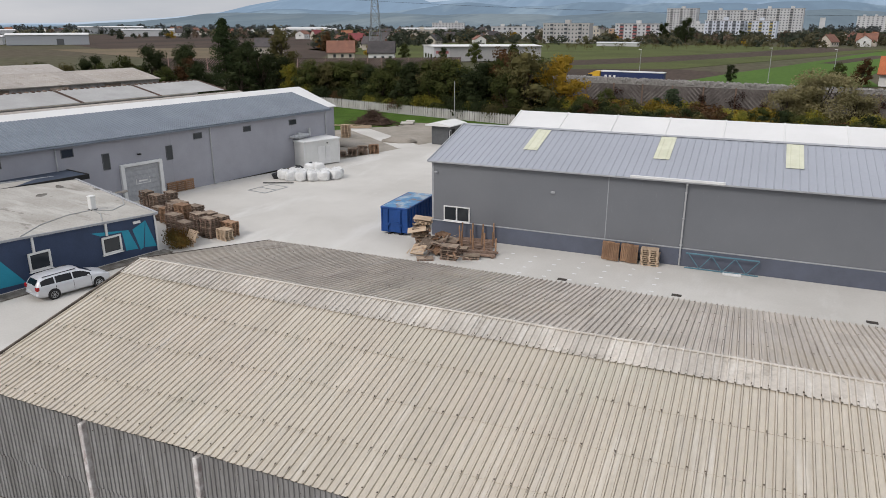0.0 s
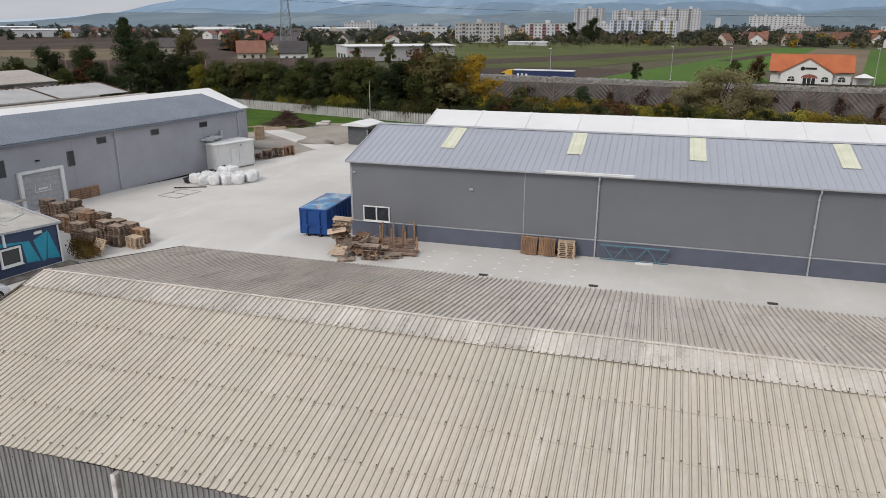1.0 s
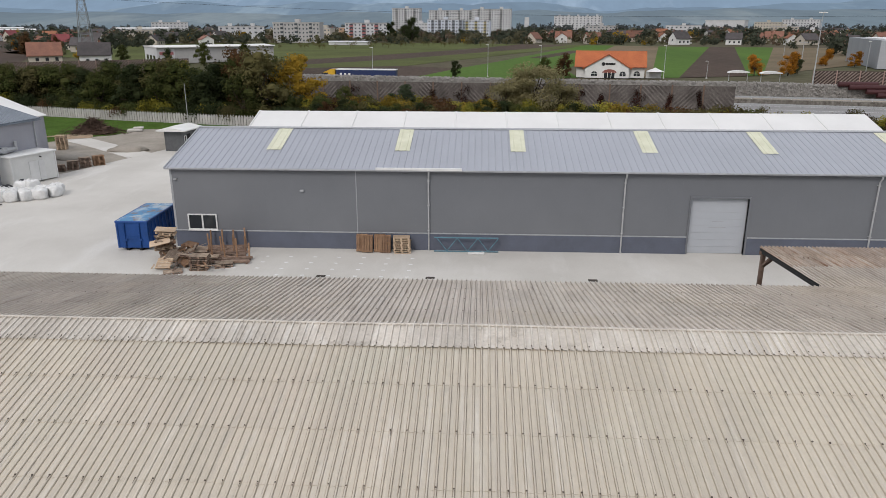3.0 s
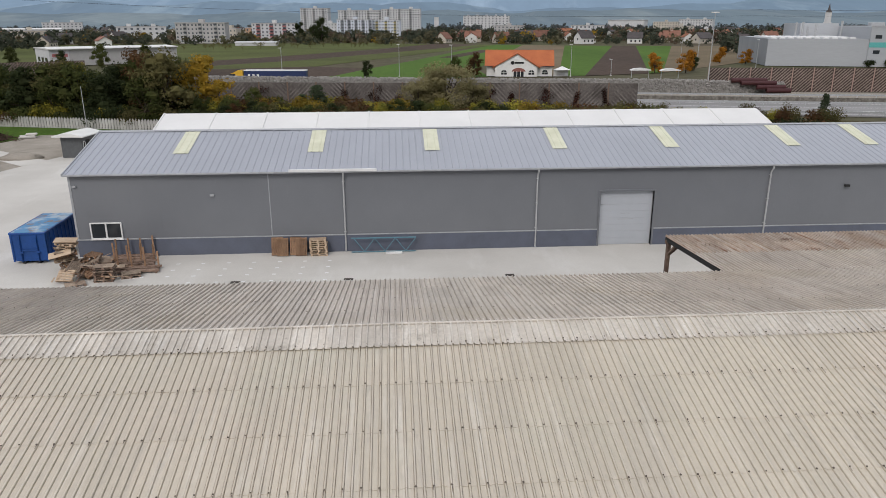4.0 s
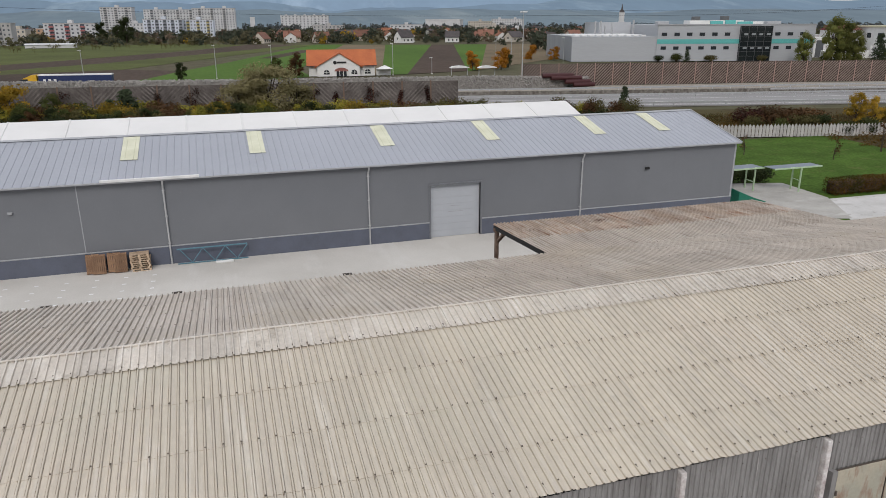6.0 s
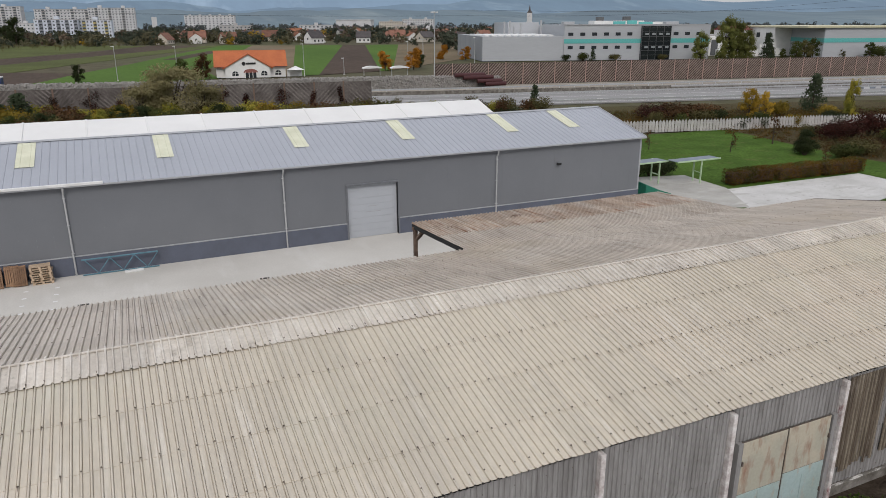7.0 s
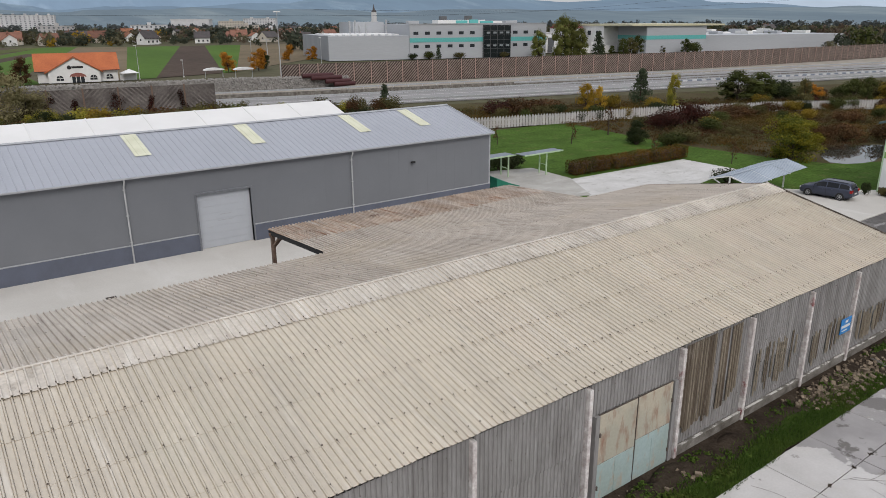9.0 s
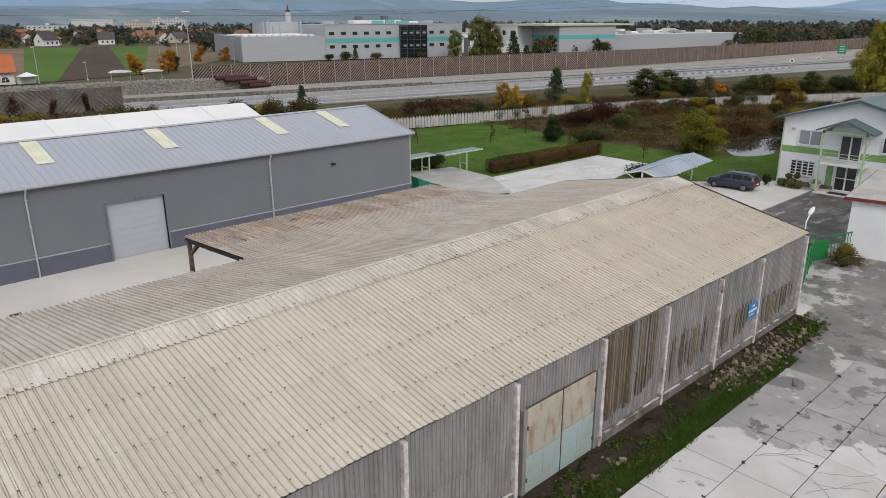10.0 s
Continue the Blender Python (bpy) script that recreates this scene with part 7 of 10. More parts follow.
# ---- white outbuilding, green gate and wall lamp ----
outb = thing("outbuilding", "plain white rendered outbuilding with red-edged roof", "building")
part("wall", Mesh().prism([(53.0, 15.2), (54.9, 4.0), (66, 5.5), (64, 16.6)], 2, 0, 4.1), BRIGHT_WALL, outb)
part("roof", Mesh().prism([(52.7, 15.6), (54.7, 3.6), (66.4, 5.2), (64.3, 17.0)], 2, 4.1, 4.22), FELT, outb)
part("eave_board", Mesh().bar((52.66, 15.62, 4.1), (54.66, 3.6, 4.1), 0.06, 0.22).bar((52.66, 15.62, 4.1), (64.3, 17.05, 4.1), 0.06, 0.22), plain("red_brown_board", (0.20, 0.035, 0.03), 0.6), outb, "red-brown eave board")
gate = thing("green_gate", "green steel sheet gate between the sheds", "gate")
for k in range(4):
    part("panel", Mesh().box(0.03 + k * 2.0, 1.97 + k * 2.0, -0.03, 0.03, 0.1, 1.95, edge=0.01), GREEN_STEEL, gate, at=pose(41.3, 13.9, 0, 0, 0, 14.5))
for k in range(5):
    part("post", Mesh().box(k * 2.0 - 0.06, k * 2.0 + 0.06, -0.06, 0.06, 0, 2.15), GREEN_STEEL, gate, at=pose(41.3, 13.9, 0, 0, 0, 14.5))
rail_at = pose(50.97, 15.6, 0, 0, 0, -20)
for i in range(8):
    part("bar", Mesh().rod((i * 0.3, 0, 0.1), (i * 0.3, 0, 1.75), 0.02, n=6), GREEN_STEEL, gate, at=rail_at)
for z in (0.1, 1.7):
    part("rail", Mesh().box(0, 2.2, -0.03, 0.03, z, z + 0.08), GREEN_STEEL, gate, at=rail_at)
part("panel", Mesh().box(0.03, 2.24, -0.03, 0.03, 0.1, 1.5, edge=0.01), GREEN_STEEL, gate, at=pose(48.85, 16.35, 0, 0, 0, -19.3))
wl = thing("wall_lamp", "white street-lamp head on a curved bracket", "lamp", pose(40.15, 13.5, 4.0))
part("bracket", Mesh().rod((-0.45, 0.05, 0.1), (0, 0, 0.15), 0.05, n=8).rod((-0.02, 0, 0), (0.15, 0.1, 1.2), 0.04, n=8).rod((0.15, 0.1, 1.2), (0.5, 0.1, 1.55), 0.04, n=8), WHITE, wl)
part("head", Mesh().blob((0, 0, 0), (0.36, 0.14, 0.11), 12, 7, 0.0, 1, pose(0.72, 0.1, 1.75, 0, -32, 0)), WHITE, wl, smooth=True)

# ---- fields ----
def field(name, pts, mat, z, label):
    setting("ground_" + name, flat(pts, z, 0.05), mat, label, "field")


field("meadow", [(-140, 300), (-81, 316), (-60, 366), (-20, 452), (30, 570), (-20, 610), (-190, 610), (-320, 560), (-270, 400)], FIELD_OLIVE, -0.16, "olive green meadow with orchard trees")
field("soil_strip", [(-86, 322), (-74, 288), (-41, 333), (27, 470), (66, 556), (30, 572), (-12, 452), (-60, 366)], FIELD_BROWN, -0.14, "dark ploughed strip of soil")
field("stubble_strip", [(-74, 288), (-70, 266), (-31, 282), (28, 424), (80, 552), (66, 556), (27, 470), (-41, 333)], FIELD_OLIVE, -0.13, "narrow olive grass strip")
field("soil_wedge", [(-70, 268), (-58, 230), (-20, 220), (-15, 232), (-8, 268), (-31, 284)], FIELD_BROWN, -0.12, "dark ploughed wedge of soil")
field("crop_strip", [(-18, 234), (-24, 219), (10, 214), (30, 226), (30, 262), (46, 330), (70, 420), (98, 544), (78, 552), (47, 456), (8, 320), (-9, 268)], FIELD_GREEN, -0.11, "bright green winter crop strip")
field("soil_in_crop", [(22, 350), (30, 348), (62, 440), (54, 446)], FIELD_BROWN, -0.10, "narrow dark bed of soil in the crop")
field("stubble", [(30, 228), (52, 226), (98, 400), (130, 520), (96, 540), (44, 320)], FIELD_TAN, -0.085, "tan grassy stubble field")
field("crop_bright", [(52, 226), (60.5, 226), (156, 514), (124, 524)], FIELD_GREEN, -0.08, "bright green winter crop field")
field("soil_right", [(60.5, 226), (84, 234), (172, 511), (156, 514)], FIELD_BROWN, -0.075, "dark ploughed field")
field("grass_right", [(84, 234), (90, 238), (196, 506), (172, 511)], FIELD_GREEN, -0.07, "green grass strip")
field("soil_far_right", [(90, 238), (150, 300), (260, 480), (196, 506)], FIELD_TAN, -0.065, "brown field edge")
field("soil_left", [(-760, 560), (-250, 270), (-190, 290), (-480, 840), (-1000, 1010)], FIELD_BROWN, -0.16, "wide dark ploughed field before the town")
field("grass_left", [(-420, 330), (-255, 262), (-215, 280), (-330, 420)], FIELD_TAN, -0.14, "tan stubble before the town")

# ---- motorway ----
MW_NEAR = [(-140, 175), (0, 142), (71, 124.5), (97, 118.5), (143, 108.5), (258, 83.5), (400, 52)]
MW_FAR = [(-140, 205), (0, 172), (78, 156), (122, 148), (181, 138.5), (311, 111.5), (450, 84)]
setting("road_motorway", flat(MW_NEAR + MW_FAR[::-1], 0.02, 0.2), ROAD, "pale grey dual-carriageway motorway", "motorway")
MARKING = plain("road_marking", (0.62, 0.62, 0.60), 0.7)


def along(a, b, f):
    return [(p[0] + (q[0] - p[0]) * f, p[1] + (q[1] - p[1]) * f) for p, q in zip(a, b)]


def ribbon(line, w, z0, z1):
    m = Mesh()
    for (xa, ya), (xb, yb) in zip(line, line[1:]):
        ln, turn = math.hypot(xb - xa, yb - ya), math.degrees(math.atan2(yb - ya, xb - xa))
        m.box(0, ln + 0.02, -w / 2, w / 2, z0, z1, pose(xa, ya, 0, 0, 0, turn))
    return m


for f in (0.06, 0.40, 0.60, 0.95):
    setting("trim_edge_line", ribbon(along(MW_NEAR, MW_FAR, f), 0.22, 0.02, 0.03), MARKING, "white painted motorway edge line", "road marking")
dashes = Mesh()
line = along(MW_NEAR, MW_FAR, 0.22)
for (xa, ya), (xb, yb) in zip(line, line[1:]):
    ln, turn = math.hypot(xb - xa, yb - ya), math.degrees(math.atan2(yb - ya, xb - xa))
    k = 0.0
    while k < ln:
        dashes.box(k, k + 3, -0.1, 0.1, 0.02, 0.03, pose(xa, ya, 0, 0, 0, turn))
        k += 7.5
setting("trim_dashes", dashes, MARKING, "dashed white lane marking", "road marking")
for f, label in ((0.0, "near"), (0.5, "middle"), (1.0, "far")):
    rail = thing("crash_barrier", "galvanised steel motorway crash barrier", "crash barrier", group="crash barriers")
    part("rail", ribbon(along(MW_NEAR, MW_FAR, f), 0.12, 0.45, 0.8), STEEL, rail)
    posts = Mesh()
    for (xa, ya), (xb, yb) in zip(along(MW_NEAR, MW_FAR, f), along(MW_NEAR, MW_FAR, f)[1:]):
        ln = math.hypot(xb - xa, yb - ya)
        for i in range(int(ln / 4)):
            x, y = xa + (xb - xa) * i * 4 / ln, ya + (yb - ya) * i * 4 / ln
            posts.box(x - 0.06, x + 0.06, y + 0.08, y + 0.2, 0, 0.75)
    tagged(part("posts", posts, STEEL, rail), kind="stuff")
med = thing("concrete_barrier", "low grey concrete barrier along the carriageway", "concrete barrier")
part("wall", ribbon([(46, 152), (75, 145.5), (122, 135)], 0.5, 0, 1.15), PLINTH_OLD, med)
part("wall", ribbon([(122, 135), (165, 126), (284, 99), (420, 70)], 0.4, 0, 0.8), PLINTH_OLD, med)
stripes = [Mesh(), Mesh()]
for i in range(54):
    f = i / 53
    x, y = 164 + 84 * f, 117.8 - 19.6 * f
    stripes[i % 2].box(-0.78, 0.78, -0.18, 0.18, 0.02, 0.42, pose(x, y, 0, 0, 0, -13.1))
blocks = thing("lane_barrier", "row of white and grey-blue plastic lane blocks", "lane barrier")
for mesh_, mt in zip(stripes, (PANEL_WHITE, C_ROOF)):
    tagged(part("block", mesh_, mt, blocks), kind="stuff")
setting("ground_verge", flat([(-140, 206), (0, 173), (78, 157), (122, 149), (181, 139.5), (311, 112.5), (450, 85), (480, 133), (378, 136), (300, 138.5), (200, 147), (150, 158), (100, 166), (60, 172), (-140, 222)], -0.03, 0.1),
        DIRT_GRAVEL, "dusty verge beyond the motorway", "verge")


# ---- noise barriers ----
def noise_barrier(label, pts, height, step=4.6, mat=BARRIER, batten=BARRIER_LIGHT, post=BARRIER_POST, turn_about=False):
    nb = thing("noise_barrier", label, "noise barrier")
    cache = {}
    for (xa, ya, ha), (xb, yb, hb) in zip([(p[0], p[1], height) for p in pts], [(p[0], p[1], height) for p in pts[1:]]):
        ln, turn = math.hypot(xb - xa, yb - ya), math.degrees(math.atan2(yb - ya, xb - xa))
        n = max(1, round(ln / step))
        w = ln / n
        for i in range(n):
            m = pose(xa + (xb - xa) * i / n, ya + (yb - ya) * i / n, 0, 0, 0, turn)
            key = round(w, 2)
            if key not in cache:
                p = Mesh().box(0.1, w - 0.1, -0.06, 0.06, 0, height)
                b = Mesh()
                k = -height
                while k < w:
                    x0, z0 = max(0.12, k), max(0.0, -k + 0.12)
                    top = min(height - 0.1, w - 0.42 - k)
                    if top - z0 > 0.4:
                        b.add([(k + z0, -0.09, z0), (k + z0 + 0.36, -0.09, z0), (k + top + 0.36, -0.09, top), (k + top, -0.09, top), (k + z0, -0.06, z0), (k + z0 + 0.36, -0.06, z0), (k + top + 0.36, -0.06, top), (k + top, -0.06, top)],
                              [(0, 1, 2, 3), (7, 6, 5, 4), (0, 4, 5, 1), (1, 5, 6, 2), (2, 6, 7, 3), (3, 7, 4, 0)])
                    k += 0.8
                cache[key] = (p.data("panel", mat), b.data("lattice", batten), Mesh().box(-0.13, 0.13, -0.16, 0.12, 0, height + 0.12).data("post", post), Mesh().add([(w - x, y, z) for x, y, z in b.v], [q[::-1] for q in b.f]).data("lattice", batten))
            pd, bd, sd, fd = cache[key]
            pan = part("panel", pd, None, nb, at=m)
            tagged(part("lattice", fd if turn_about and i % 2 else bd, None, pan), kind="stuff")
            part("post", sd, None, nb, at=m)
    return nb


noise_barrier("tall brown timber noise barrier with diagonal battens", [(76, 171), (100, 167), (150, 159.5), (200, 148.5), (240, 143), (300, 139.5), (378, 136), (470, 134)], 5.5)
noise_barrier("brown timber noise barrier beyond the trees", [(-190, 190), (-146, 210), (-114, 231), (-98, 241)], 4.6)
noise_barrier("mottled grey-brown noise barrier on the near verge", [(-110, 149), (-30, 136.5), (44, 127.5)], 5.5, 5.2, surface("mottled_barrier_board", (0.15, 0.135, 0.125), (0.075, 0.066, 0.062), scale=0.45, amount=1.0, fine=3, fine_amount=0.2, rough=0.9, spec=0.03),
              surface("mottled_batten", (0.20, 0.18, 0.168), (0.095, 0.083, 0.078), scale=0.35, amount=1.0, fine=3, fine_amount=0.2, rough=0.9, spec=0.03), plain("dull_wood_post", (0.17, 0.115, 0.085), 0.8), True)

# ---- stone gabion wall beyond the motorway ----
gab = thing("gabion_wall", "long wall of stone-filled wire gabions", "gabion wall")
gab_core = Mesh()
g_line = [(-62, 190), (0, 176), (50, 167), (92, 164.5)]
rs = random.Random(21)
stones = Mesh()
cube_f = [(0, 2, 3, 1), (4, 5, 7, 6), (0, 1, 5, 4), (2, 6, 7, 3), (0, 4, 6, 2), (1, 3, 7, 5)]
for (xa, ya), (xb, yb) in zip(g_line, g_line[1:]):
    ln, turn = math.hypot(xb - xa, yb - ya), math.degrees(math.atan2(yb - ya, xb - xa))
    n = round(ln / 3.0)
    for i in range(n):
        m = pose(xa + (xb - xa) * i / n, ya + (yb - ya) * i / n, 0, 0, 0, turn)
        hgt = 3.1 - 0.9 * max(0, (xa + (xb - xa) * i / n - 60) / 32)
        part("basket", Mesh().box(0.02, ln / n - 0.02, 0.15, 1.2, 0, hgt, edge=0.05), STONE, gab, at=m)
        for _ in range(56):
            x, z, s = rs.uniform(0.1, ln / n - 0.1), rs.uniform(0.1, hgt), rs.uniform(0.14, 0.3)
            t = m @ pose(x, rs.uniform(0.05, 0.2), z, rs.uniform(0, 90), rs.uniform(0, 90), rs.uniform(0, 90))
            stones.add([(a * s, b * s * 0.8, c * s * 0.7) for c in (-1, 1) for b in (-1, 1) for a in (-1, 1)], cube_f, t)
        for _ in range(14):
            x, y, s = rs.uniform(0.1, ln / n - 0.1), rs.uniform(0.2, 1.2), rs.uniform(0.14, 0.28)
            t = m @ pose(x, y, hgt, rs.uniform(0, 90), rs.uniform(0, 90), rs.uniform(0, 90))
            stones.add([(a * s, b * s * 0.8, c * s * 0.7) for c in (-1, 1) for b in (-1, 1) for a in (-1, 1)], cube_f, t)
tagged(part("stones", stones, surface("loose_stone", (0.29, 0.278, 0.26), (0.21, 0.20, 0.187), scale=1.5, amount=1.0, fine=4, fine_amount=0.25, rough=0.95), gab, "grey broken stones"), kind="stuff")
for i, (x, y, z, ln) in enumerate(((79, 165.0, 3.0, 8), (81, 164.2, 2.4, 8), (84.4, 163.2, 1.5, 6.5), (86.5, 162.6, 0.8, 5.5))):
    tagged(part("steel_pipe", Mesh().rod((0, 0, 0), (ln, -ln * 0.12, 0), 0.55, n=12), MAROON, at=pose(x, y, z)), "dark maroon steel pipe lying on the stone heap", "pipe", "maroon pipes")

# ---- white house with the orange roof ----
inn = thing("white_house", "white single-storey house with orange tiled roof and gabled porch", "house", pose(38.6, 224, 0, 0, 0, -9))
part("wall", Mesh().box(-9.6, 10.6, 0, 9, 0, 3.3), OFF_WHITE, inn)
part("roof", Mesh().prism([(-0.8, 3.0), (4.5, 7.5), (9.8, 3.0), (9.8, 3.2), (4.5, 7.75), (-0.8, 3.2)], 0, -10.2, 11.2), TILE_RED, inn, "orange tiled roof")
part("porch_gable", Mesh().prism([(-7.0, 0), (6.0, 0), (6.0, 2.9), (-0.2, 6.7), (-7.0, 2.9)], 1, -1.6, 1.0), OFF_WHITE, inn)
part("porch_roof", Mesh().prism([(-7.8, 2.55), (-0.2, 6.75), (6.8, 2.55), (6.8, 2.85), (-0.2, 7.1), (-7.8, 2.85)], 1, -2.0, 4.4), TILE_RED, inn)
part("arch", Mesh().prism([(0.3 + 2.1 * math.cos(math.pi * i / 12), 1.5 + 1.1 * math.sin(math.pi * i / 12)) for i in range(13)], 1, -1.75, -1.6), plain("brown_arch", (0.25, 0.09, 0.07), 0.7), inn)
part("entrance", Mesh().box(-1.4, 2.0, -1.72, -1.6, 0, 1.7), GLASS, inn)
for k in range(4):
    part("entrance_post", Mesh().box(-1.4 + k * 1.08, -1.24 + k * 1.08, -1.80, -1.72, 0, 1.7), OFF_WHITE, inn)
for x in (-4.2, 4.2, 8.4):
    y = -1.62 if abs(x) < 6 else -0.02
    part("arched_window", Mesh().prism([(x - 0.9, 0.6), (x + 0.9, 0.6), (x + 0.9, 1.3), (x + 0.6, 1.8), (x, 2.0), (x - 0.6, 1.8), (x - 0.9, 1.3)], 1, y - 0.05, y), GLASS, inn)
    part("window_bar", Mesh().box(x - 0.05, x + 0.05, y - 0.09, y - 0.05, 0.6, 1.95).box(x - 0.9, x + 0.9, y - 0.09, y - 0.05, 1.2, 1.3), OFF_WHITE, inn)
part("sign_disc", Mesh().rod((-1.6, -1.68, 4.1), (-1.6, -1.6, 4.1), 0.55, n=14), DARK, inn, "dark round sign")
part("sign_plate", Mesh().box(-1.0, 1.9, -1.68, -1.6, 3.85, 4.4, edge=0.02), DARK, inn, "dark name board")
for x in (-10.2, 7.4):
    part("gutter", Mesh().box(x, x + 3.8, -0.95, -0.8, 3.0, 3.15), MAROON, inn)
for i, (x, y) in enumerate(((51.9, 221),)):
    tent = thing("marquee", "small white pavilion tent", "tent", pose(x, y, 0) @ Matrix.Diagonal((0.85, 0.85, 0.85, 1)))
    part("canopy", Mesh().add([(-2.8, -2, 2.4), (2.8, -2, 2.4), (2.8, 2, 2.4), (-2.8, 2, 2.4), (0, 0, 3.7)], [(0, 1, 4), (1, 2, 4), (2, 3, 4), (3, 0, 4), (3, 2, 1, 0)]), WHITE, tent)
    part("side", Mesh().box(-2.7, 2.7, 1.8, 1.9, 0, 2.4), WHITE, tent)
    for lx in (-2.7, 2.6):
        part("leg", Mesh().box(lx, lx + 0.1, -1.9, -1.8, 0, 2.4), WHITE, tent)
for x, y in ((74, 214), (82, 211)):
    sh = thing("bus_shelter", "small shelter with arched white roof", "shelter", pose(x, y, 0), "small shelters")
    part("roof", Mesh().prism([(3.0 * math.cos(math.pi * i / 8), 2.2 + 0.7 * math.sin(math.pi * i / 8)) for i in range(9)], 1, -1, 1), WHITE, sh)
    part("post", Mesh().box(-2.7, -2.55, -0.1, 0.1, 0, 2.3), LAMP_GREY, sh)
    part("post", Mesh().box(2.55, 2.7, -0.1, 0.1, 0, 2.3), LAMP_GREY, sh)

# ---- lorry ----
lorry = thing("lorry", "parked lorry with yellow cab and dark blue trailer", "lorry", pose(-44.5, 199.5, 0, 0, 0, -6))
part("trailer", Mesh().box(5.0, 21.6, -1.25, 1.25, 1.1, 3.7, edge=0.05), TRUCK_BLUE, lorry, "dark blue curtain-sided trailer")
part("roof_panel", Mesh().box(4.9, 21.7, -1.3, 1.3, 3.7, 3.95, edge=0.03), WHITE, lorry)
part("cab", Mesh().prism([(0, 0.6), (4.6, 0.6), (4.6, 3.9), (3.4, 3.9), (1.1, 2.9), (0.2, 2.0)], 1, -1.2, 1.2), YELLOW, lorry, "yellow cab")
part("windscreen", Mesh().prism([(0.35, 2.15), (1.15, 2.95), (2.6, 2.95), (2.6, 2.1)], 1, -1.22, 1.22), GLASS, lorry)
part("stripe", Mesh().box(6, 6.6, -1.27, -1.25, 1.5, 2.9).box(7.2, 7.8, -1.27, -1.25, 1.5, 2.9).box(8.4, 9.0, -1.27, -1.25, 1.5, 2.9), WHITE, lorry)
for x in (1.5, 7, 17, 18.3, 19.6):
    part("wheel", Mesh().rod((x, -1.25, 0.5), (x, -0.9, 0.5), 0.5, n=14).rod((x, 0.9, 0.5), (x, 1.25, 0.5), 0.5, n=14), RUBBER, lorry)

# ---- street lamps, sign, pylon ----
lamp_kind = {}


def street_lamp(x, y, h, double=False):
    key = (h, double)
    if key in lamp_kind:
        return copy_thing(lamp_kind[key], pose(x, y, 0, 0, 0, 10 * math.sin(x)))
    l = thing("street_lamp", "tall grey steel street lamp", "street lamp", pose(x, y, 0), "street lamps")
    part("pole", Mesh().rod((0, 0, 0), (0, 0, h), 0.16 if h > 14 else 0.1, 0.06, 10), LAMP_GREY, l)
    part("head", Mesh().box(-0.7, 0.2, -0.15, 0.15, h - 0.05, h + 0.12, edge=0.04) if not double else
         Mesh().box(-0.9, 0.9, -0.2, 0.2, h - 0.05, h + 0.2, edge=0.04), OFF_WHITE, l)
    part("base", Mesh().box(-0.25, 0.25, -0.25, 0.25, 0, 0.25, edge=0.03), CONCRETE, l)
    lamp_kind[key] = l
    return l


for x, y, h, d in ((74.0, 166.3, 18.0, True), (-32.0, 214, 9, False), (2.0, 226, 9.5, False), (54.8, 222, 9.5, False), (19, 236, 9, False), (67.5, 222, 5, False), (128, 250, 10, False), (100.5, 250, 9, False)):
    street_lamp(x, y, h, d)
rsign = thing("road_sign", "green motorway direction sign on posts", "road sign", pose(306.0, 102.2, 0, 0, 0, -66))
part("board", Mesh().box(-1.5, 1.5, -0.05, 0.05, 2.6, 5.9, edge=0.02), SIGN_GREEN, rsign, "green board with pale bars")
for xa, xb, z in ((-0.8, 0.9, 5.2), (-1.0, 0.7, 4.6), (-0.8, 1.0, 4.0), (-1.0, 0.8, 3.3)):
    part("bar", Mesh().box(xa, xb, -0.08, -0.05, z, z + 0.14), OFF_WHITE, rsign)
for xa in (-1.1, 0.9):
    part("post", Mesh().box(xa, xa + 0.2, 0.05, 0.2, 0, 5.8), LAMP_GREY, rsign)
for x, y in ((283, 102), (262, 103)):
    cw_ = thing("warning_board", "small black and white diamond road marker", "road marker", pose(x, y, 0, 0, 0, -60), "road markers")
    part("board", Mesh().add([(0, 0, 0.8), (0.9, 0, 1.7), (0, 0, 2.6), (-0.9, 0, 1.7), (0, 0.06, 0.8), (0.9, 0.06, 1.7), (0, 0.06, 2.6), (-0.9, 0.06, 1.7)], [(0, 1, 2, 3), (7, 6, 5, 4), (0, 4, 5, 1), (1, 5, 6, 2), (2, 6, 7, 3), (3, 7, 4, 0)]), WHITE, cw_)
    part("centre", Mesh().box(-0.3, 0.3, -0.03, 0, 1.4, 2.0), DARK, cw_)
    part("post", Mesh().box(-0.05, 0.05, 0.06, 0.14, 0, 2.0), LAMP_GREY, cw_)
pyl = thing("pylon", "grey steel lattice pylon behind the houses", "pylon", pose(-206, 375, 0, 0, 0, 20))
PYL = plain("pylon_steel", (0.22, 0.24, 0.25), 0.6)
legs, braces = Mesh(), Mesh()
half = lambda z: 3.6 - 2.9 * min(1, z / 42)
for sx, sy in ((1, 1), (1, -1), (-1, 1), (-1, -1)):
    for k in range(10):
        z0, z1 = k * 5, (k + 1) * 5
        legs.bar((sx * half(z0), sy * half(z0), z0), (sx * half(z1), sy * half(z1), z1), 0.24, 0.24)
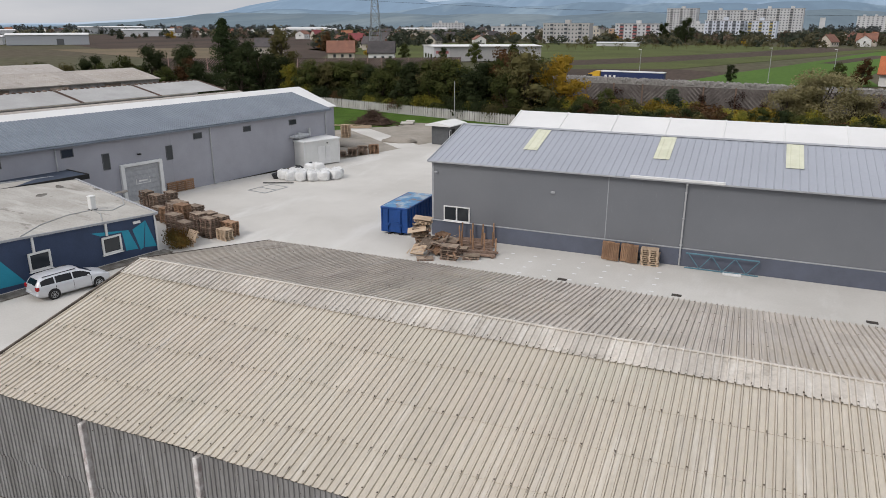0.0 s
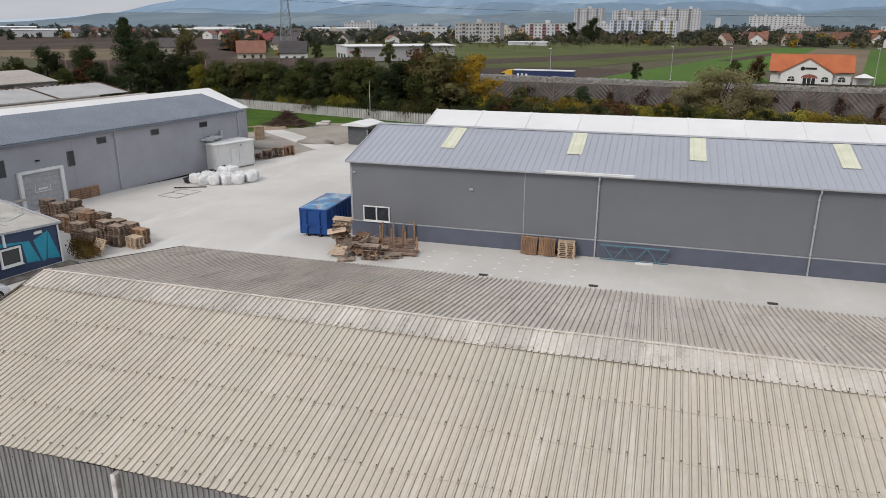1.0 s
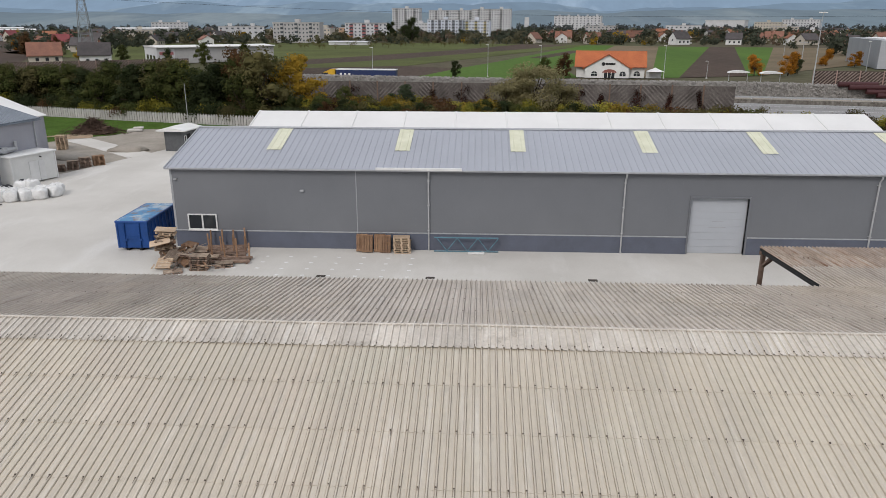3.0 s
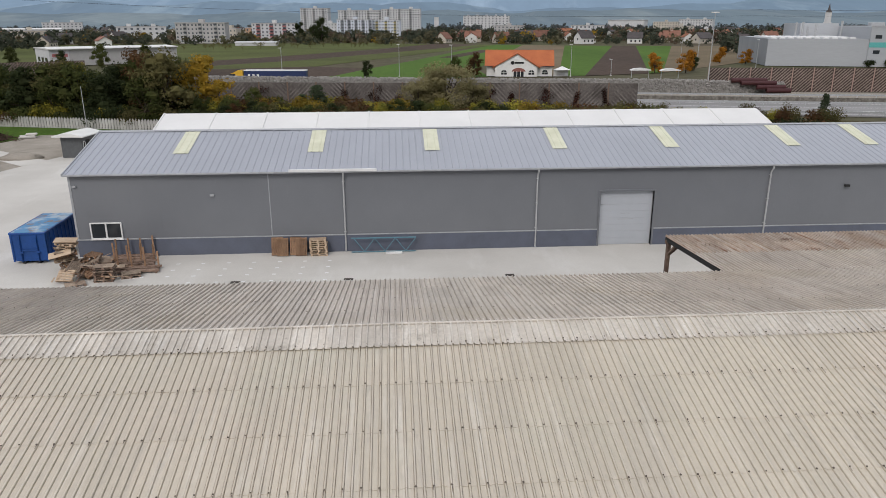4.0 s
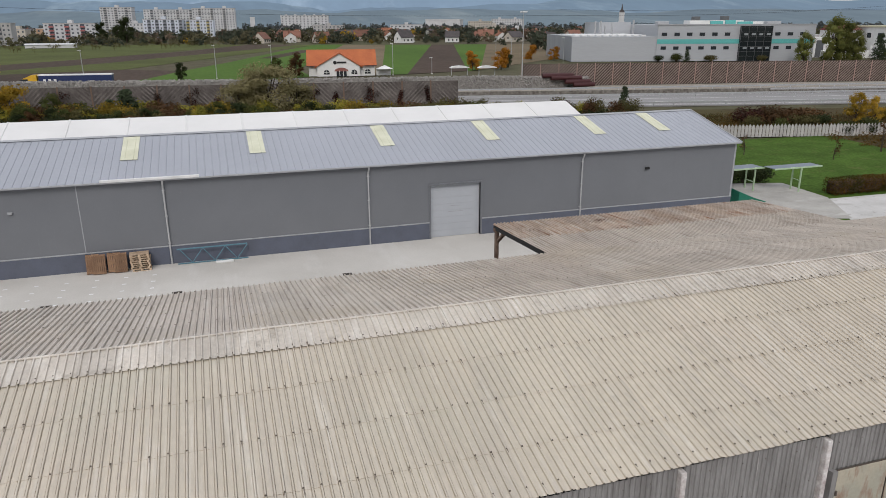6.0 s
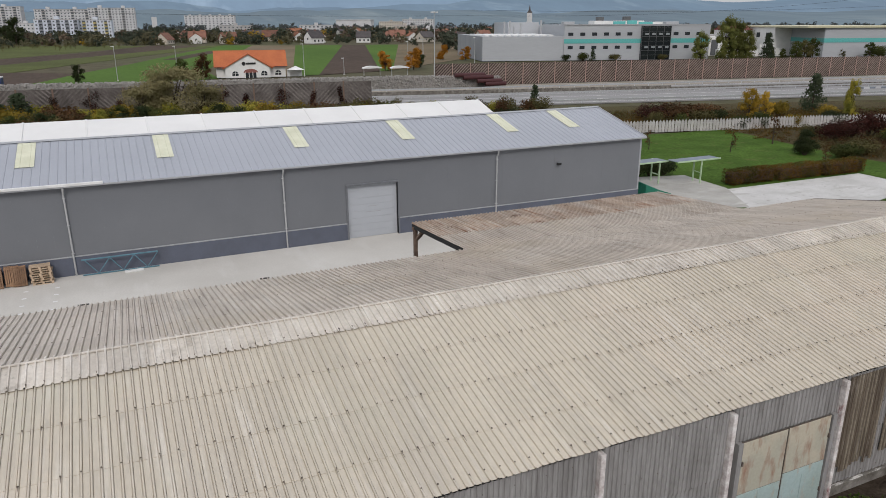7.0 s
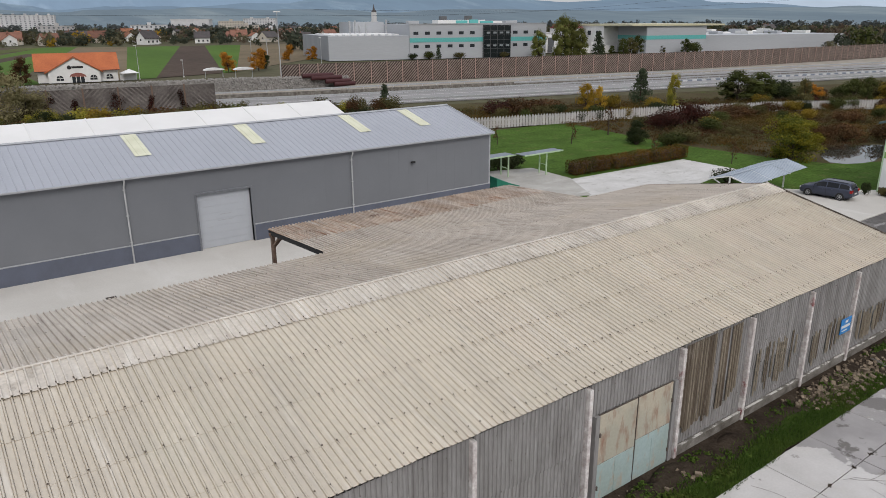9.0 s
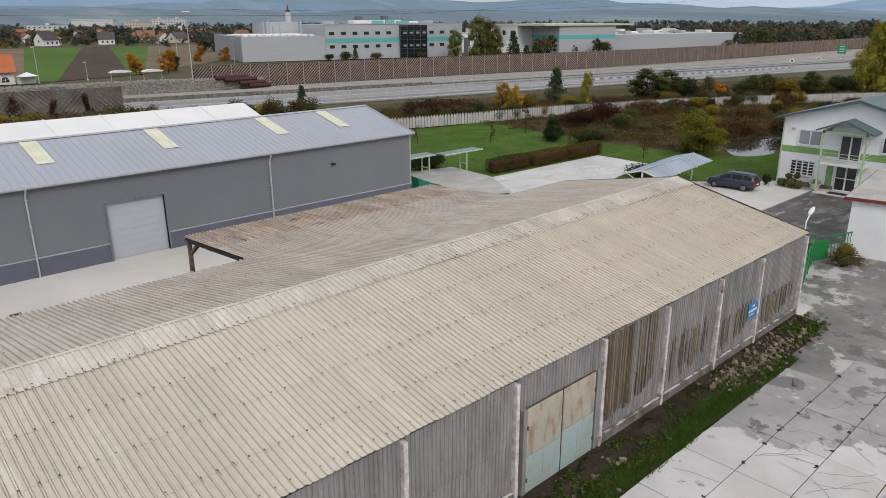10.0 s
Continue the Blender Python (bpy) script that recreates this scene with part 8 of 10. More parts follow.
for k in range(10):
    z0, z1 = k * 5, (k + 1) * 5
    a, b = half(z0), half(z1)
    for p, q in (((-a, -a, z0), (b, -b, z1)), ((a, -a, z0), (-b, -b, z1)), ((-a, a, z0), (b, b, z1)), ((a, a, z0), (-b, b, z1)), ((-a, -a, z0), (-b, b, z1)), ((a, a, z0), (b, -b, z1)), ((-b, -b, z1), (b, -b, z1)), ((-b, b, z1), (b, b, z1))):
        braces.bar(p, q, 0.13, 0.13)
part("leg", legs, PYL, pyl)
tagged(part("brace", braces, PYL, pyl), kind="stuff")

# ---- factory beyond the motorway ----
f_at = pose(171, 262, 0, 0, 0, math.degrees(math.atan2(-0.28, 0.96)))
fac = thing("factory", "large silver-grey factory with turquoise bands and dark glass tower", "factory", f_at)
part("main_block", Mesh().box(4.8, 70, 0, 60, 0, 14.3), FACTORY, fac)
part("low_block", Mesh().box(-30, 4.8, 0.5, 62, 0, 9.8), FACTORY, fac)
# Thin darker sheet that puts the end wall's shade into its colour.
part("side_cladding", Mesh().box(-30.12, -30, 0.5, 62, 0, 9.9), FACTORY_DARK, fac, "silver ribbed end wall, its shade put into the colour")
part("upper_block", Mesh().box(-10, 4.8, 40, 70, 0, 15.4), FACTORY, fac)
part("band", Mesh().box(4.8, 38.6, -0.08, 0, 6.9, 8.7).box(51.6, 70, -0.08, 0, 6.9, 8.7), TURQUOISE, fac, "turquoise band")
part("parapet", Mesh().box(4.6, 70.2, -0.2, 0.2, 14.2, 14.6), B_TRIM, fac)
for row, z in enumerate((10.0, 4.6)):
    for i in range(12):
        s = 6.5 + i * 5.2
        if 36.5 < s < 52:
            continue
        part("window", Mesh().box(s, s + 2.2, -0.06, 0.02, z, z + 1.3), GLASS, fac)
tower_f = part("glass_tower", Mesh().box(38.6, 51.6, -1.2, 3, 0, 13.8), glass("tower_glass", (0.012, 0.016, 0.018)), fac, "dark glazed stair tower")
for k in range(5):
    part("mullion", Mesh().box(38.6 + k * 3.25 - 0.06, 38.6 + k * 3.25 + 0.06, -1.3, -1.2, 0, 13.8), CLADDING_DARK, tower_f)
for k in range(8):
    part("transom", Mesh().box(38.6, 51.6, -1.28, -1.2, k * 1.9, k * 1.9 + 0.1), CLADDING_DARK, tower_f)
# Pale panes put sky reflections into the tower's colour.
for k in range(8):
    part("reflecting_pane", Mesh().box(40 + (k % 4) * 3.1, 41.6 + (k % 4) * 3.1, -1.32, -1.29, 4.8 if k < 4 else 10.2, 5.6 if k < 4 else 11.0), GLASS_PALE, tower_f)
for i, (s, y, w, d, h, mat) in enumerate(((34, 20, 5.5, 1, 1.5, TURQUOISE), (40.5, 20, 4.5, 1, 1.8, TURQUOISE), (46, 20, 6.5, 1, 1.2, TURQUOISE), (27, 26, 24, 8, 1.7, OFF_WHITE), (56, 30, 12, 8, 1.2, OFF_WHITE), (30, 30, 3, 3, 3.4, CLADDING_DARK), (43, 30, 3, 3, 3.6, CLADDING_DARK), (12, 24, 5, 4, 1.4, STEEL), (58, 18, 6, 4, 1.3, STEEL))):
    part("roof_unit", Mesh().box(s, s + w, y, y + d, 14.3, 14.3 + h, edge=0.1), mat, fac)
for i, (s, y, h) in enumerate(((-14, 30, 6), (-11.5, 30, 6.2), (-7, 28, 5), (2, 26, 6.5), (-9, 32, 4), (60, 40, 4))):
    part("chimney", Mesh().rod((s, y, 9.8), (s, y, 9.8 + h), 0.45, n=10), STEEL, fac)
for i in range(10):
    part("skylight", Mesh().box(-28 + i * 3.1, -26 + i * 3.1, 6, 40, 9.8, 10.4, edge=0.1), WHITE, fac)
fac2 = thing("factory", "low silver-grey factory halls with a turquoise band", "factory", f_at)
part("main_block", Mesh().box(121.5, 156, -4, 50, 0, 12.8), FACTORY, fac2)
part("band", Mesh().box(121.4, 156, -4.1, -4, 6.6, 8.4).box(121.4, 121.5, -4, 40, 6.6, 8.4), TURQUOISE, fac2)
part("eave", Mesh().box(112.4, 166, -5, 55, 12.8, 13.6), plain("pale_yellow_trim", (0.55, 0.52, 0.36), 0.6), fac2)
part("low_block", Mesh().box(160, 262, 10, 80, 0, 7.8), FACTORY, fac2)
part("back_block", Mesh().box(113, 121.5, 20, 54, 0, 12.8), OFF_WHITE, fac2, "white rendered wing under the pale eave")
for k in range(3):
    part("window", Mesh().box(112.92, 113.0, 24 + k * 8, 27 + k * 8, 8.2, 10.4), GLASS, fac2)
part("back_block", Mesh().box(84, 113, 58, 90, 0, 9.0), PANEL_GREY, fac2)
part("loading_hall", Mesh().box(84, 92, 26, 48, 0, 8.6).box(92, 108, 30, 48, 0, 7.0), OFF_WHITE, fac2, "low white loading hall")
part("hall_door", Mesh().box(85, 88.4, 25.9, 26.05, 0.2, 7.4), CLADDING_DARK, fac2)
for i in range(14):
    part("roof_unit", Mesh().box(164 + i * 6.6, 167.5 + i * 6.6, 16 + (i * 13) % 40, 26 + (i * 13) % 40, 7.8, 8.4 + (i % 3) * 0.9, edge=0.1), OFF_WHITE if i % 2 else FACTORY, fac2)
part("white_block", Mesh().box(100, 111, 36, 52, 0, 11.6), OFF_WHITE, fac2, "white block with crimson roof edge")
part("block_roof", Mesh().prism([(35.6, 11.5), (44, 14.0), (52.4, 11.5)], 0, 99.6, 111.4), ROOF_CRIMSON, fac2)
for i in range(16):
    s, y = 160 + (i * 37) % 96, 22 + (i * 17) % 44
    z = 7.8
    part("roof_dome", Mesh().blob((s, y, z), (2.2 + i % 3, 1.6, 1.0 + 0.4 * (i % 2)), 10, 6, 0.05, i), WHITE if i % 3 else STEEL, fac2, smooth=True)
for i in range(8):
    part("silo", Mesh().rod((94 + i * 2.3, 22 + (i % 3) * 2, 0), (94 + i * 2.3, 22 + (i % 3) * 2, 3.5 + (i * 7) % 4), 0.7, n=12), STEEL if i % 2 else OFF_WHITE, fac2, "pale steel silo")
for i in range(6):
    part("yard_container", Mesh().box(82 + i * 5.6, 86.6 + i * 5.6, 12 + i % 2 * 4, 16 + i % 2 * 4, 0, 3.4, edge=0.05), OFF_WHITE, fac2)


# ---- blocks of flats and town ----
FLAT_GLASS = glass("curtained_glass", (0.07, 0.08, 0.095), 0.3)
YELLOW_WALL = plain("yellow_render", (0.50, 0.42, 0.16), 0.9)


def flats(name, label, x, y, turn, w, d, h, storeys, cols, wall, balconies=0, accent=None):
    b = thing("apartment_block", label, "apartment block", pose(x, y, 0, 0, 0, turn), "blocks of flats")
    part("wall", Mesh().box(-w / 2, w / 2, 0, d, 0, h), wall, b)
    part("roof", Mesh().box(-w / 2 - 0.3, w / 2 + 0.3, -0.3, d + 0.3, h, h + 0.6), PANEL_GREY, b)
    for k in range(max(1, int(w / 22))):
        x0 = -w / 2 + (k + 0.5) * w / max(1, int(w / 22))
        part("lift_house", Mesh().box(x0 - 2, x0 + 2, d * 0.3, d * 0.7, h + 0.6, h + 3.2), wall, b)
    sh, cwid = h / storeys, w / cols
    wd = Mesh().box(-cwid * 0.19, cwid * 0.19, -0.08, 0.05, sh * 0.34, sh * 0.76).data("window", FLAT_GLASS)
    bd = Mesh().box(-cwid * 0.45, cwid * 0.45, -1.3, 0, sh * 0.02, sh * 0.40).data("balcony", accent or PANEL_GREY)
    dk = Mesh().box(-cwid * 0.42, cwid * 0.42, -0.1, 0.02, sh * 0.42, sh * 0.9).data("window", FLAT_GLASS)
    for r in range(storeys):
        for c in range(cols):
            at = pose(-w / 2 + (c + 0.5) * cwid, 0, r * sh)
            if balconies and c % balconies == balconies // 2 and r > 0:
                part("window", dk, None, b, at=at)
                part("balcony", bd, None, b, at=at)
            else:
                part("window", wd, None, b, at=at)
    return b


PANEL_BLUE = surface("panel_block_pale_blue", (0.60, 0.635, 0.70), (0.53, 0.565, 0.63), scale=0.1, amount=1.0, fine=1.0, fine_amount=0.05, rough=0.9)
PEACH = plain("peach_render", (0.50, 0.33, 0.22), 0.9)
PINK = plain("pink_render", (0.42, 0.16, 0.16), 0.9)
flats("", "grey panel block of flats, five storeys", -154, 609, -4, 40, 12, 15.6, 5, 13, PANEL_GREY, 4)
flats("", "white block of flats with red balconies", -108, 688, -4, 40, 12, 15.2, 5, 10, PANEL_WHITE, 3, PINK)
flats("", "low pale green block beside the flats", -150, 696, -10, 14, 12, 10.5, 3, 4, BEIGE_WALL)
flats("", "tall grey-white tower block", -105, 1021, -10, 38, 16, 34, 12, 9, PANEL_WHITE, 3)
flats("", "white school-like block, four storeys", -80, 960, -10, 36, 14, 15.0, 4, 9, PANEL_WHITE)
flats("", "white block of flats with grey-blue balconies", -38, 760, -8, 36, 13, 18.4, 6, 10, PANEL_BLUE, 2, FACTORY_DARK)
flats("", "white and yellow block of flats", -6, 764, -8, 28, 13, 18.0, 6, 9, PANEL_BLUE, 3, YELLOW_WALL)
flats("", "long high white panel block of flats", -42.5, 1000, -4, 58, 14, 31.0, 10, 15, PANEL_WHITE, 4)
flats("", "long high white panel block of flats", 12, 990, -8, 52, 14, 32.5, 11, 14, PANEL_WHITE, 4)
flats("", "white modern terraced office block", 536, 1283, -33, 58, 16, 20.0, 5, 12, PANEL_WHITE)
flats("", "beige long public building", 437, 1163, -31, 38, 14, 16.0, 4, 9, BEIGE_WALL)
flats("", "distant white panel block", 221, 1742, -20, 110, 16, 30.0, 8, 13, PANEL_WHITE)
flats("", "distant white panel block", -420, 980, 18, 46, 14, 16.0, 5, 10, PANEL_WHITE)
for lb, x, y, turn, w, h, st, co, mt in (("peach-coloured low block in the town", -128, 720, -6, 24, 11, 3, 6, PEACH), ("pale low block among the gardens", -250, 760, 14, 46, 12, 3, 8, PANEL_WHITE), ("beige low block among the gardens", -330, 700, 20, 30, 9, 2, 6, BEIGE_WALL),
                                         ("grey low block among the gardens", 130, 820, -14, 34, 12, 4, 8, PANEL_GREY), ("white low block among the gardens", 240, 900, -20, 40, 12, 3, 8, PANEL_WHITE), ("beige low block among the gardens", 350, 880, -26, 30, 11, 3, 7, BEIGE_WALL),
                                         ("white low block behind the fields", 330, 760, -24, 22, 8, 2, 5, PANEL_WHITE)):
    flats("", lb, x, y, turn, w, 12, h, st, co, mt)
for lb, x, y, turn, w, h, mt in (("long pale grey industrial hall at the edge of town", -500, 395, 50, 56, 7.5, FACTORY), ("low white store building at the edge of town", -545, 372, 50, 30, 6, PANEL_WHITE), ("wide pale hall far across the fields", -700, 700, 46, 70, 8, PANEL_WHITE),
                                 ("wide grey hall far across the fields", -560, 820, 36, 90, 8, PANEL_GREY), ("white hall far across the fields", -800, 560, 56, 50, 8, PANEL_WHITE), ("pale hall far across the fields", -420, 900, 26, 60, 9, PANEL_WHITE), ("grey hall far across the fields", -900, 820, 48, 90, 10, FACTORY),
                                 ("white hall at the edge of the far town", -640, 950, 34, 60, 9, PANEL_WHITE)):
    hall_ = thing("industrial_hall", lb, "hall", pose(x, y, 0, 0, 0, turn), "far halls")
    part("wall", Mesh().box(-w / 2, w / 2, 0, 24, 0, h), mt, hall_)
    part("roof", Mesh().prism([(-0.5, h), (12, h + 1.2), (24.5, h), (24.5, h - 0.3), (-0.5, h - 0.3)], 0, -w / 2 - 0.5, w / 2 + 0.5), WHITE_ROOF, hall_)
    part("gate", Mesh().box(w * 0.1, w * 0.1 + 5, -0.1, 0.05, 0, 4.4), CLADDING_DARK, hall_)
tagged(part("long_shed", Mesh().box(-15, 15, 0, 8, 0, 2.2).prism([(-0.6, 2.2), (4, 3.0), (8.6, 2.2)], 0, -15.4, 15.4), PANEL_WHITE, at=pose(-99, 544, 0, 0, 0, -4)), "long low white shed before the flats", "shed")
tagged(part("white_hall", Mesh().box(-46, 46, 0, 30, 0, 20).box(-47, 47, -1, 31, 20, 21.5), PANEL_WHITE, at=pose(582, 1818, 0, 0, 0, -35)), "distant white hall with flat roof", "hall")
tagged(part("water_tower", Mesh().box(-5, 5, -4, 4, 0, 27), PANEL_WHITE, at=pose(102, 1700, 0)), "slim white concrete tower", "tower")
store = thing("store_hall", "low white and grey shop hall with red sign bar", "hall", pose(-126, 296, 0, 0, 0, 35))
part("wall", Mesh().box(0, 42, 0, 26, 0, 6.2), PANEL_GREY, store)
part("front", Mesh().box(-7, 0, 0, 26, 0, 6.4), PANEL_WHITE, store)
part("roof", Mesh().prism([(-1, 6.2), (27, 6.2), (27, 6.5), (13, 6.9), (-1, 6.5)], 0, -7.3, 42.5), WHITE_ROOF, store)
part("sign", Mesh().box(-6, -0.5, -0.12, 0, 3.4, 4.6), PINK, store)
for k in range(3):
    part("window", Mesh().box(-7.08, -7.0, 4 + k * 7, 8 + k * 7, 1.2, 3.0), GLASS, store)
church = thing("church", "white church tower with dark pointed spire", "church", pose(635, 1046, 0, 0, 0, -31))
part("tower", Mesh().box(-4.2, 4.2, -4.2, 4.2, 0, 29), PANEL_WHITE, church)
part("spire", Mesh().add([(-4.6, -4.6, 29), (4.6, -4.6, 29), (4.6, 4.6, 29), (-4.6, 4.6, 29), (-1.6, -1.6, 33.5), (1.6, -1.6, 33.5), (1.6, 1.6, 33.5), (-1.6, 1.6, 33.5), (0, 0, 42)],
                          [(0, 1, 5, 4), (1, 2, 6, 5), (2, 3, 7, 6), (3, 0, 4, 7), (4, 5, 8), (5, 6, 8), (6, 7, 8), (7, 4, 8)]), ROOF_DARK, church)
part("nave", Mesh().box(-8, 8, 4.2, 34, 0, 12).prism([(-8.5, 12), (8.5, 12), (0, 19)], 1, 4.2, 34), OFF_WHITE, church)

house_kinds = []
for k, (w, d, h, rh, wall, roof) in enumerate(((11, 9, 4.2, 4.2, OFF_WHITE, ROOF_DARK), (12, 9, 3.6, 4.6, BEIGE_WALL, ROOF_BROWN), (10, 10, 5.6, 3.6, OFF_WHITE, ROOF_ORANGE), (14, 9, 4.0, 4.0, BEIGE_WALL, ROOF_DARK),
                                               (11, 8, 4.4, 4.8, BEIGE_WALL, ROOF_CRIMSON), (16, 10, 5.2, 3.0, OFF_WHITE, ROOF_BROWN))):
    hs = thing("house", ("white house with dark pitched roof", "beige house with brown tiled roof", "white house with orange tiled roof", "beige house with dark pitched roof", "beige house with crimson roof", "long white house with brown roof")[k],
               "house", pose(-300 - 30 * k, 560 + 20 * k, 0, 0, 0, 20 * k), "town houses")
    part("wall", Mesh().prism([(-d / 2, 0), (d / 2, 0), (d / 2, h), (0, h + rh - 0.3), (-d / 2, h)], 0, -w / 2, w / 2), wall, hs)
    part("roof", Mesh().prism([(-d / 2 - 0.6, h - 0.5), (0, h + rh), (d / 2 + 0.6, h - 0.5), (d / 2 + 0.6, h - 0.2), (0, h + rh + 0.3), (-d / 2 - 0.6, h - 0.2)], 0, -w / 2 - 0.5, w / 2 + 0.5), roof, hs)
    part("chimney", Mesh().box(1.5, 2.3, 0.4, 1.2, h, h + rh + 1.2), ROOF_BROWN, hs)
    for i in range(3):
        xw = -w / 2 + (i + 0.7) * w / 3.4
        part("window", Mesh().box(xw, xw + 1.2, -d / 2 - 0.05, -d / 2 + 0.02, 1.2, 2.6), GLASS, hs)
    for s in (-1, 1):
        part("window", Mesh().box(s * w / 2 - 0.05, s * w / 2 + 0.05, -0.7, 0.7, h * 0.55, h * 0.55 + 1.4), GLASS, hs)
    house_kinds.append(hs)
for k, x, y, turn in ((1, -178, 291, 30), (4, -256, 440, 20), (0, -152, 282, 24), (3, -252, 336, 24), (1, 42, 600, 60), (1, 88, 592, 20), (0, 190, 568, -20), (1, 283, 632, 50), (3, -226, 410, 10)):
    copy_thing(house_kinds[k], pose(x, y, 0, 0, 0, turn))
rh_ = random.Random(33)
for i in range(185):
    az = math.radians(rh_.uniform(-62, 58)) if i < 95 else math.radians(rh_.uniform(-36, -4) if i < 150 else rh_.uniform(18, 58))
    dist = rh_.uniform(560, 1500) if -38 < math.degrees(az) < 22 else rh_.uniform(470, 1500)
    if i >= 95:
        dist = rh_.uniform(600, 780) if i < 150 else rh_.uniform(560, 1000)
    if math.degrees(az) < -38:
        dist = rh_.uniform(700, 1500)
    if math.degrees(az) > 33:
        dist = rh_.uniform(850, 1900)
    x, y = -dist * math.sin(az), dist * math.cos(az)
    if i < 95 and -0.30 < x / y < 0.08 and dist < 1000:
        continue
    copy_thing(house_kinds[rh_.choice((0, 0, 1, 1, 3, 3, 3, 3, 3, 5, 1, 3, 2, 1, 1))], pose(x, y, 0, 0, 0, rh_.uniform(0, 180)) @ Matrix.Scale(rh_.uniform(0.8, 1.1), 4))

# ---- hills at the horizon ----
def hills(name, label, dist, depth, top, seed, mat, hi=(45, 18), lo=(-85, 28, 0.45), a0=-88, a1=70, n=220, skyline=None):
    m = Mesh()
    rows = 9
    for j in range(rows):
        f = j / (rows - 1)
        for i in range(n):
            az = math.radians(a0 + (a1 - a0) * i / (n - 1))
            rr = dist + depth * f
            k = 0.80 + 0.42 * noise.noise((math.sin(az) * 3.1 + seed, math.cos(az) * 3.1, 0.5 * f)) + 0.20 * noise.noise((math.sin(az) * 11 + seed, math.cos(az) * 11, f * 1.5)) + 0.07 * noise.noise((math.sin(az) * 37, math.cos(az) * 37, f * 4 + seed))
            fall = max(0.0, min(1.0, (hi[0] - math.degrees(az)) / hi[1])) * max(lo[2], min(1.0, (math.degrees(az) - lo[0]) / lo[1]))
            fall = fall * fall * (3 - 2 * fall)
            if skyline:
                k = float(np.interp(math.degrees(az), [q[0] for q in skyline], [q[1] for q in skyline])) * (0.90 + 0.25 * (k - 0.8)) + 0.02
                fall = 1.0
            z = -2 + max(0.02, k) * top * math.sin(f * math.pi * 0.5) ** 1.3 * (0.06 + 0.94 * fall)
            m.v.append((rr * math.sin(-az), rr * math.cos(az), z))
    m.f = [(j * n + i, (j + 1) * n + i, (j + 1) * n + i + 1, j * n + i + 1) for j in range(rows - 1) for i in range(n - 1)]
    return setting(name, m, mat, label, "hills", smooth=True)


def far_haze_mat(name, wood, meadow, air, strength):
    """Woods broken by clearings, with blue distance haze painted in as a glow."""
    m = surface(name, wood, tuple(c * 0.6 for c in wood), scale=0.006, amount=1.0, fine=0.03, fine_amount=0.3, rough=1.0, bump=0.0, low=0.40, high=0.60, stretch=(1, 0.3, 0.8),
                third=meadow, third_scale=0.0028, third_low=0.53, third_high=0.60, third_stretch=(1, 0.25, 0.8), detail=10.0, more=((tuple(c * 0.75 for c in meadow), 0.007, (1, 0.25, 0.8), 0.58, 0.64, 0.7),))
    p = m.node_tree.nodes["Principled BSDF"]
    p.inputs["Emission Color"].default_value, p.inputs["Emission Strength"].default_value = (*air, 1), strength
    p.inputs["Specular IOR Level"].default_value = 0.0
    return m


# Bluish wood tints and the glow colour both carry the painted haze.
hills("backdrop_foothills", "hazy blue-green wooded foothills beyond the town", 2050, 900, 64, 3.3, far_haze_mat("hazy_foothills", (0.045, 0.058, 0.056), (0.085, 0.095, 0.085), (0.40, 0.53, 0.66), 0.32), (55, 14))
hills("backdrop_near_ridge", "blue-green ridge with woods and clearings", 2700, 700, 120, 12.4, far_haze_mat("hazy_ridge", (0.030, 0.046, 0.056), (0.085, 0.105, 0.11), (0.38, 0.53, 0.70), 0.42), (50, 16))
hills("backdrop_mountains", "pale blue misty mountain ridge on the horizon", 3200, 900, 245, 8.9, far_haze_mat("misty_mountains", (0.030, 0.045, 0.058), (0.085, 0.105, 0.12), (0.40, 0.56, 0.75), 0.52),
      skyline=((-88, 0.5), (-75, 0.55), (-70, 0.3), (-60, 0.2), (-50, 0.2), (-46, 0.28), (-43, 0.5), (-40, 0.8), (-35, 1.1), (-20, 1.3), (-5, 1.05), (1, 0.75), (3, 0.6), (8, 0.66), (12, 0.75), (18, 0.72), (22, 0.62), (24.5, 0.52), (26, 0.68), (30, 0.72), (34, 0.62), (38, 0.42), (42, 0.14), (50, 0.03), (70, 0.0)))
hills("backdrop_far_ridge", "very pale far ridge fading into the haze", 3800, 450, 235, 5.1, far_haze_mat("pale_far_ridge", (0.045, 0.055, 0.062), (0.05, 0.06, 0.07), (0.54, 0.65, 0.77), 0.78),
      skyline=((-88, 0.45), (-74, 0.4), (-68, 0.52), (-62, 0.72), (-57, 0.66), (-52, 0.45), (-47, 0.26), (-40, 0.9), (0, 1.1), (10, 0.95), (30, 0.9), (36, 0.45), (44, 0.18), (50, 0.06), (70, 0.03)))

# ---- overhead wires ----
overhead = thing("overhead_line", "thin overhead power wires crossing above the fields", "wires")
for i, (p0, p1, sag_) in enumerate((((-190, 240, 27.5), (120, 240, 17.9), 3.2), ((120, 240, 17.9), (330, 225, 27), 3.0), ((120, 238, 19.8), (420, 210, 27), 3.0))):
    w_ = Mesh()
    pts = [tuple(a + (b - a) * k / 24 - (sag_ * 4 * (k / 24) * (1 - k / 24) if j == 2 else 0) for j, (a, b) in enumerate(zip(p0, p1))) for k in range(25)]
    for x, y, z in pts:
        w_.v += [(x, y, z - 0.035), (x, y - 0.035, z), (x, y, z + 0.035), (x, y + 0.035, z)]
    for k in range(24):
        w_.f += [(4 * k + j, 4 * k + (j + 1) % 4, 4 * k + 4 + (j + 1) % 4, 4 * k + 4 + j) for j in range(4)]
    part("wire", w_, DARK, overhead)
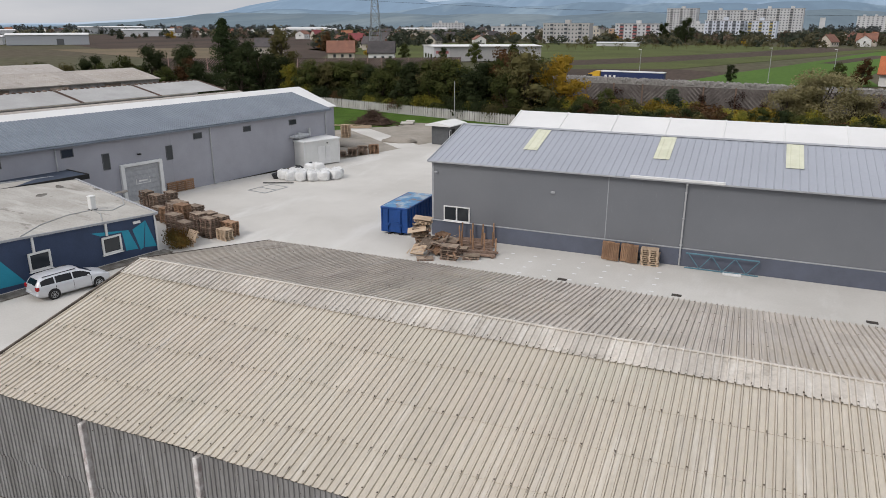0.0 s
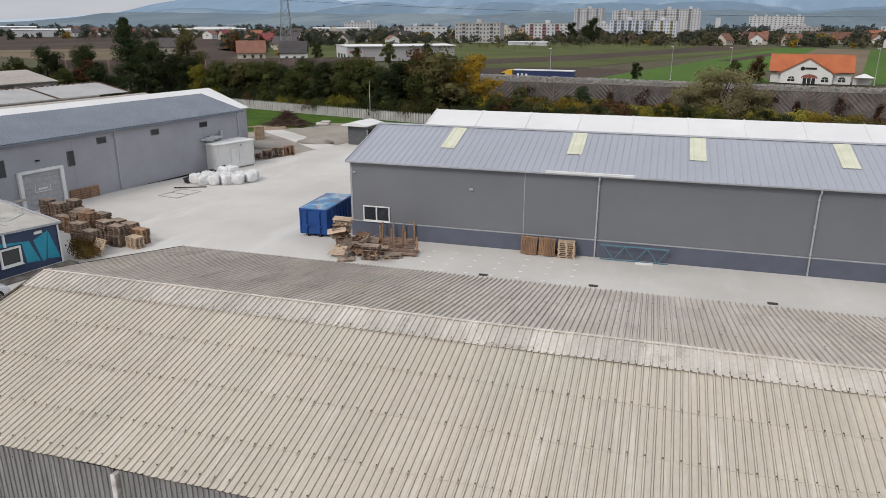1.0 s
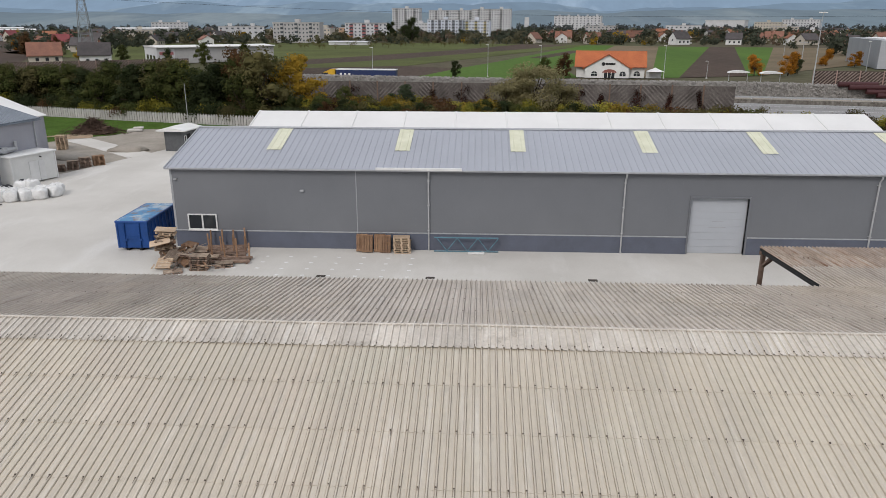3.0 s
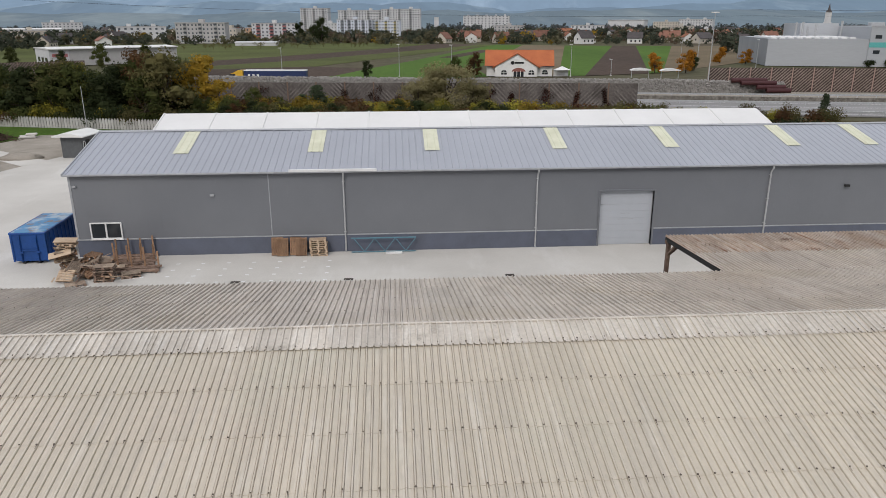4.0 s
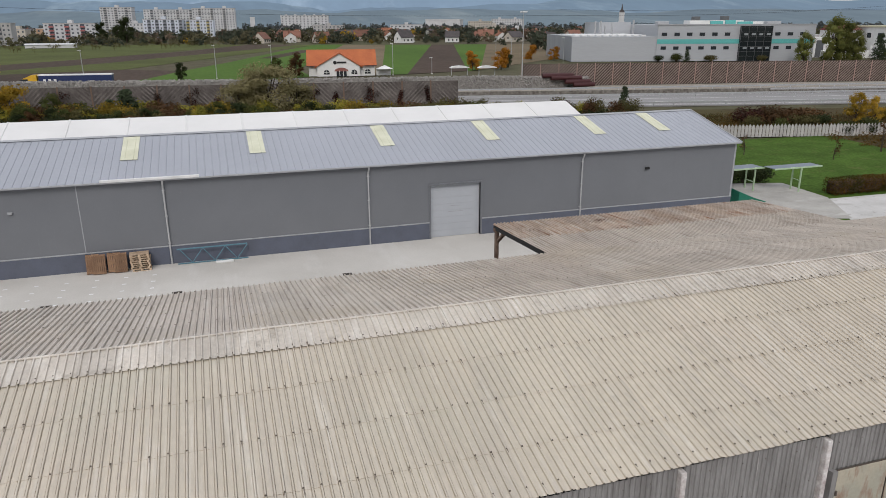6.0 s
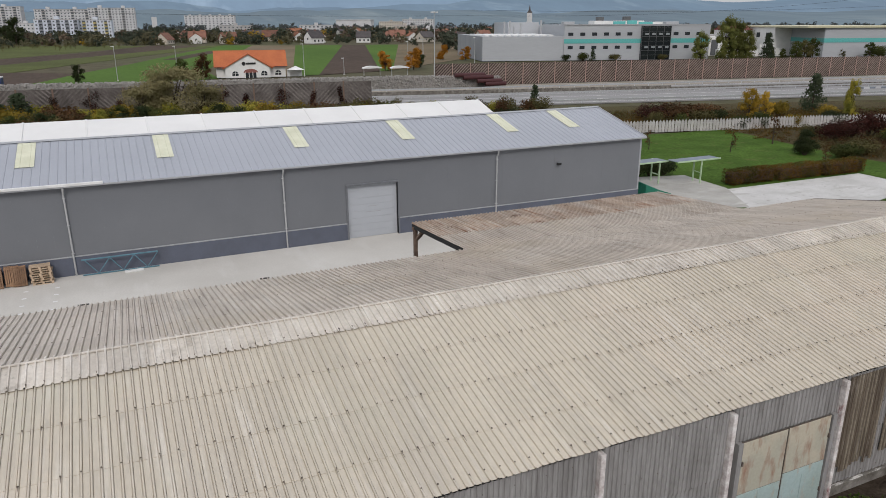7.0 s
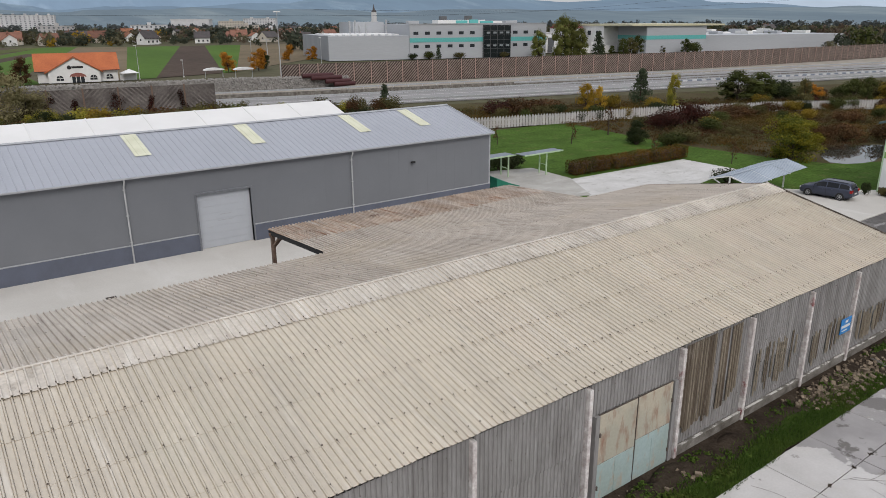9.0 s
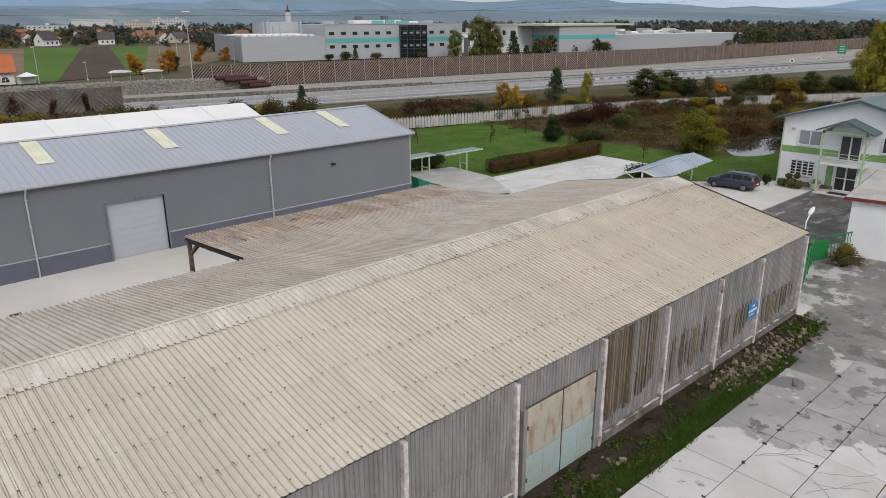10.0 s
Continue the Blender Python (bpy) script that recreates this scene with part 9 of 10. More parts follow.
field_pole = thing("line_pole", "short grey concrete line pole in the fields", "pole", pose(133, 312, 0))
part("shaft", Mesh().rod((0, 0, 0), (0, 0, 8.6), 0.2, 0.12, 8), LAMP_GREY, field_pole)
part("crossarm", Mesh().box(-1.6, 1.6, -0.1, 0.1, 8.0, 8.2), LAMP_GREY, field_pole)

# ---- trees and shrubs ----
def tree_kind(label, h, r, leaf, seed, leaves=4200, size=0.15, base=0.10, blobs=14, name="tree", cat="tree", group="trees"):
    """A broad-leaved tree: tapered trunk, limbs, and a crown of leaf sprays gathered in uneven clumps."""
    rg = random.Random(seed)
    t = thing(name, label, cat, pose(0, 0, 0), group)
    trunk = Mesh().rod((0, 0, -0.1), (0.1 * rg.uniform(-1, 1), 0.1 * rg.uniform(-1, 1), h * 0.45), 0.028 * h, 0.017 * h, 8)
    crown = Mesh()
    for i in range(blobs):
        a, f = rg.uniform(0, 6.283), (i + 0.5) / blobs
        z = h * (base + (0.92 - base) * f)
        rr = r * math.sqrt(max(0.08, 1 - ((f - 0.38) / 0.66) ** 2)) * rg.uniform(0.35, 0.72)
        c = (rr * math.cos(a), rr * math.sin(a), z)
        trunk.rod((0, 0, h * rg.uniform(0.18, 0.42)), c, 0.012 * h, 0.004 * h, 5)
        q = r * rg.uniform(0.42, 0.62)
        hz = q * rg.uniform(0.6, 0.95) * min(1.3, h / (2.2 * r))
        for _ in range(3):
            e = Vector((rg.gauss(0, 1), rg.gauss(0, 1), rg.gauss(0, 0.8))).normalized()
            sub = rg.uniform(0.45, 0.7)
            leaf_cloud(crown, (c[0] + e.x * q * 0.5, c[1] + e.y * q * 0.5, c[2] + e.z * hz * 0.5), (q * sub, q * sub, hz * sub), leaves // (blobs * 3), size, rg, 0.35)
        if 1000 < leaves < 10000:
            crown.blob(c, (q * 0.4, q * 0.4, hz * 0.4), 6, 4, 0.25, seed * 50 + i)
    part("trunk", trunk, BARK, t)
    part("crown", crown, leaf, t)
    return t


def fir_kind(label, h, r, leaf, seed, leaves=3600, size=0.2, group="conifers"):
    rg = random.Random(seed)
    t = thing("conifer", label, "conifer", pose(0, 0, 0), group)
    part("trunk", Mesh().rod((0, 0, -0.1), (0, 0, h * 0.97), 0.02 * h, 0.01, 8), BARK, t)
    crown = Mesh()
    whorls = 84
    for i in range(whorls):
        f = (i + rg.random()) / whorls
        reach = r * (1 - f) ** 0.75 * rg.uniform(0.5, 1.1) + 0.15
        a, z = rg.uniform(0, 6.283), h * (0.08 + 0.90 * f)
        c = (0.6 * reach * math.cos(a), 0.6 * reach * math.sin(a), z - 0.10 * reach)
        leaf_cloud(crown, c, (0.16 * r + 0.30 * reach, 0.16 * r + 0.30 * reach, 0.035 * h + 0.08 * reach), leaves // whorls, size, rg, 0.2)
    part("crown", crown, leaf, t)
    return t


def bush_kind(label, h, r, leaf, seed, leaves=1800, size=0.12, blobs=9, group="shrubs"):
    rg = random.Random(seed)
    stems, crown = Mesh(), Mesh()
    for i in range(blobs):
        a = 6.283 * i / blobs + rg.uniform(-0.4, 0.4)
        k = r * rg.uniform(0.15, 0.6)
        c = (k * math.cos(a), k * math.sin(a), h * rg.uniform(0.38, 0.66))
        stems.rod((0.1 * math.cos(a), 0.1 * math.sin(a), -0.05), c, 0.03 * h, 0.01 * h, 5)
        q = r * rg.uniform(0.38, 0.58)
        leaf_cloud(crown, c, (q, q, h * rg.uniform(0.3, 0.42)), leaves // blobs, size, rg, 0.3)
    t = tagged(part("shrub", crown, leaf), label, "shrub", group)
    part("stem", stems, BARK, t)
    return t


KIND = {  # one of each, the others are copies
    "dark": tree_kind("dark green broad-leaved tree in the tree belt", 7, 2.9, GREEN_DARK, 1),
    "mid": tree_kind("green broad-leaved tree in the tree belt", 7, 3.1, GREEN_MID, 2),
    "olive": tree_kind("olive-brown tree in thinning autumn leaf", 7, 3.2, GREEN_OLIVE, 3),
    "gold": tree_kind("golden-yellow tree in autumn leaf", 8, 3.4, GOLD, 4),
    "orange": tree_kind("round orange autumn tree", 7, 3.2, ORANGE, 5, base=0.1),
    "russet": tree_kind("russet-brown tree in autumn leaf", 7, 2.8, RUSSET, 6),
    "tall": tree_kind("tall dark green tree with dense crown", 13, 4.4, GREEN_DARK, 7, 9000, 0.17, 0.06, 22),
    "poplar": tree_kind("tall thinning olive tree", 14, 3.2, GREEN_OLIVE, 8, 5000, 0.17, 0.12, 20),
    "yellowgreen": tree_kind("round yellow-green tree by the pond", 6.4, 3.6, YELLOW_GREEN, 9, 11000, 0.12, 0.06, 22),
    "lime": tree_kind("tall yellow-green tree in autumn leaf", 9, 3.4, LIME, 13, 8000, 0.14, 0.08, 20),
    "bare": tree_kind("small nearly bare tree on the lawn", 2.6, 0.9, RUSSET, 10, 160, 0.1, 0.35, 7),
    "willow": tree_kind("wispy olive willow thinning in autumn", 7, 3.3, foliage("willow_leaves", [(0.155, 0.14, 0.07), (0.195, 0.175, 0.085), (0.235, 0.205, 0.105), (0.165, 0.14, 0.075)]), 14, 16000, 0.105, 0.02, 22),
    "birch": tree_kind("light green birch beside the factory", 11, 3.4, foliage("pale_green_leaves", [(0.075, 0.088, 0.028), (0.10, 0.112, 0.034), (0.135, 0.14, 0.04), (0.12, 0.115, 0.036)]), 15, 7000, 0.16, 0.06, 22),
    "fir": fir_kind("tall dark green spruce tree", 15, 5.6, CONIFER, 11, 9500, 0.2),
    "smallfir": fir_kind("small grey-green pine tree", 4.6, 1.7, PINE, 12, 2300, 0.13),
    "b_green": bush_kind("dense green shrub among the scrub", 2.4, 2.1, GREEN_MID, 20),
    "b_dark": bush_kind("dark evergreen shrub with dense leaves", 2.6, 2.1, GREEN_DARK, 21),
    "b_olive": bush_kind("olive-brown shrub thinning in autumn", 2.2, 2.2, GREEN_OLIVE, 22),
    "b_russet": bush_kind("russet-brown shrub in autumn leaf", 2.2, 2.2, RUSSET, 23),
    "b_maroon": bush_kind("dark maroon shrub in autumn leaf", 2.6, 2.2, MAROON_LEAF, 24),
    "b_lime": bush_kind("yellow-green shrub along the motorway", 2.4, 2.0, LIME, 27),
    "b_gold": bush_kind("golden yellow shrub in autumn leaf", 2.4, 1.8, foliage("olive_gold_leaves", [(0.12, 0.10, 0.022), (0.17, 0.13, 0.022), (0.24, 0.16, 0.024), (0.15, 0.115, 0.022)]), 25),
    "b_dry": bush_kind("dry brown scrub clump", 1.3, 1.9, HEDGE_LEAF, 26, 1200, 0.09),
}
placed = set()


def plant(kind, x, y, s=1.0, sz=None, turn=0.0, label=""):
    m = pose(x, y, -0.05, 0, 0, turn) @ Matrix.Diagonal((s, s, sz or s, 1))
    if kind in placed:
        t = copy_thing(KIND[kind], m)
        t.matrix_basis = m
    else:
        placed.add(kind)
        t = KIND[kind]
        t.matrix_basis = m
    if label:
        t["label"] = label
    return t


rt = random.Random(5)


def fence_y(x):
    """The fence's line, to keep the belt behind it."""
    for (xa, ya), (xb, yb) in zip(FENCE, FENCE[1:]):
        if xa <= x <= xb:
            return ya + (yb - ya) * (x - xa) / (xb - xa)
    return 129.6 if x < 0 else 36.0


# tall trees at the left end of the belt
for k, x, y, s, sz in (("fir", -113, 134, 1.08, 1.15), ("tall", -108, 136, 1.0, 0.95), ("tall", -120, 130, 1.0, 0.9), ("tall", -128, 127, 0.95, 0.88), ("poplar", -101, 139, 1.15, 1.15), ("russet", -117, 126, 1.15, 1.2),
                       ("tall", -103, 134, 1.0, 0.82), ("tall", -97, 133, 0.8, 0.72), ("mid", -134, 124, 1.3, 1.25), ("tall", -141, 122, 0.8, 0.7), ("dark", -112, 124, 1.3, 1.1), ("tall", -114, 140, 1.0, 1.0), ("dark", -104, 128, 1.4, 1.2),
                       ("olive", -150, 122, 1.1, 1.0), ("mid", -160, 121, 1.1, 0.9), ("dark", -170, 118, 1.1, 0.9), ("dark", -148, 113, 1.2, 0.95), ("mid", -180, 112, 1.2, 0.9)):
    plant(k, x, y, s, sz, rt.uniform(0, 360))
for i in range(16):
    x = -196 + i * 5.2 + rt.uniform(-2, 2)
    plant(("mid", "dark", "olive", "mid", "dark")[i % 5], x, 116 + (x + 196) * 0.13 + rt.uniform(-5, 5), rt.uniform(1.0, 1.35), rt.uniform(0.75, 1.1), rt.uniform(0, 360))
# the belt behind the picket fence
for i in range(84):
    x = -94 + i * 1.36 + rt.uniform(-0.8, 0.8)
    y = fence_y(x) + rt.uniform(3.5, 15)
    k = rt.choice(("dark", "dark", "mid", "mid", "mid", "olive", "olive", "russet" if i % 3 == 0 else "mid", "lime" if i % 2 == 0 else "olive"))
    sc = 1.2 * rt.uniform(0.72, 1.0) * (1.35 if x < -37 else 0.55) * (0.8 if k == "lime" else 1.0) * (0.8 if x < -62 else 1.0)
    plant(k, x, y, sc * 1.05, sc * rt.uniform(0.85, 1.05), rt.uniform(0, 360))
for i in range(70):
    x = -92 + i * 2.3 + rt.uniform(-1, 1)
    y = fence_y(x) + rt.uniform(1.6, 4.5)
    plant(rt.choice(("b_dark", "b_dark", "b_green", "b_olive", "b_russet", "b_gold" if x > -10 else "b_dark", "b_lime")), x, y, rt.uniform(1.0, 1.7), rt.uniform(1.0, 1.7), rt.uniform(0, 360))
for k, x, y, s, sz in (("gold", -31.2, 126.5, 1.45, 1.4), ("gold", -35.0, 127, 1.0, 1.15), ("gold", -79, 134, 0.5, 0.8), ("mid", -46, 128, 1.35, 1.3), ("mid", -42.5, 130, 1.05, 1.2), ("mid", -25, 131, 0.8, 0.7), ("mid", -52, 128, 1.2, 1.15), ("dark", -58, 129, 1.2, 1.1),
                       ("willow", 8.7, 121, 1.75, 1.42), ("willow", 4.2, 120.5, 1.25, 1.0), ("willow", 13.2, 120.5, 1.3, 1.0), ("smallfir", -13.0, 124.5, 2.0, 1.3), ("smallfir", -15.6, 125.5, 1.5, 0.95), ("b_gold", -22, 127, 1.6, 1.6), ("b_gold", 21, 119, 1.6, 1.5), ("b_gold", 27, 117, 1.5, 1.5)):
    plant(k, x, y, s, sz, rt.uniform(0, 360))
MAROON_IVY = foliage("maroon_ivy_leaves", [(0.040, 0.016, 0.014), (0.062, 0.022, 0.018), (0.030, 0.020, 0.014), (0.05, 0.028, 0.018)])
for x, w, top in ((-24.5, 2.4, 4.7), (-8.5, 1.6, 4.4), (-3.2, 2.2, 4.8), (1.0, 1.2, 3.6), (17.5, 1.5, 4.6), (21.6, 1.1, 3.9), (27.8, 2.0, 4.8), (33.0, 1.0, 4.0), (38.2, 1.4, 4.6)):
    m, rg = Mesh(), random.Random(int(x * 10) + 900)
    y = 136.5 - (x + 30) * 9 / 74 - 0.35
    for k in range(5):
        leaf_cloud(m, (x + rg.uniform(-0.4, 0.4) * w, y, top * (0.2 + 0.17 * k)), (w * rg.uniform(0.35, 0.7), 0.28, top * 0.18), 90, 0.13, rg, 0.2)
    tagged(part("ivy", m, MAROON_IVY), "dark maroon creeper climbing the noise barrier", "creeper", "creepers on the barrier")
roadside = [Mesh(), Mesh(), Mesh()]
for i in range(70):
    x = -24 + i * 1.35 + rt.uniform(-0.8, 0.8)
    y, k, h = 122 - 0.2 * (x - 10) + rt.uniform(-6, 3), rt.choice((0, 1, 1, 1, 2, 2)), rt.uniform(2.2, 4.3)
    for j in range(4):
        leaf_cloud(roadside[k], (x + rt.uniform(-0.9, 0.9), y + rt.uniform(-0.7, 0.7), h * rt.uniform(0.3, 0.62)), (1.1, 1.0, h * 0.36), 260, 0.13, rt, 0.3)
for mesh_, mt, lb in zip(roadside, (LIME, GREEN_OLIVE, RUSSET), ("yellow-green", "olive", "russet")):
    tagged(part("roadside_shrubs", mesh_, mt), lb + " shrubs grown together below the noise barrier", "shrubs", kind="stuff")
for i in range(58):
    x = -30 + i * 1.32 + rt.uniform(-0.7, 0.7)
    k = rt.choice(("b_lime", "b_olive", "b_lime", "b_gold", "b_green", "b_olive", "b_russet"))
    plant(k, x, fence_y(x) + rt.uniform(9, 19), rt.uniform(1.3, 1.9), rt.uniform(1.3, 1.95), rt.uniform(0, 360))
# scrub between fence and motorway, and inside the fence
for k, x, y, s, sz in (("smallfir", 69.7, 112, 0.95, 1.1), ("b_maroon", 60, 117, 1.2, 1.1), ("b_russet", 86, 93, 2.2, 1.35), ("b_russet", 91, 92, 1.8, 1.2), ("b_maroon", 83, 95, 1.6, 1.1), ("gold", 97, 88, 0.62, 0.68), ("smallfir", 116, 91, 1.6, 1.5),
                       ("gold", 100, 87, 0.4, 0.6), ("lime", 114.2, 82, 0.42, 0.72), ("b_gold", 110, 83, 0.9, 1.0), ("mid", 133.9, 81, 1.5, 0.85), ("mid", 138, 79, 1.2, 0.8), ("b_gold", 104, 88, 1.2, 1.2), ("yellowgreen", 82.6, 42.0, 1.0, 0.86), ("dark", 77.6, 60.6, 0.62, 0.46), ("b_dark", 77.0, 60.4, 0.8, 0.8), ("bare", 80.5, 68.3, 1.6, 1.5),
                       ("b_maroon", 90.5, 66.5, 1.4, 1.2), ("b_maroon", 94, 66.8, 1.2, 1.1), ("b_maroon", 98, 66.8, 1.4, 1.55), ("b_russet", 112, 68, 1.9, 1.0), ("b_dark", 87.2, 80.6, 0.6, 0.7), ("b_dark", 90.8, 79.6, 0.5, 0.8), ("bare", 62.5, 72, 0.9, 1.0), ("bare", 70.5, 66, 0.9, 1.0), ("bare", 75, 45, 0.9, 1.1),
                       ("bare", 72.5, 54, 0.9, 0.9), ("b_olive", 84, 58, 1.4, 0.9), ("b_green", 79.5, 57, 1.2, 0.8), ("lime", 176.2, 54.4, 0.75, 1.0), ("lime", 178.8, 51.6, 1.25, 1.7), ("lime", 181, 49, 1.5, 1.85), ("lime", 178, 50, 0.9, 1.0), ("mid", 165, 60, 0.8, 0.7), ("b_gold", 158, 62, 1.8, 1.7), ("orange", 141, 70, 0.7, 0.6), ("mid", 150, 66, 0.7, 0.65),
                       ("mid", 147, 62, 0.5, 0.75), ("olive", 132, 66.5, 0.55, 0.8), ("b_dark", 130, 66, 0.9, 0.9)):
    plant(k, x, y, s, sz, rt.uniform(0, 360))
for i in range(84):
    x = rt.uniform(76, 165)
    fy = 84 - (x - 72) * 0.28 - max(0, x - 105) * 0.22
    y = fy + rt.choice((rt.uniform(1.5, 11), rt.uniform(1.5, 6), rt.uniform(-22, -2)))
    if y < fy and (x < 88 or math.hypot(x - 90, y - 39) < 7):
        continue
    if y < 25 or (88 < x < 118 and 37 < y < 54):
        continue
    plant(rt.choice(("b_olive", "b_olive", "b_russet", "b_dry", "b_dry", "b_green", "b_dark", "b_gold", "b_maroon")), x, y, rt.uniform(0.65, 1.3), rt.uniform(0.45, 1.1), rt.uniform(0, 360))
# rank grass and brambles covering the scrubland
bramble = [Mesh(), Mesh(), Mesh()]
for i in range(6200):
    x = rt.uniform(46, 190)
    fy = fence_y(x)
    if rt.random() < 0.6:
        y = fy + rt.uniform(0.8, 24 - max(0, x - 70) * 0.06)
    else:
        y = fy - rt.uniform(0.8, 26)
        if x < (82.4 + max(0, 44 - y) * 0.5) + rt.uniform(-0.5, 1.0) or math.hypot((x - 89.6) / 1.5, y - 38.3) < 4.2 or y < 26 or (x < 99 and y < 41) or (x < 106 and y < 33):
            continue
    q = noise.noise((x * 0.09, y * 0.16, 0.5)) + rt.gauss(0, 0.16)
    k = 0 if q < 0.04 else (1 if q < 0.33 else 2)
    h = rt.uniform(0.25, 0.9)
    leaf_cloud(bramble[k], (x, y, h * 0.4), (rt.uniform(0.7, 1.5), rt.uniform(0.6, 1.2), h), 44, 0.10, rt, 0.1)
for i in range(900):
    x, y = rt.uniform(82.5, 124), rt.uniform(41.5, 66)
    if math.hypot((x - 89.6) / 1.5, y - 38.3) < 4.6:
        continue
    q = noise.noise((x * 0.09, y * 0.16, 0.5)) + rt.gauss(0, 0.16)
    h = rt.uniform(0.25, 0.8)
    leaf_cloud(bramble[0 if q < 0.04 else (1 if q < 0.33 else 2)], (x, y, h * 0.4), (rt.uniform(0.7, 1.5), rt.uniform(0.6, 1.2), h), 44, 0.10, rt, 0.1)
for k, (mt, lb) in enumerate(((HEDGE_LEAF, "dry brown brambles and rank grass"), (GREEN_OLIVE, "olive rank grass on the scrubland"), (RUSSET, "russet brambles on the scrubland"))):
    tagged(part("brambles", bramble[k], mt), lb, "scrub", kind="stuff")
# shrubs by the office and the sheds
for k, x, y, s, sz in (("b_dark", 71.0, 28.6, 0.28, 0.55), ("b_gold", 51.3, 14.5, 0.5, 0.62), ("b_olive", 50.5, 14.3, 0.55, 0.5), ("b_dry", -39.3, 39.6, 0.75, 1.15), ("b_dry", -38.5, 38.9, 0.6, 0.9), ("b_dark", 66, 39.8, 0.9, 0.6), ("b_dark", 69, 38.6, 0.8, 0.5), ("b_dark", 53.2, 58.6, 0.75, 0.7), ("b_dark", 51.6, 59.0, 0.75, 0.7), ("b_dark", 49.8, 59.4, 0.75, 0.7)):
    plant(k, x, y, s, sz, rt.uniform(0, 360))
topiary = tagged(part("topiary_shrub", Mesh().blob((0, 0, 0.1), (0.05, 0.05, 0.2), 6, 4), BARK, at=pose(71.6, 26.4, 0)), "clipped cloud-shaped olive shrub by the office door", "shrub")
for k, (x, y, z, q) in enumerate(((0, 0, 0.55, 0.6), (0.2, 0.9, 0.42, 0.5), (-0.2, -0.8, 0.5, 0.5), (0.1, 0.3, 1.15, 0.34), (0.0, -0.5, 1.25, 0.34))):
    m = Mesh().blob((x, y, z), (q * 0.8, q * 0.8, q * 0.7), 8, 6, 0.1, k)
    leaf_cloud(m, (x, y, z), (q, q, q * 0.85), 420, 0.05, random.Random(700 + k), 0.8)
    part("leaf_ball", m, GREEN_OLIVE, topiary)
planter = thing("stone_planter", "round pale stone planter with yellow flowers", "planter", pose(72.2, 24.35, 0.12))
part("bowl", Mesh().rod((0, 0, 0), (0, 0, 0.5), 0.34, 0.5, 14).rod((0, 0, 0.5), (0, 0, 0.56), 0.56, 0.56, 14), CONCRETE, planter)
m = Mesh()
leaf_cloud(m, (0, 0, 0.68), (0.5, 0.5, 0.26), 420, 0.05, random.Random(720), 0.4)
part("flowers", m, foliage("yellow_flowers", [(0.5, 0.36, 0.02), (0.6, 0.42, 0.03), (0.08, 0.11, 0.02), (0.45, 0.33, 0.02)]), planter, "yellow flowers")
# middle distance trees
for k, x, y, s in (("orange", 86.5, 236, 0.95), ("orange", 97, 236, 1.08), ("orange", 133, 290, 0.95), ("orange", 141, 284, 0.85), ("mid", 20, 232, 0.8), ("dark", -8, 228, 0.7), ("russet", 25, 224, 1.0), ("dark", 104, 246, 0.9), ("birch", 236.5, 231, 1.62), ("birch", 241, 229, 1.45), ("birch", 245.5, 228.5, 1.15), ("birch", 226, 234, 1.08), ("smallfir", 256.5, 227, 2.4), ("mid", 269, 223, 1.05), ("olive", 273.5, 222.5, 1.15), ("mid", 278, 222, 1.2), ("mid", 302, 213, 0.95), ("b_green", 308, 212, 2.4), ("b_olive", 196, 252, 1.3), ("b_olive", 216, 246, 1.2), ("b_dark", 175, 258, 1.2), ("b_green", 183, 257, 1.5), ("smallfir", 188, 257, 1.1),
                   ("mid", 262, 230, 0.7), ("mid", 268, 229, 0.6), ("olive", 296, 222, 0.6), ("tall", -78, 640, 1.3), ("tall", -66, 634, 1.1), ("tall", -62, 655, 1.6), ("tall", -20, 690, 0.8), ("mid", -135, 600, 0.9), ("smallfir", 245, 236, 1.5), ("mid", -110, 285, 1.2), ("mid", -98, 300, 1.1), ("dark", -127, 290, 0.9), ("gold", -60, 240, 0.8), ("mid", -150, 300, 1.0), ("gold", -176, 312, 0.8), ("gold", -150, 282, 0.7), ("russet", -205, 345, 1.4), ("russet", -230, 360, 1.3), ("russet", -255, 400, 1.5), ("orange", -275, 425, 1.2)):
    plant(k, x, y, s, s, rt.uniform(0, 360))
orchard = Mesh()
for i in range(90):
    x, y = -175 + i * 2.4 + rt.uniform(-2, 2), 430 + i * 1.5 + rt.uniform(-26, 44)
    orchard.rod((x, y, -0.1), (x, y, 1.6), 0.14, 0.08, 5)
    leaf_cloud(orchard, (x, y, 2.3), (1.7, 1.7, 1.3), 46, 0.3, rt, 0.2)
tagged(part("orchard_trees", orchard, GREEN_OLIVE), "rows of small olive orchard trees in the meadow", "orchard", kind="stuff")

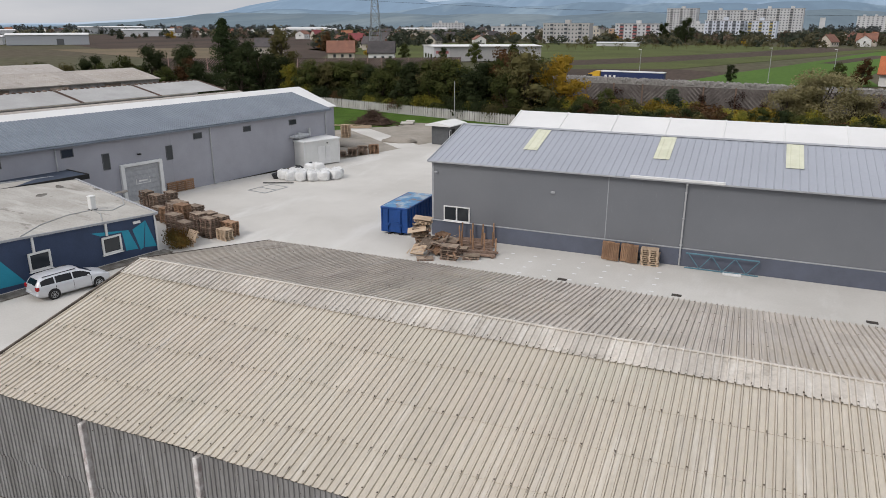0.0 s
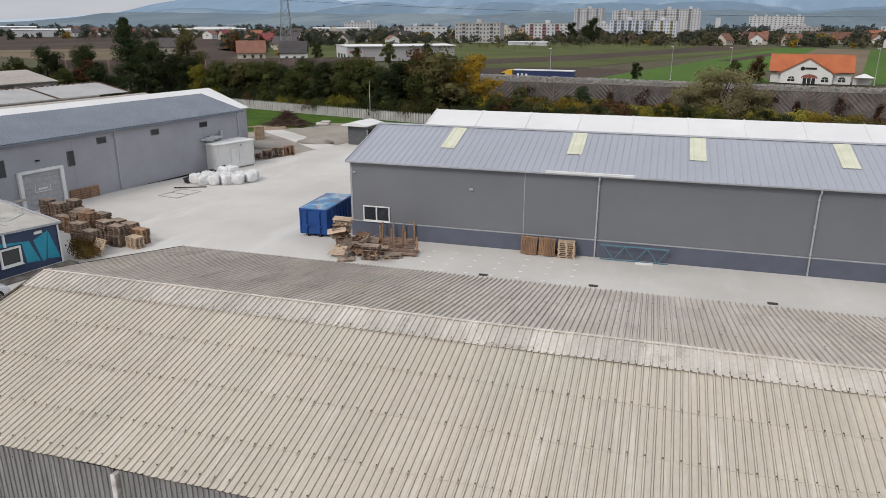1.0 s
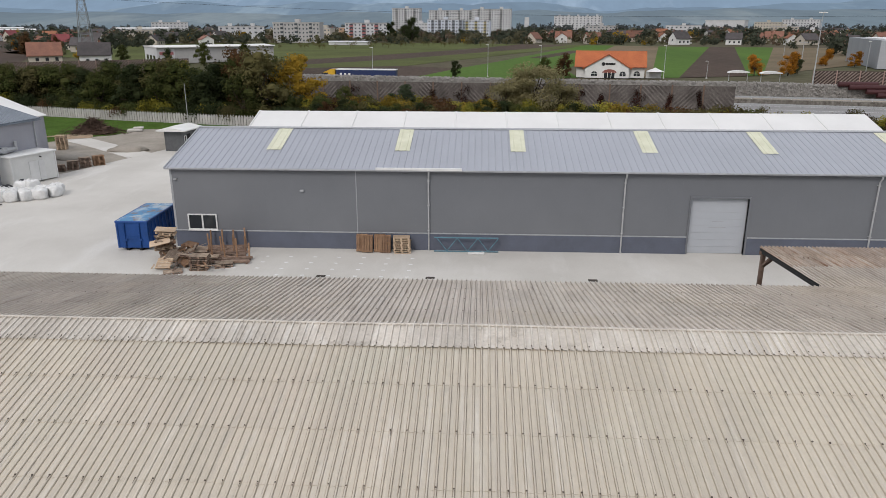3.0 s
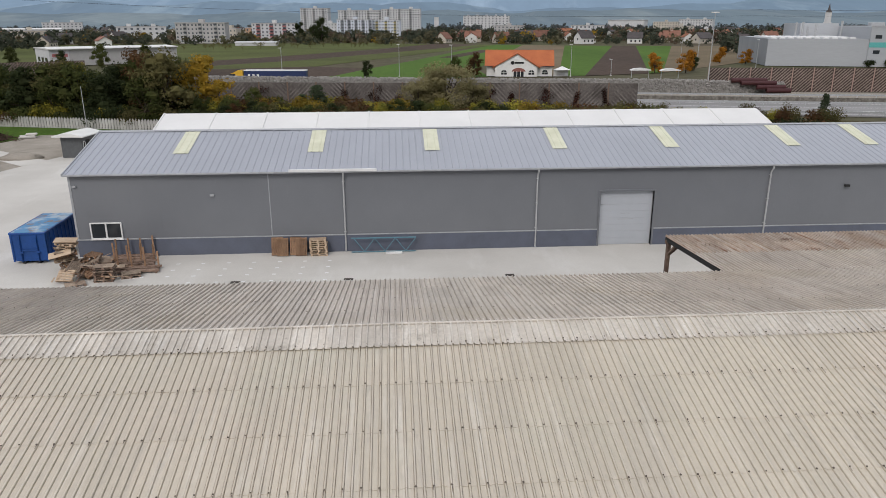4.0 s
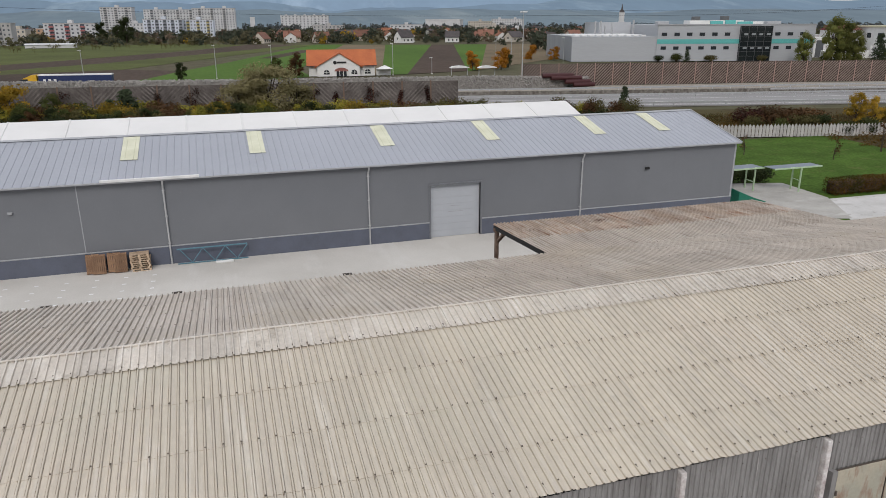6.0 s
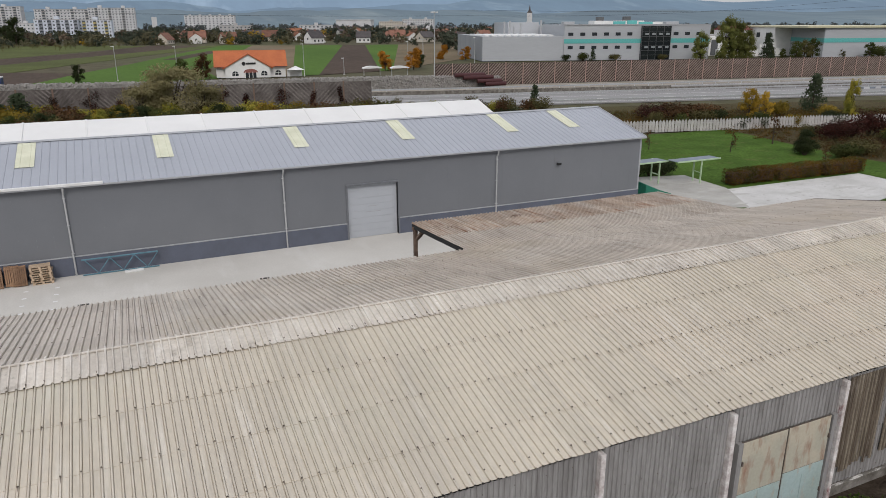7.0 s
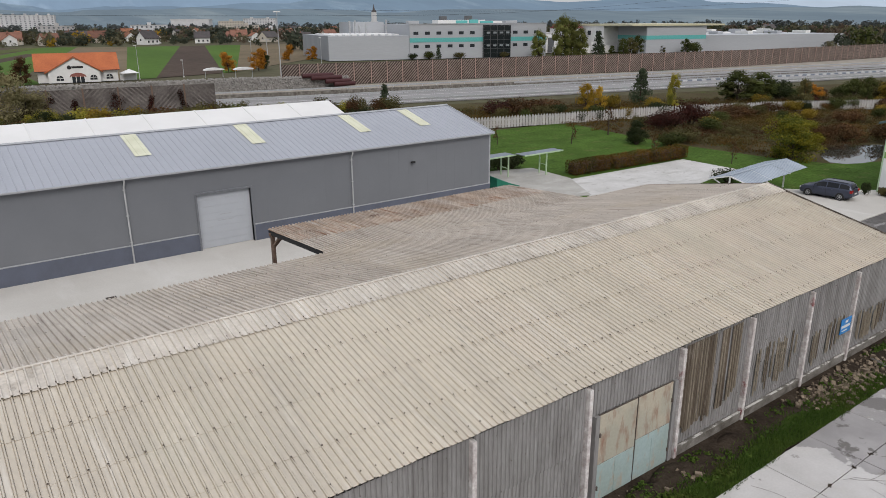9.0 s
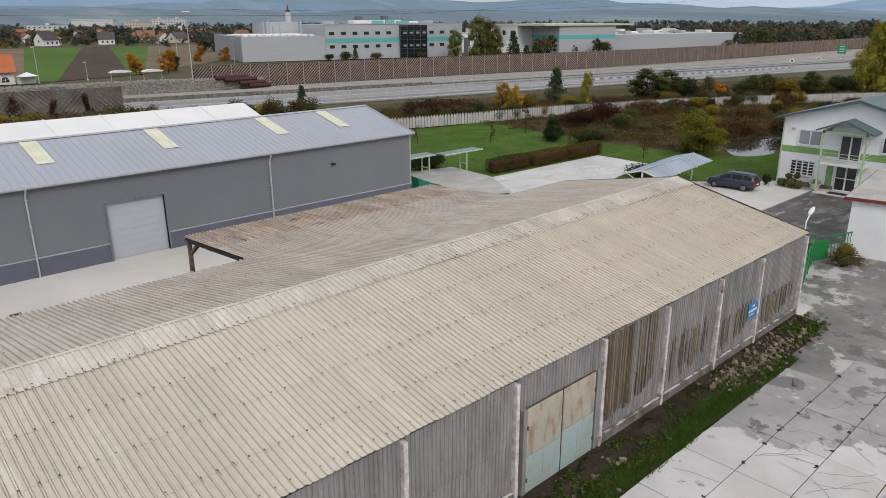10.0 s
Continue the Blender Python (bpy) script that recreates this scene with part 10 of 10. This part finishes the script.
# woods and gardens of the town, too far to tell apart
def far_woods(name, label, mat, count, d0, d1, seed, hmin, hmax, az0=-84, az1=64, per=105):
    rg = random.Random(seed)
    m = Mesh()
    for _ in range(count):
        az, d = math.radians(rg.uniform(az0, az1)), rg.uniform(d0, d1)
        x, y = -d * math.sin(az), d * math.cos(az)
        if d < 560 and -0.55 < x / y < 0.40 and az0 < -30 or d < 820 and az > 0.58:
            continue
        h = rg.uniform(hmin, hmax) * rg.uniform(0.75, 1.15)
        for k in range(3):
            w = rg.uniform(0.32, 0.52) * h
            leaf_cloud(m, (x + rg.uniform(-0.5, 0.5) * h, y + rg.uniform(-0.3, 0.3) * h, h * (0.22 + 0.19 * k)), (w, w, h * 0.28), per // 3, h * (0.125 if per > 60 else 0.18), rg, 0.1)
    return tagged(part(name, m, mat), label, "woods", kind="stuff")


# Leaf tints paled and greyed: distance haze put into the colour.
TOWN_HAZED_DARK = foliage("town_hazed_dark_leaves", [(0.040, 0.050, 0.036), (0.053, 0.063, 0.044), (0.068, 0.076, 0.052), (0.062, 0.064, 0.050)])
TOWN_HAZED_OLIVE = foliage("town_hazed_olive_leaves", [(0.080, 0.082, 0.050), (0.10, 0.095, 0.056), (0.122, 0.110, 0.064), (0.092, 0.084, 0.056)])
TOWN_HAZED_BROWN = foliage("town_hazed_brown_leaves", [(0.082, 0.066, 0.054), (0.105, 0.080, 0.060), (0.13, 0.092, 0.062), (0.092, 0.078, 0.062)])
far_woods("town_trees", "dark green garden trees among the houses", TOWN_HAZED_DARK, 520, 420, 1300, 41, 6, 13)
far_woods("town_trees", "olive and brown garden trees among the houses", TOWN_HAZED_OLIVE, 360, 420, 1300, 42, 5, 11)
far_woods("town_trees", "brown autumn trees among the houses", TOWN_HAZED_BROWN, 200, 430, 1200, 43, 5, 11)
far_woods("town_trees", "dark trees along the near edge of the town", TOWN_HAZED_DARK, 130, 570, 690, 61, 5, 10, -38, 45, per=75)
far_woods("town_trees", "olive trees along the near edge of the town", TOWN_HAZED_OLIVE, 170, 570, 690, 62, 3, 8.5, -38, 45, per=75)
# Distance haze painted into these leaf tints, paler and bluer still.
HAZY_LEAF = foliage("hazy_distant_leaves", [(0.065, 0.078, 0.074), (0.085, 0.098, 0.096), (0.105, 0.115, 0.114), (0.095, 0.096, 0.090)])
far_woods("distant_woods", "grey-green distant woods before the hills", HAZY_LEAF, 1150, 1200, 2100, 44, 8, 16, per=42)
far_woods("town_trees", "dark garden trees at the town edge", TOWN_HAZED_DARK, 260, 640, 900, 47, 6, 13, -38, 8)
far_woods("town_trees", "brown garden trees at the town edge", TOWN_HAZED_BROWN, 150, 620, 860, 48, 5, 11, -38, 8)
far_woods("town_trees", "olive garden trees at the town edge", TOWN_HAZED_OLIVE, 260, 580, 880, 49, 5, 12, -38, 45)
far_woods("town_trees", "dark trees between the fields and the town", TOWN_HAZED_DARK, 260, 480, 900, 50, 6, 13, 20, 60)
far_woods("town_trees", "golden trees dotted through the gardens", GOLD, 46, 560, 1000, 53, 5, 11, -38, 55)
far_woods("wood_edge", "brown autumn wood behind the factory", TOWN_HAZED_BROWN, 130, 480, 900, 45, 7, 13, -84, -46)
far_woods("wood_edge", "dark wood edge behind the factory", TOWN_HAZED_DARK, 180, 520, 950, 46, 6, 13, -84, -44)
far_woods("wood_edge", "olive wood edge behind the factory", TOWN_HAZED_OLIVE, 130, 480, 950, 51, 6, 12, -84, -44)
far_woods("wood_edge", "green trees behind the factory", GREEN_MID, 90, 480, 900, 52, 6, 12, -84, -44)

# pond
setting("water_pond", Mesh().prism([(84.5, 38.4), (85.0, 36.9), (87, 35.9), (89.4, 35.6), (92, 36.2), (94.6, 35.4), (99, 33.6), (103, 36.0), (102, 40.4), (98, 43.2), (93.4, 43.6), (90, 42.4), (87, 40.6)], 2, -0.1, -0.025), WATER, "small still pond reflecting dark shrubs and the sky", "pond")
for k, x, y, s, sz in (("b_russet", 104.5, 40.5, 1.3, 1.2), ("b_russet", 101, 44.6, 1.2, 1.2), ("b_olive", 106, 37, 1.2, 1.2), ("b_dry", 95.5, 46.0, 1.2, 1.2), ("b_russet", 98.2, 46.2, 1.1, 1.1)):
    plant(k, x, y, s, sz, rt.uniform(0, 360))
plant("b_dark", 92.6, 46.6, 0.9, 1.0)

# unbroken scrub on the verge between the motorway and the pale fence
rv = random.Random(88)
for i in range(34):
    f = i / 33
    x, y = 139 + 38 * f + rv.uniform(-1.2, 1.2), 82 - 27 * f + rv.uniform(-2.0, 2.0)
    k = rv.choice(("b_dark", "b_green", "b_olive", "b_olive", "b_russet", "b_green", "b_gold" if i > 16 else "b_dry"))
    s = rv.uniform(0.8, 1.35) if i % 5 else rv.uniform(1.5, 1.9)
    plant(k, x, y, s, s * rv.uniform(0.75, 1.05), rv.uniform(0, 360))

# ---- grass tufts, weeds and rubble along the old shed ----
rgz = random.Random(61)
blades = Mesh()
for _ in range(21000):
    x = rgz.uniform(6, 34)
    base_y = 10.75 + 0.35 * noise.noise((x * 0.5, 3, 0)) + (0.5 if x > 34 else 0)
    y = base_y + abs(rgz.gauss(0.5, 0.42))
    if y > 12.6:
        continue
    h, a = rgz.uniform(0.07, 0.23), rgz.uniform(0, 6.283)
    dx, dy = 0.02 * math.cos(a), 0.02 * math.sin(a)
    lx, ly = rgz.gauss(0, 0.06), rgz.gauss(0, 0.06)
    n = len(blades.v)
    blades.v += [(x - dx, y - dy, 0.02), (x + dx, y + dy, 0.02), (x + lx, y + ly, 0.02 + h)]
    blades.f.append((n, n + 1, n + 2))
tagged(part("grass_tufts", blades, BLADES), "ragged grass blades along the slab edge", "grass", kind="stuff")
weeds = Mesh()
for _ in range(160):
    x, y = rgz.uniform(8, 40), rgz.uniform(11.2, 12.85)
    if rgz.random() < 0.5:
        x = rgz.choice((16.5, 18.5, 21.5, 36.5, 38)) + rgz.gauss(0, 0.6)
    leaf_cloud(weeds, (x, y, 0.12), (0.22, 0.2, 0.12), 16, 0.07, rgz, 0.2)
tagged(part("weeds", weeds, BLADES), "low green weeds growing from the earth strip", "weeds", kind="stuff")
rub = Mesh()
for _ in range(1100):
    x = rgz.choice((rgz.uniform(28, 39), rgz.uniform(29, 37), rgz.uniform(29, 35), rgz.uniform(15, 21) if rgz.random() < 0.3 else 33))
    y, s = min(12.9, max(11.0, rgz.gauss(12.1, 0.5))), abs(rgz.gauss(0.014, 0.03)) + 0.012 + (rgz.uniform(0.03, 0.09) if rgz.random() < 0.12 else 0)
    t = pose(x, y, 0.03 + s * 0.3, rgz.uniform(0, 90), rgz.uniform(0, 90), rgz.uniform(0, 90))
    rub.add([(a * s, b * s * 0.8, c * s * 0.6) for c in (-1, 1) for b in (-1, 1) for a in (-1, 1)], cube_f, t)
tagged(part("rubble", rub, surface("rubble_stone", (0.25, 0.20, 0.145), (0.085, 0.064, 0.045), scale=3, amount=1.0, fine=10, fine_amount=0.3, rough=0.95)), "broken stones and rubble at the wall foot", "rubble", kind="stuff")
clods = Mesh()
for k, (x, y, s) in enumerate(((16.4, 12.3, 0.5), (18.2, 12.4, 0.7), (19.8, 12.5, 0.8), (20.6, 12.3, 0.5), (23.5, 12.6, 0.5), (29.8, 12.6, 0.6), (33.4, 12.4, 0.7), (36.2, 12.3, 0.7))):
    clods.blob((x, y, 0.0), (s * 1.5, s * 0.7, s * 0.2), 12, 6, 0.2, k)
tagged(part("earth_mounds", clods, DIRT, smooth=True), "low dark earth mounds at the wall foot", "earth", kind="stuff")
for x, y, ang in ((31.4, 9.9, 20), (35.2, 12.0, 60)):
    tagged(part("broken_slab", Mesh().box(-0.45, 0.45, -0.12, 0.12, 0, 0.07, edge=0.02), PLINTH_OLD, at=pose(x, y, 0.06, 4, 3, ang)), "pale broken piece of concrete", "rubble", "broken slabs")

# cracks, stains and grown-over joints in the slabs and the apron
crack = Mesh()
rc = random.Random(17)


def crack_line(x, y, ang, ln, w):
    while ln > 0:
        st = rc.uniform(0.15, 0.4)
        x2, y2 = x + st * math.cos(ang), y + st * math.sin(ang)
        nx, ny = -math.sin(ang) * w, math.cos(ang) * w
        crack.add([(x - nx, y - ny, 0.101), (x2 - nx, y2 - ny, 0.101), (x2 + nx, y2 + ny, 0.103), (x + nx, y + ny, 0.103)], [(0, 1, 2, 3)])
        x, y, ln, ang = x2, y2, ln - st, ang + rc.gauss(0, 0.22)


for x, y, a, ln in ((24.4, 8.6, -0.5, 2.2), (29.0, 6.0, 0.4, 3.0), (26.9, 5.2, 0.9, 2.6), (23.4, 6.4, -0.4, 2.6), (24.2, 6.5, -1.2, 1.8), (23.2, 5.6, 0.1, 2.8), (25.0, 6.6, -1.0, 1.9), (27.0, 8.4, -0.6, 2.4), (28.2, 6.5, 1.2, 2.2), (29.6, 8.2, -0.2, 2.6), (24.6, 8.5, -0.9, 1.6), (25.2, 8.0, -0.3, 0.9), (31.5, 7.2, -1.2, 3.0), (21.4, 10.4, -1.1, 1.7), (28.0, 4.2, 0.3, 2.4)):
    crack_line(x, y, a, ln, 0.008)
tagged(part("slab_cracks", crack, PLINTH_OLD), "thin dark cracks across the concrete slabs", "cracks", kind="stuff")
tuft = Mesh()
for i in range(700):
    x, y = 37.4 + rc.gauss(0, 0.9), 11.9 + rc.gauss(0, 0.3)
    leaf_cloud(tuft, (x, y, 0.03), (0.12, 0.1, 0.05), 5, 0.06, rc, 0.1)
tagged(part("grass_patch", tuft, BLADES), "grass patch spreading over the apron", "grass", kind="stuff")
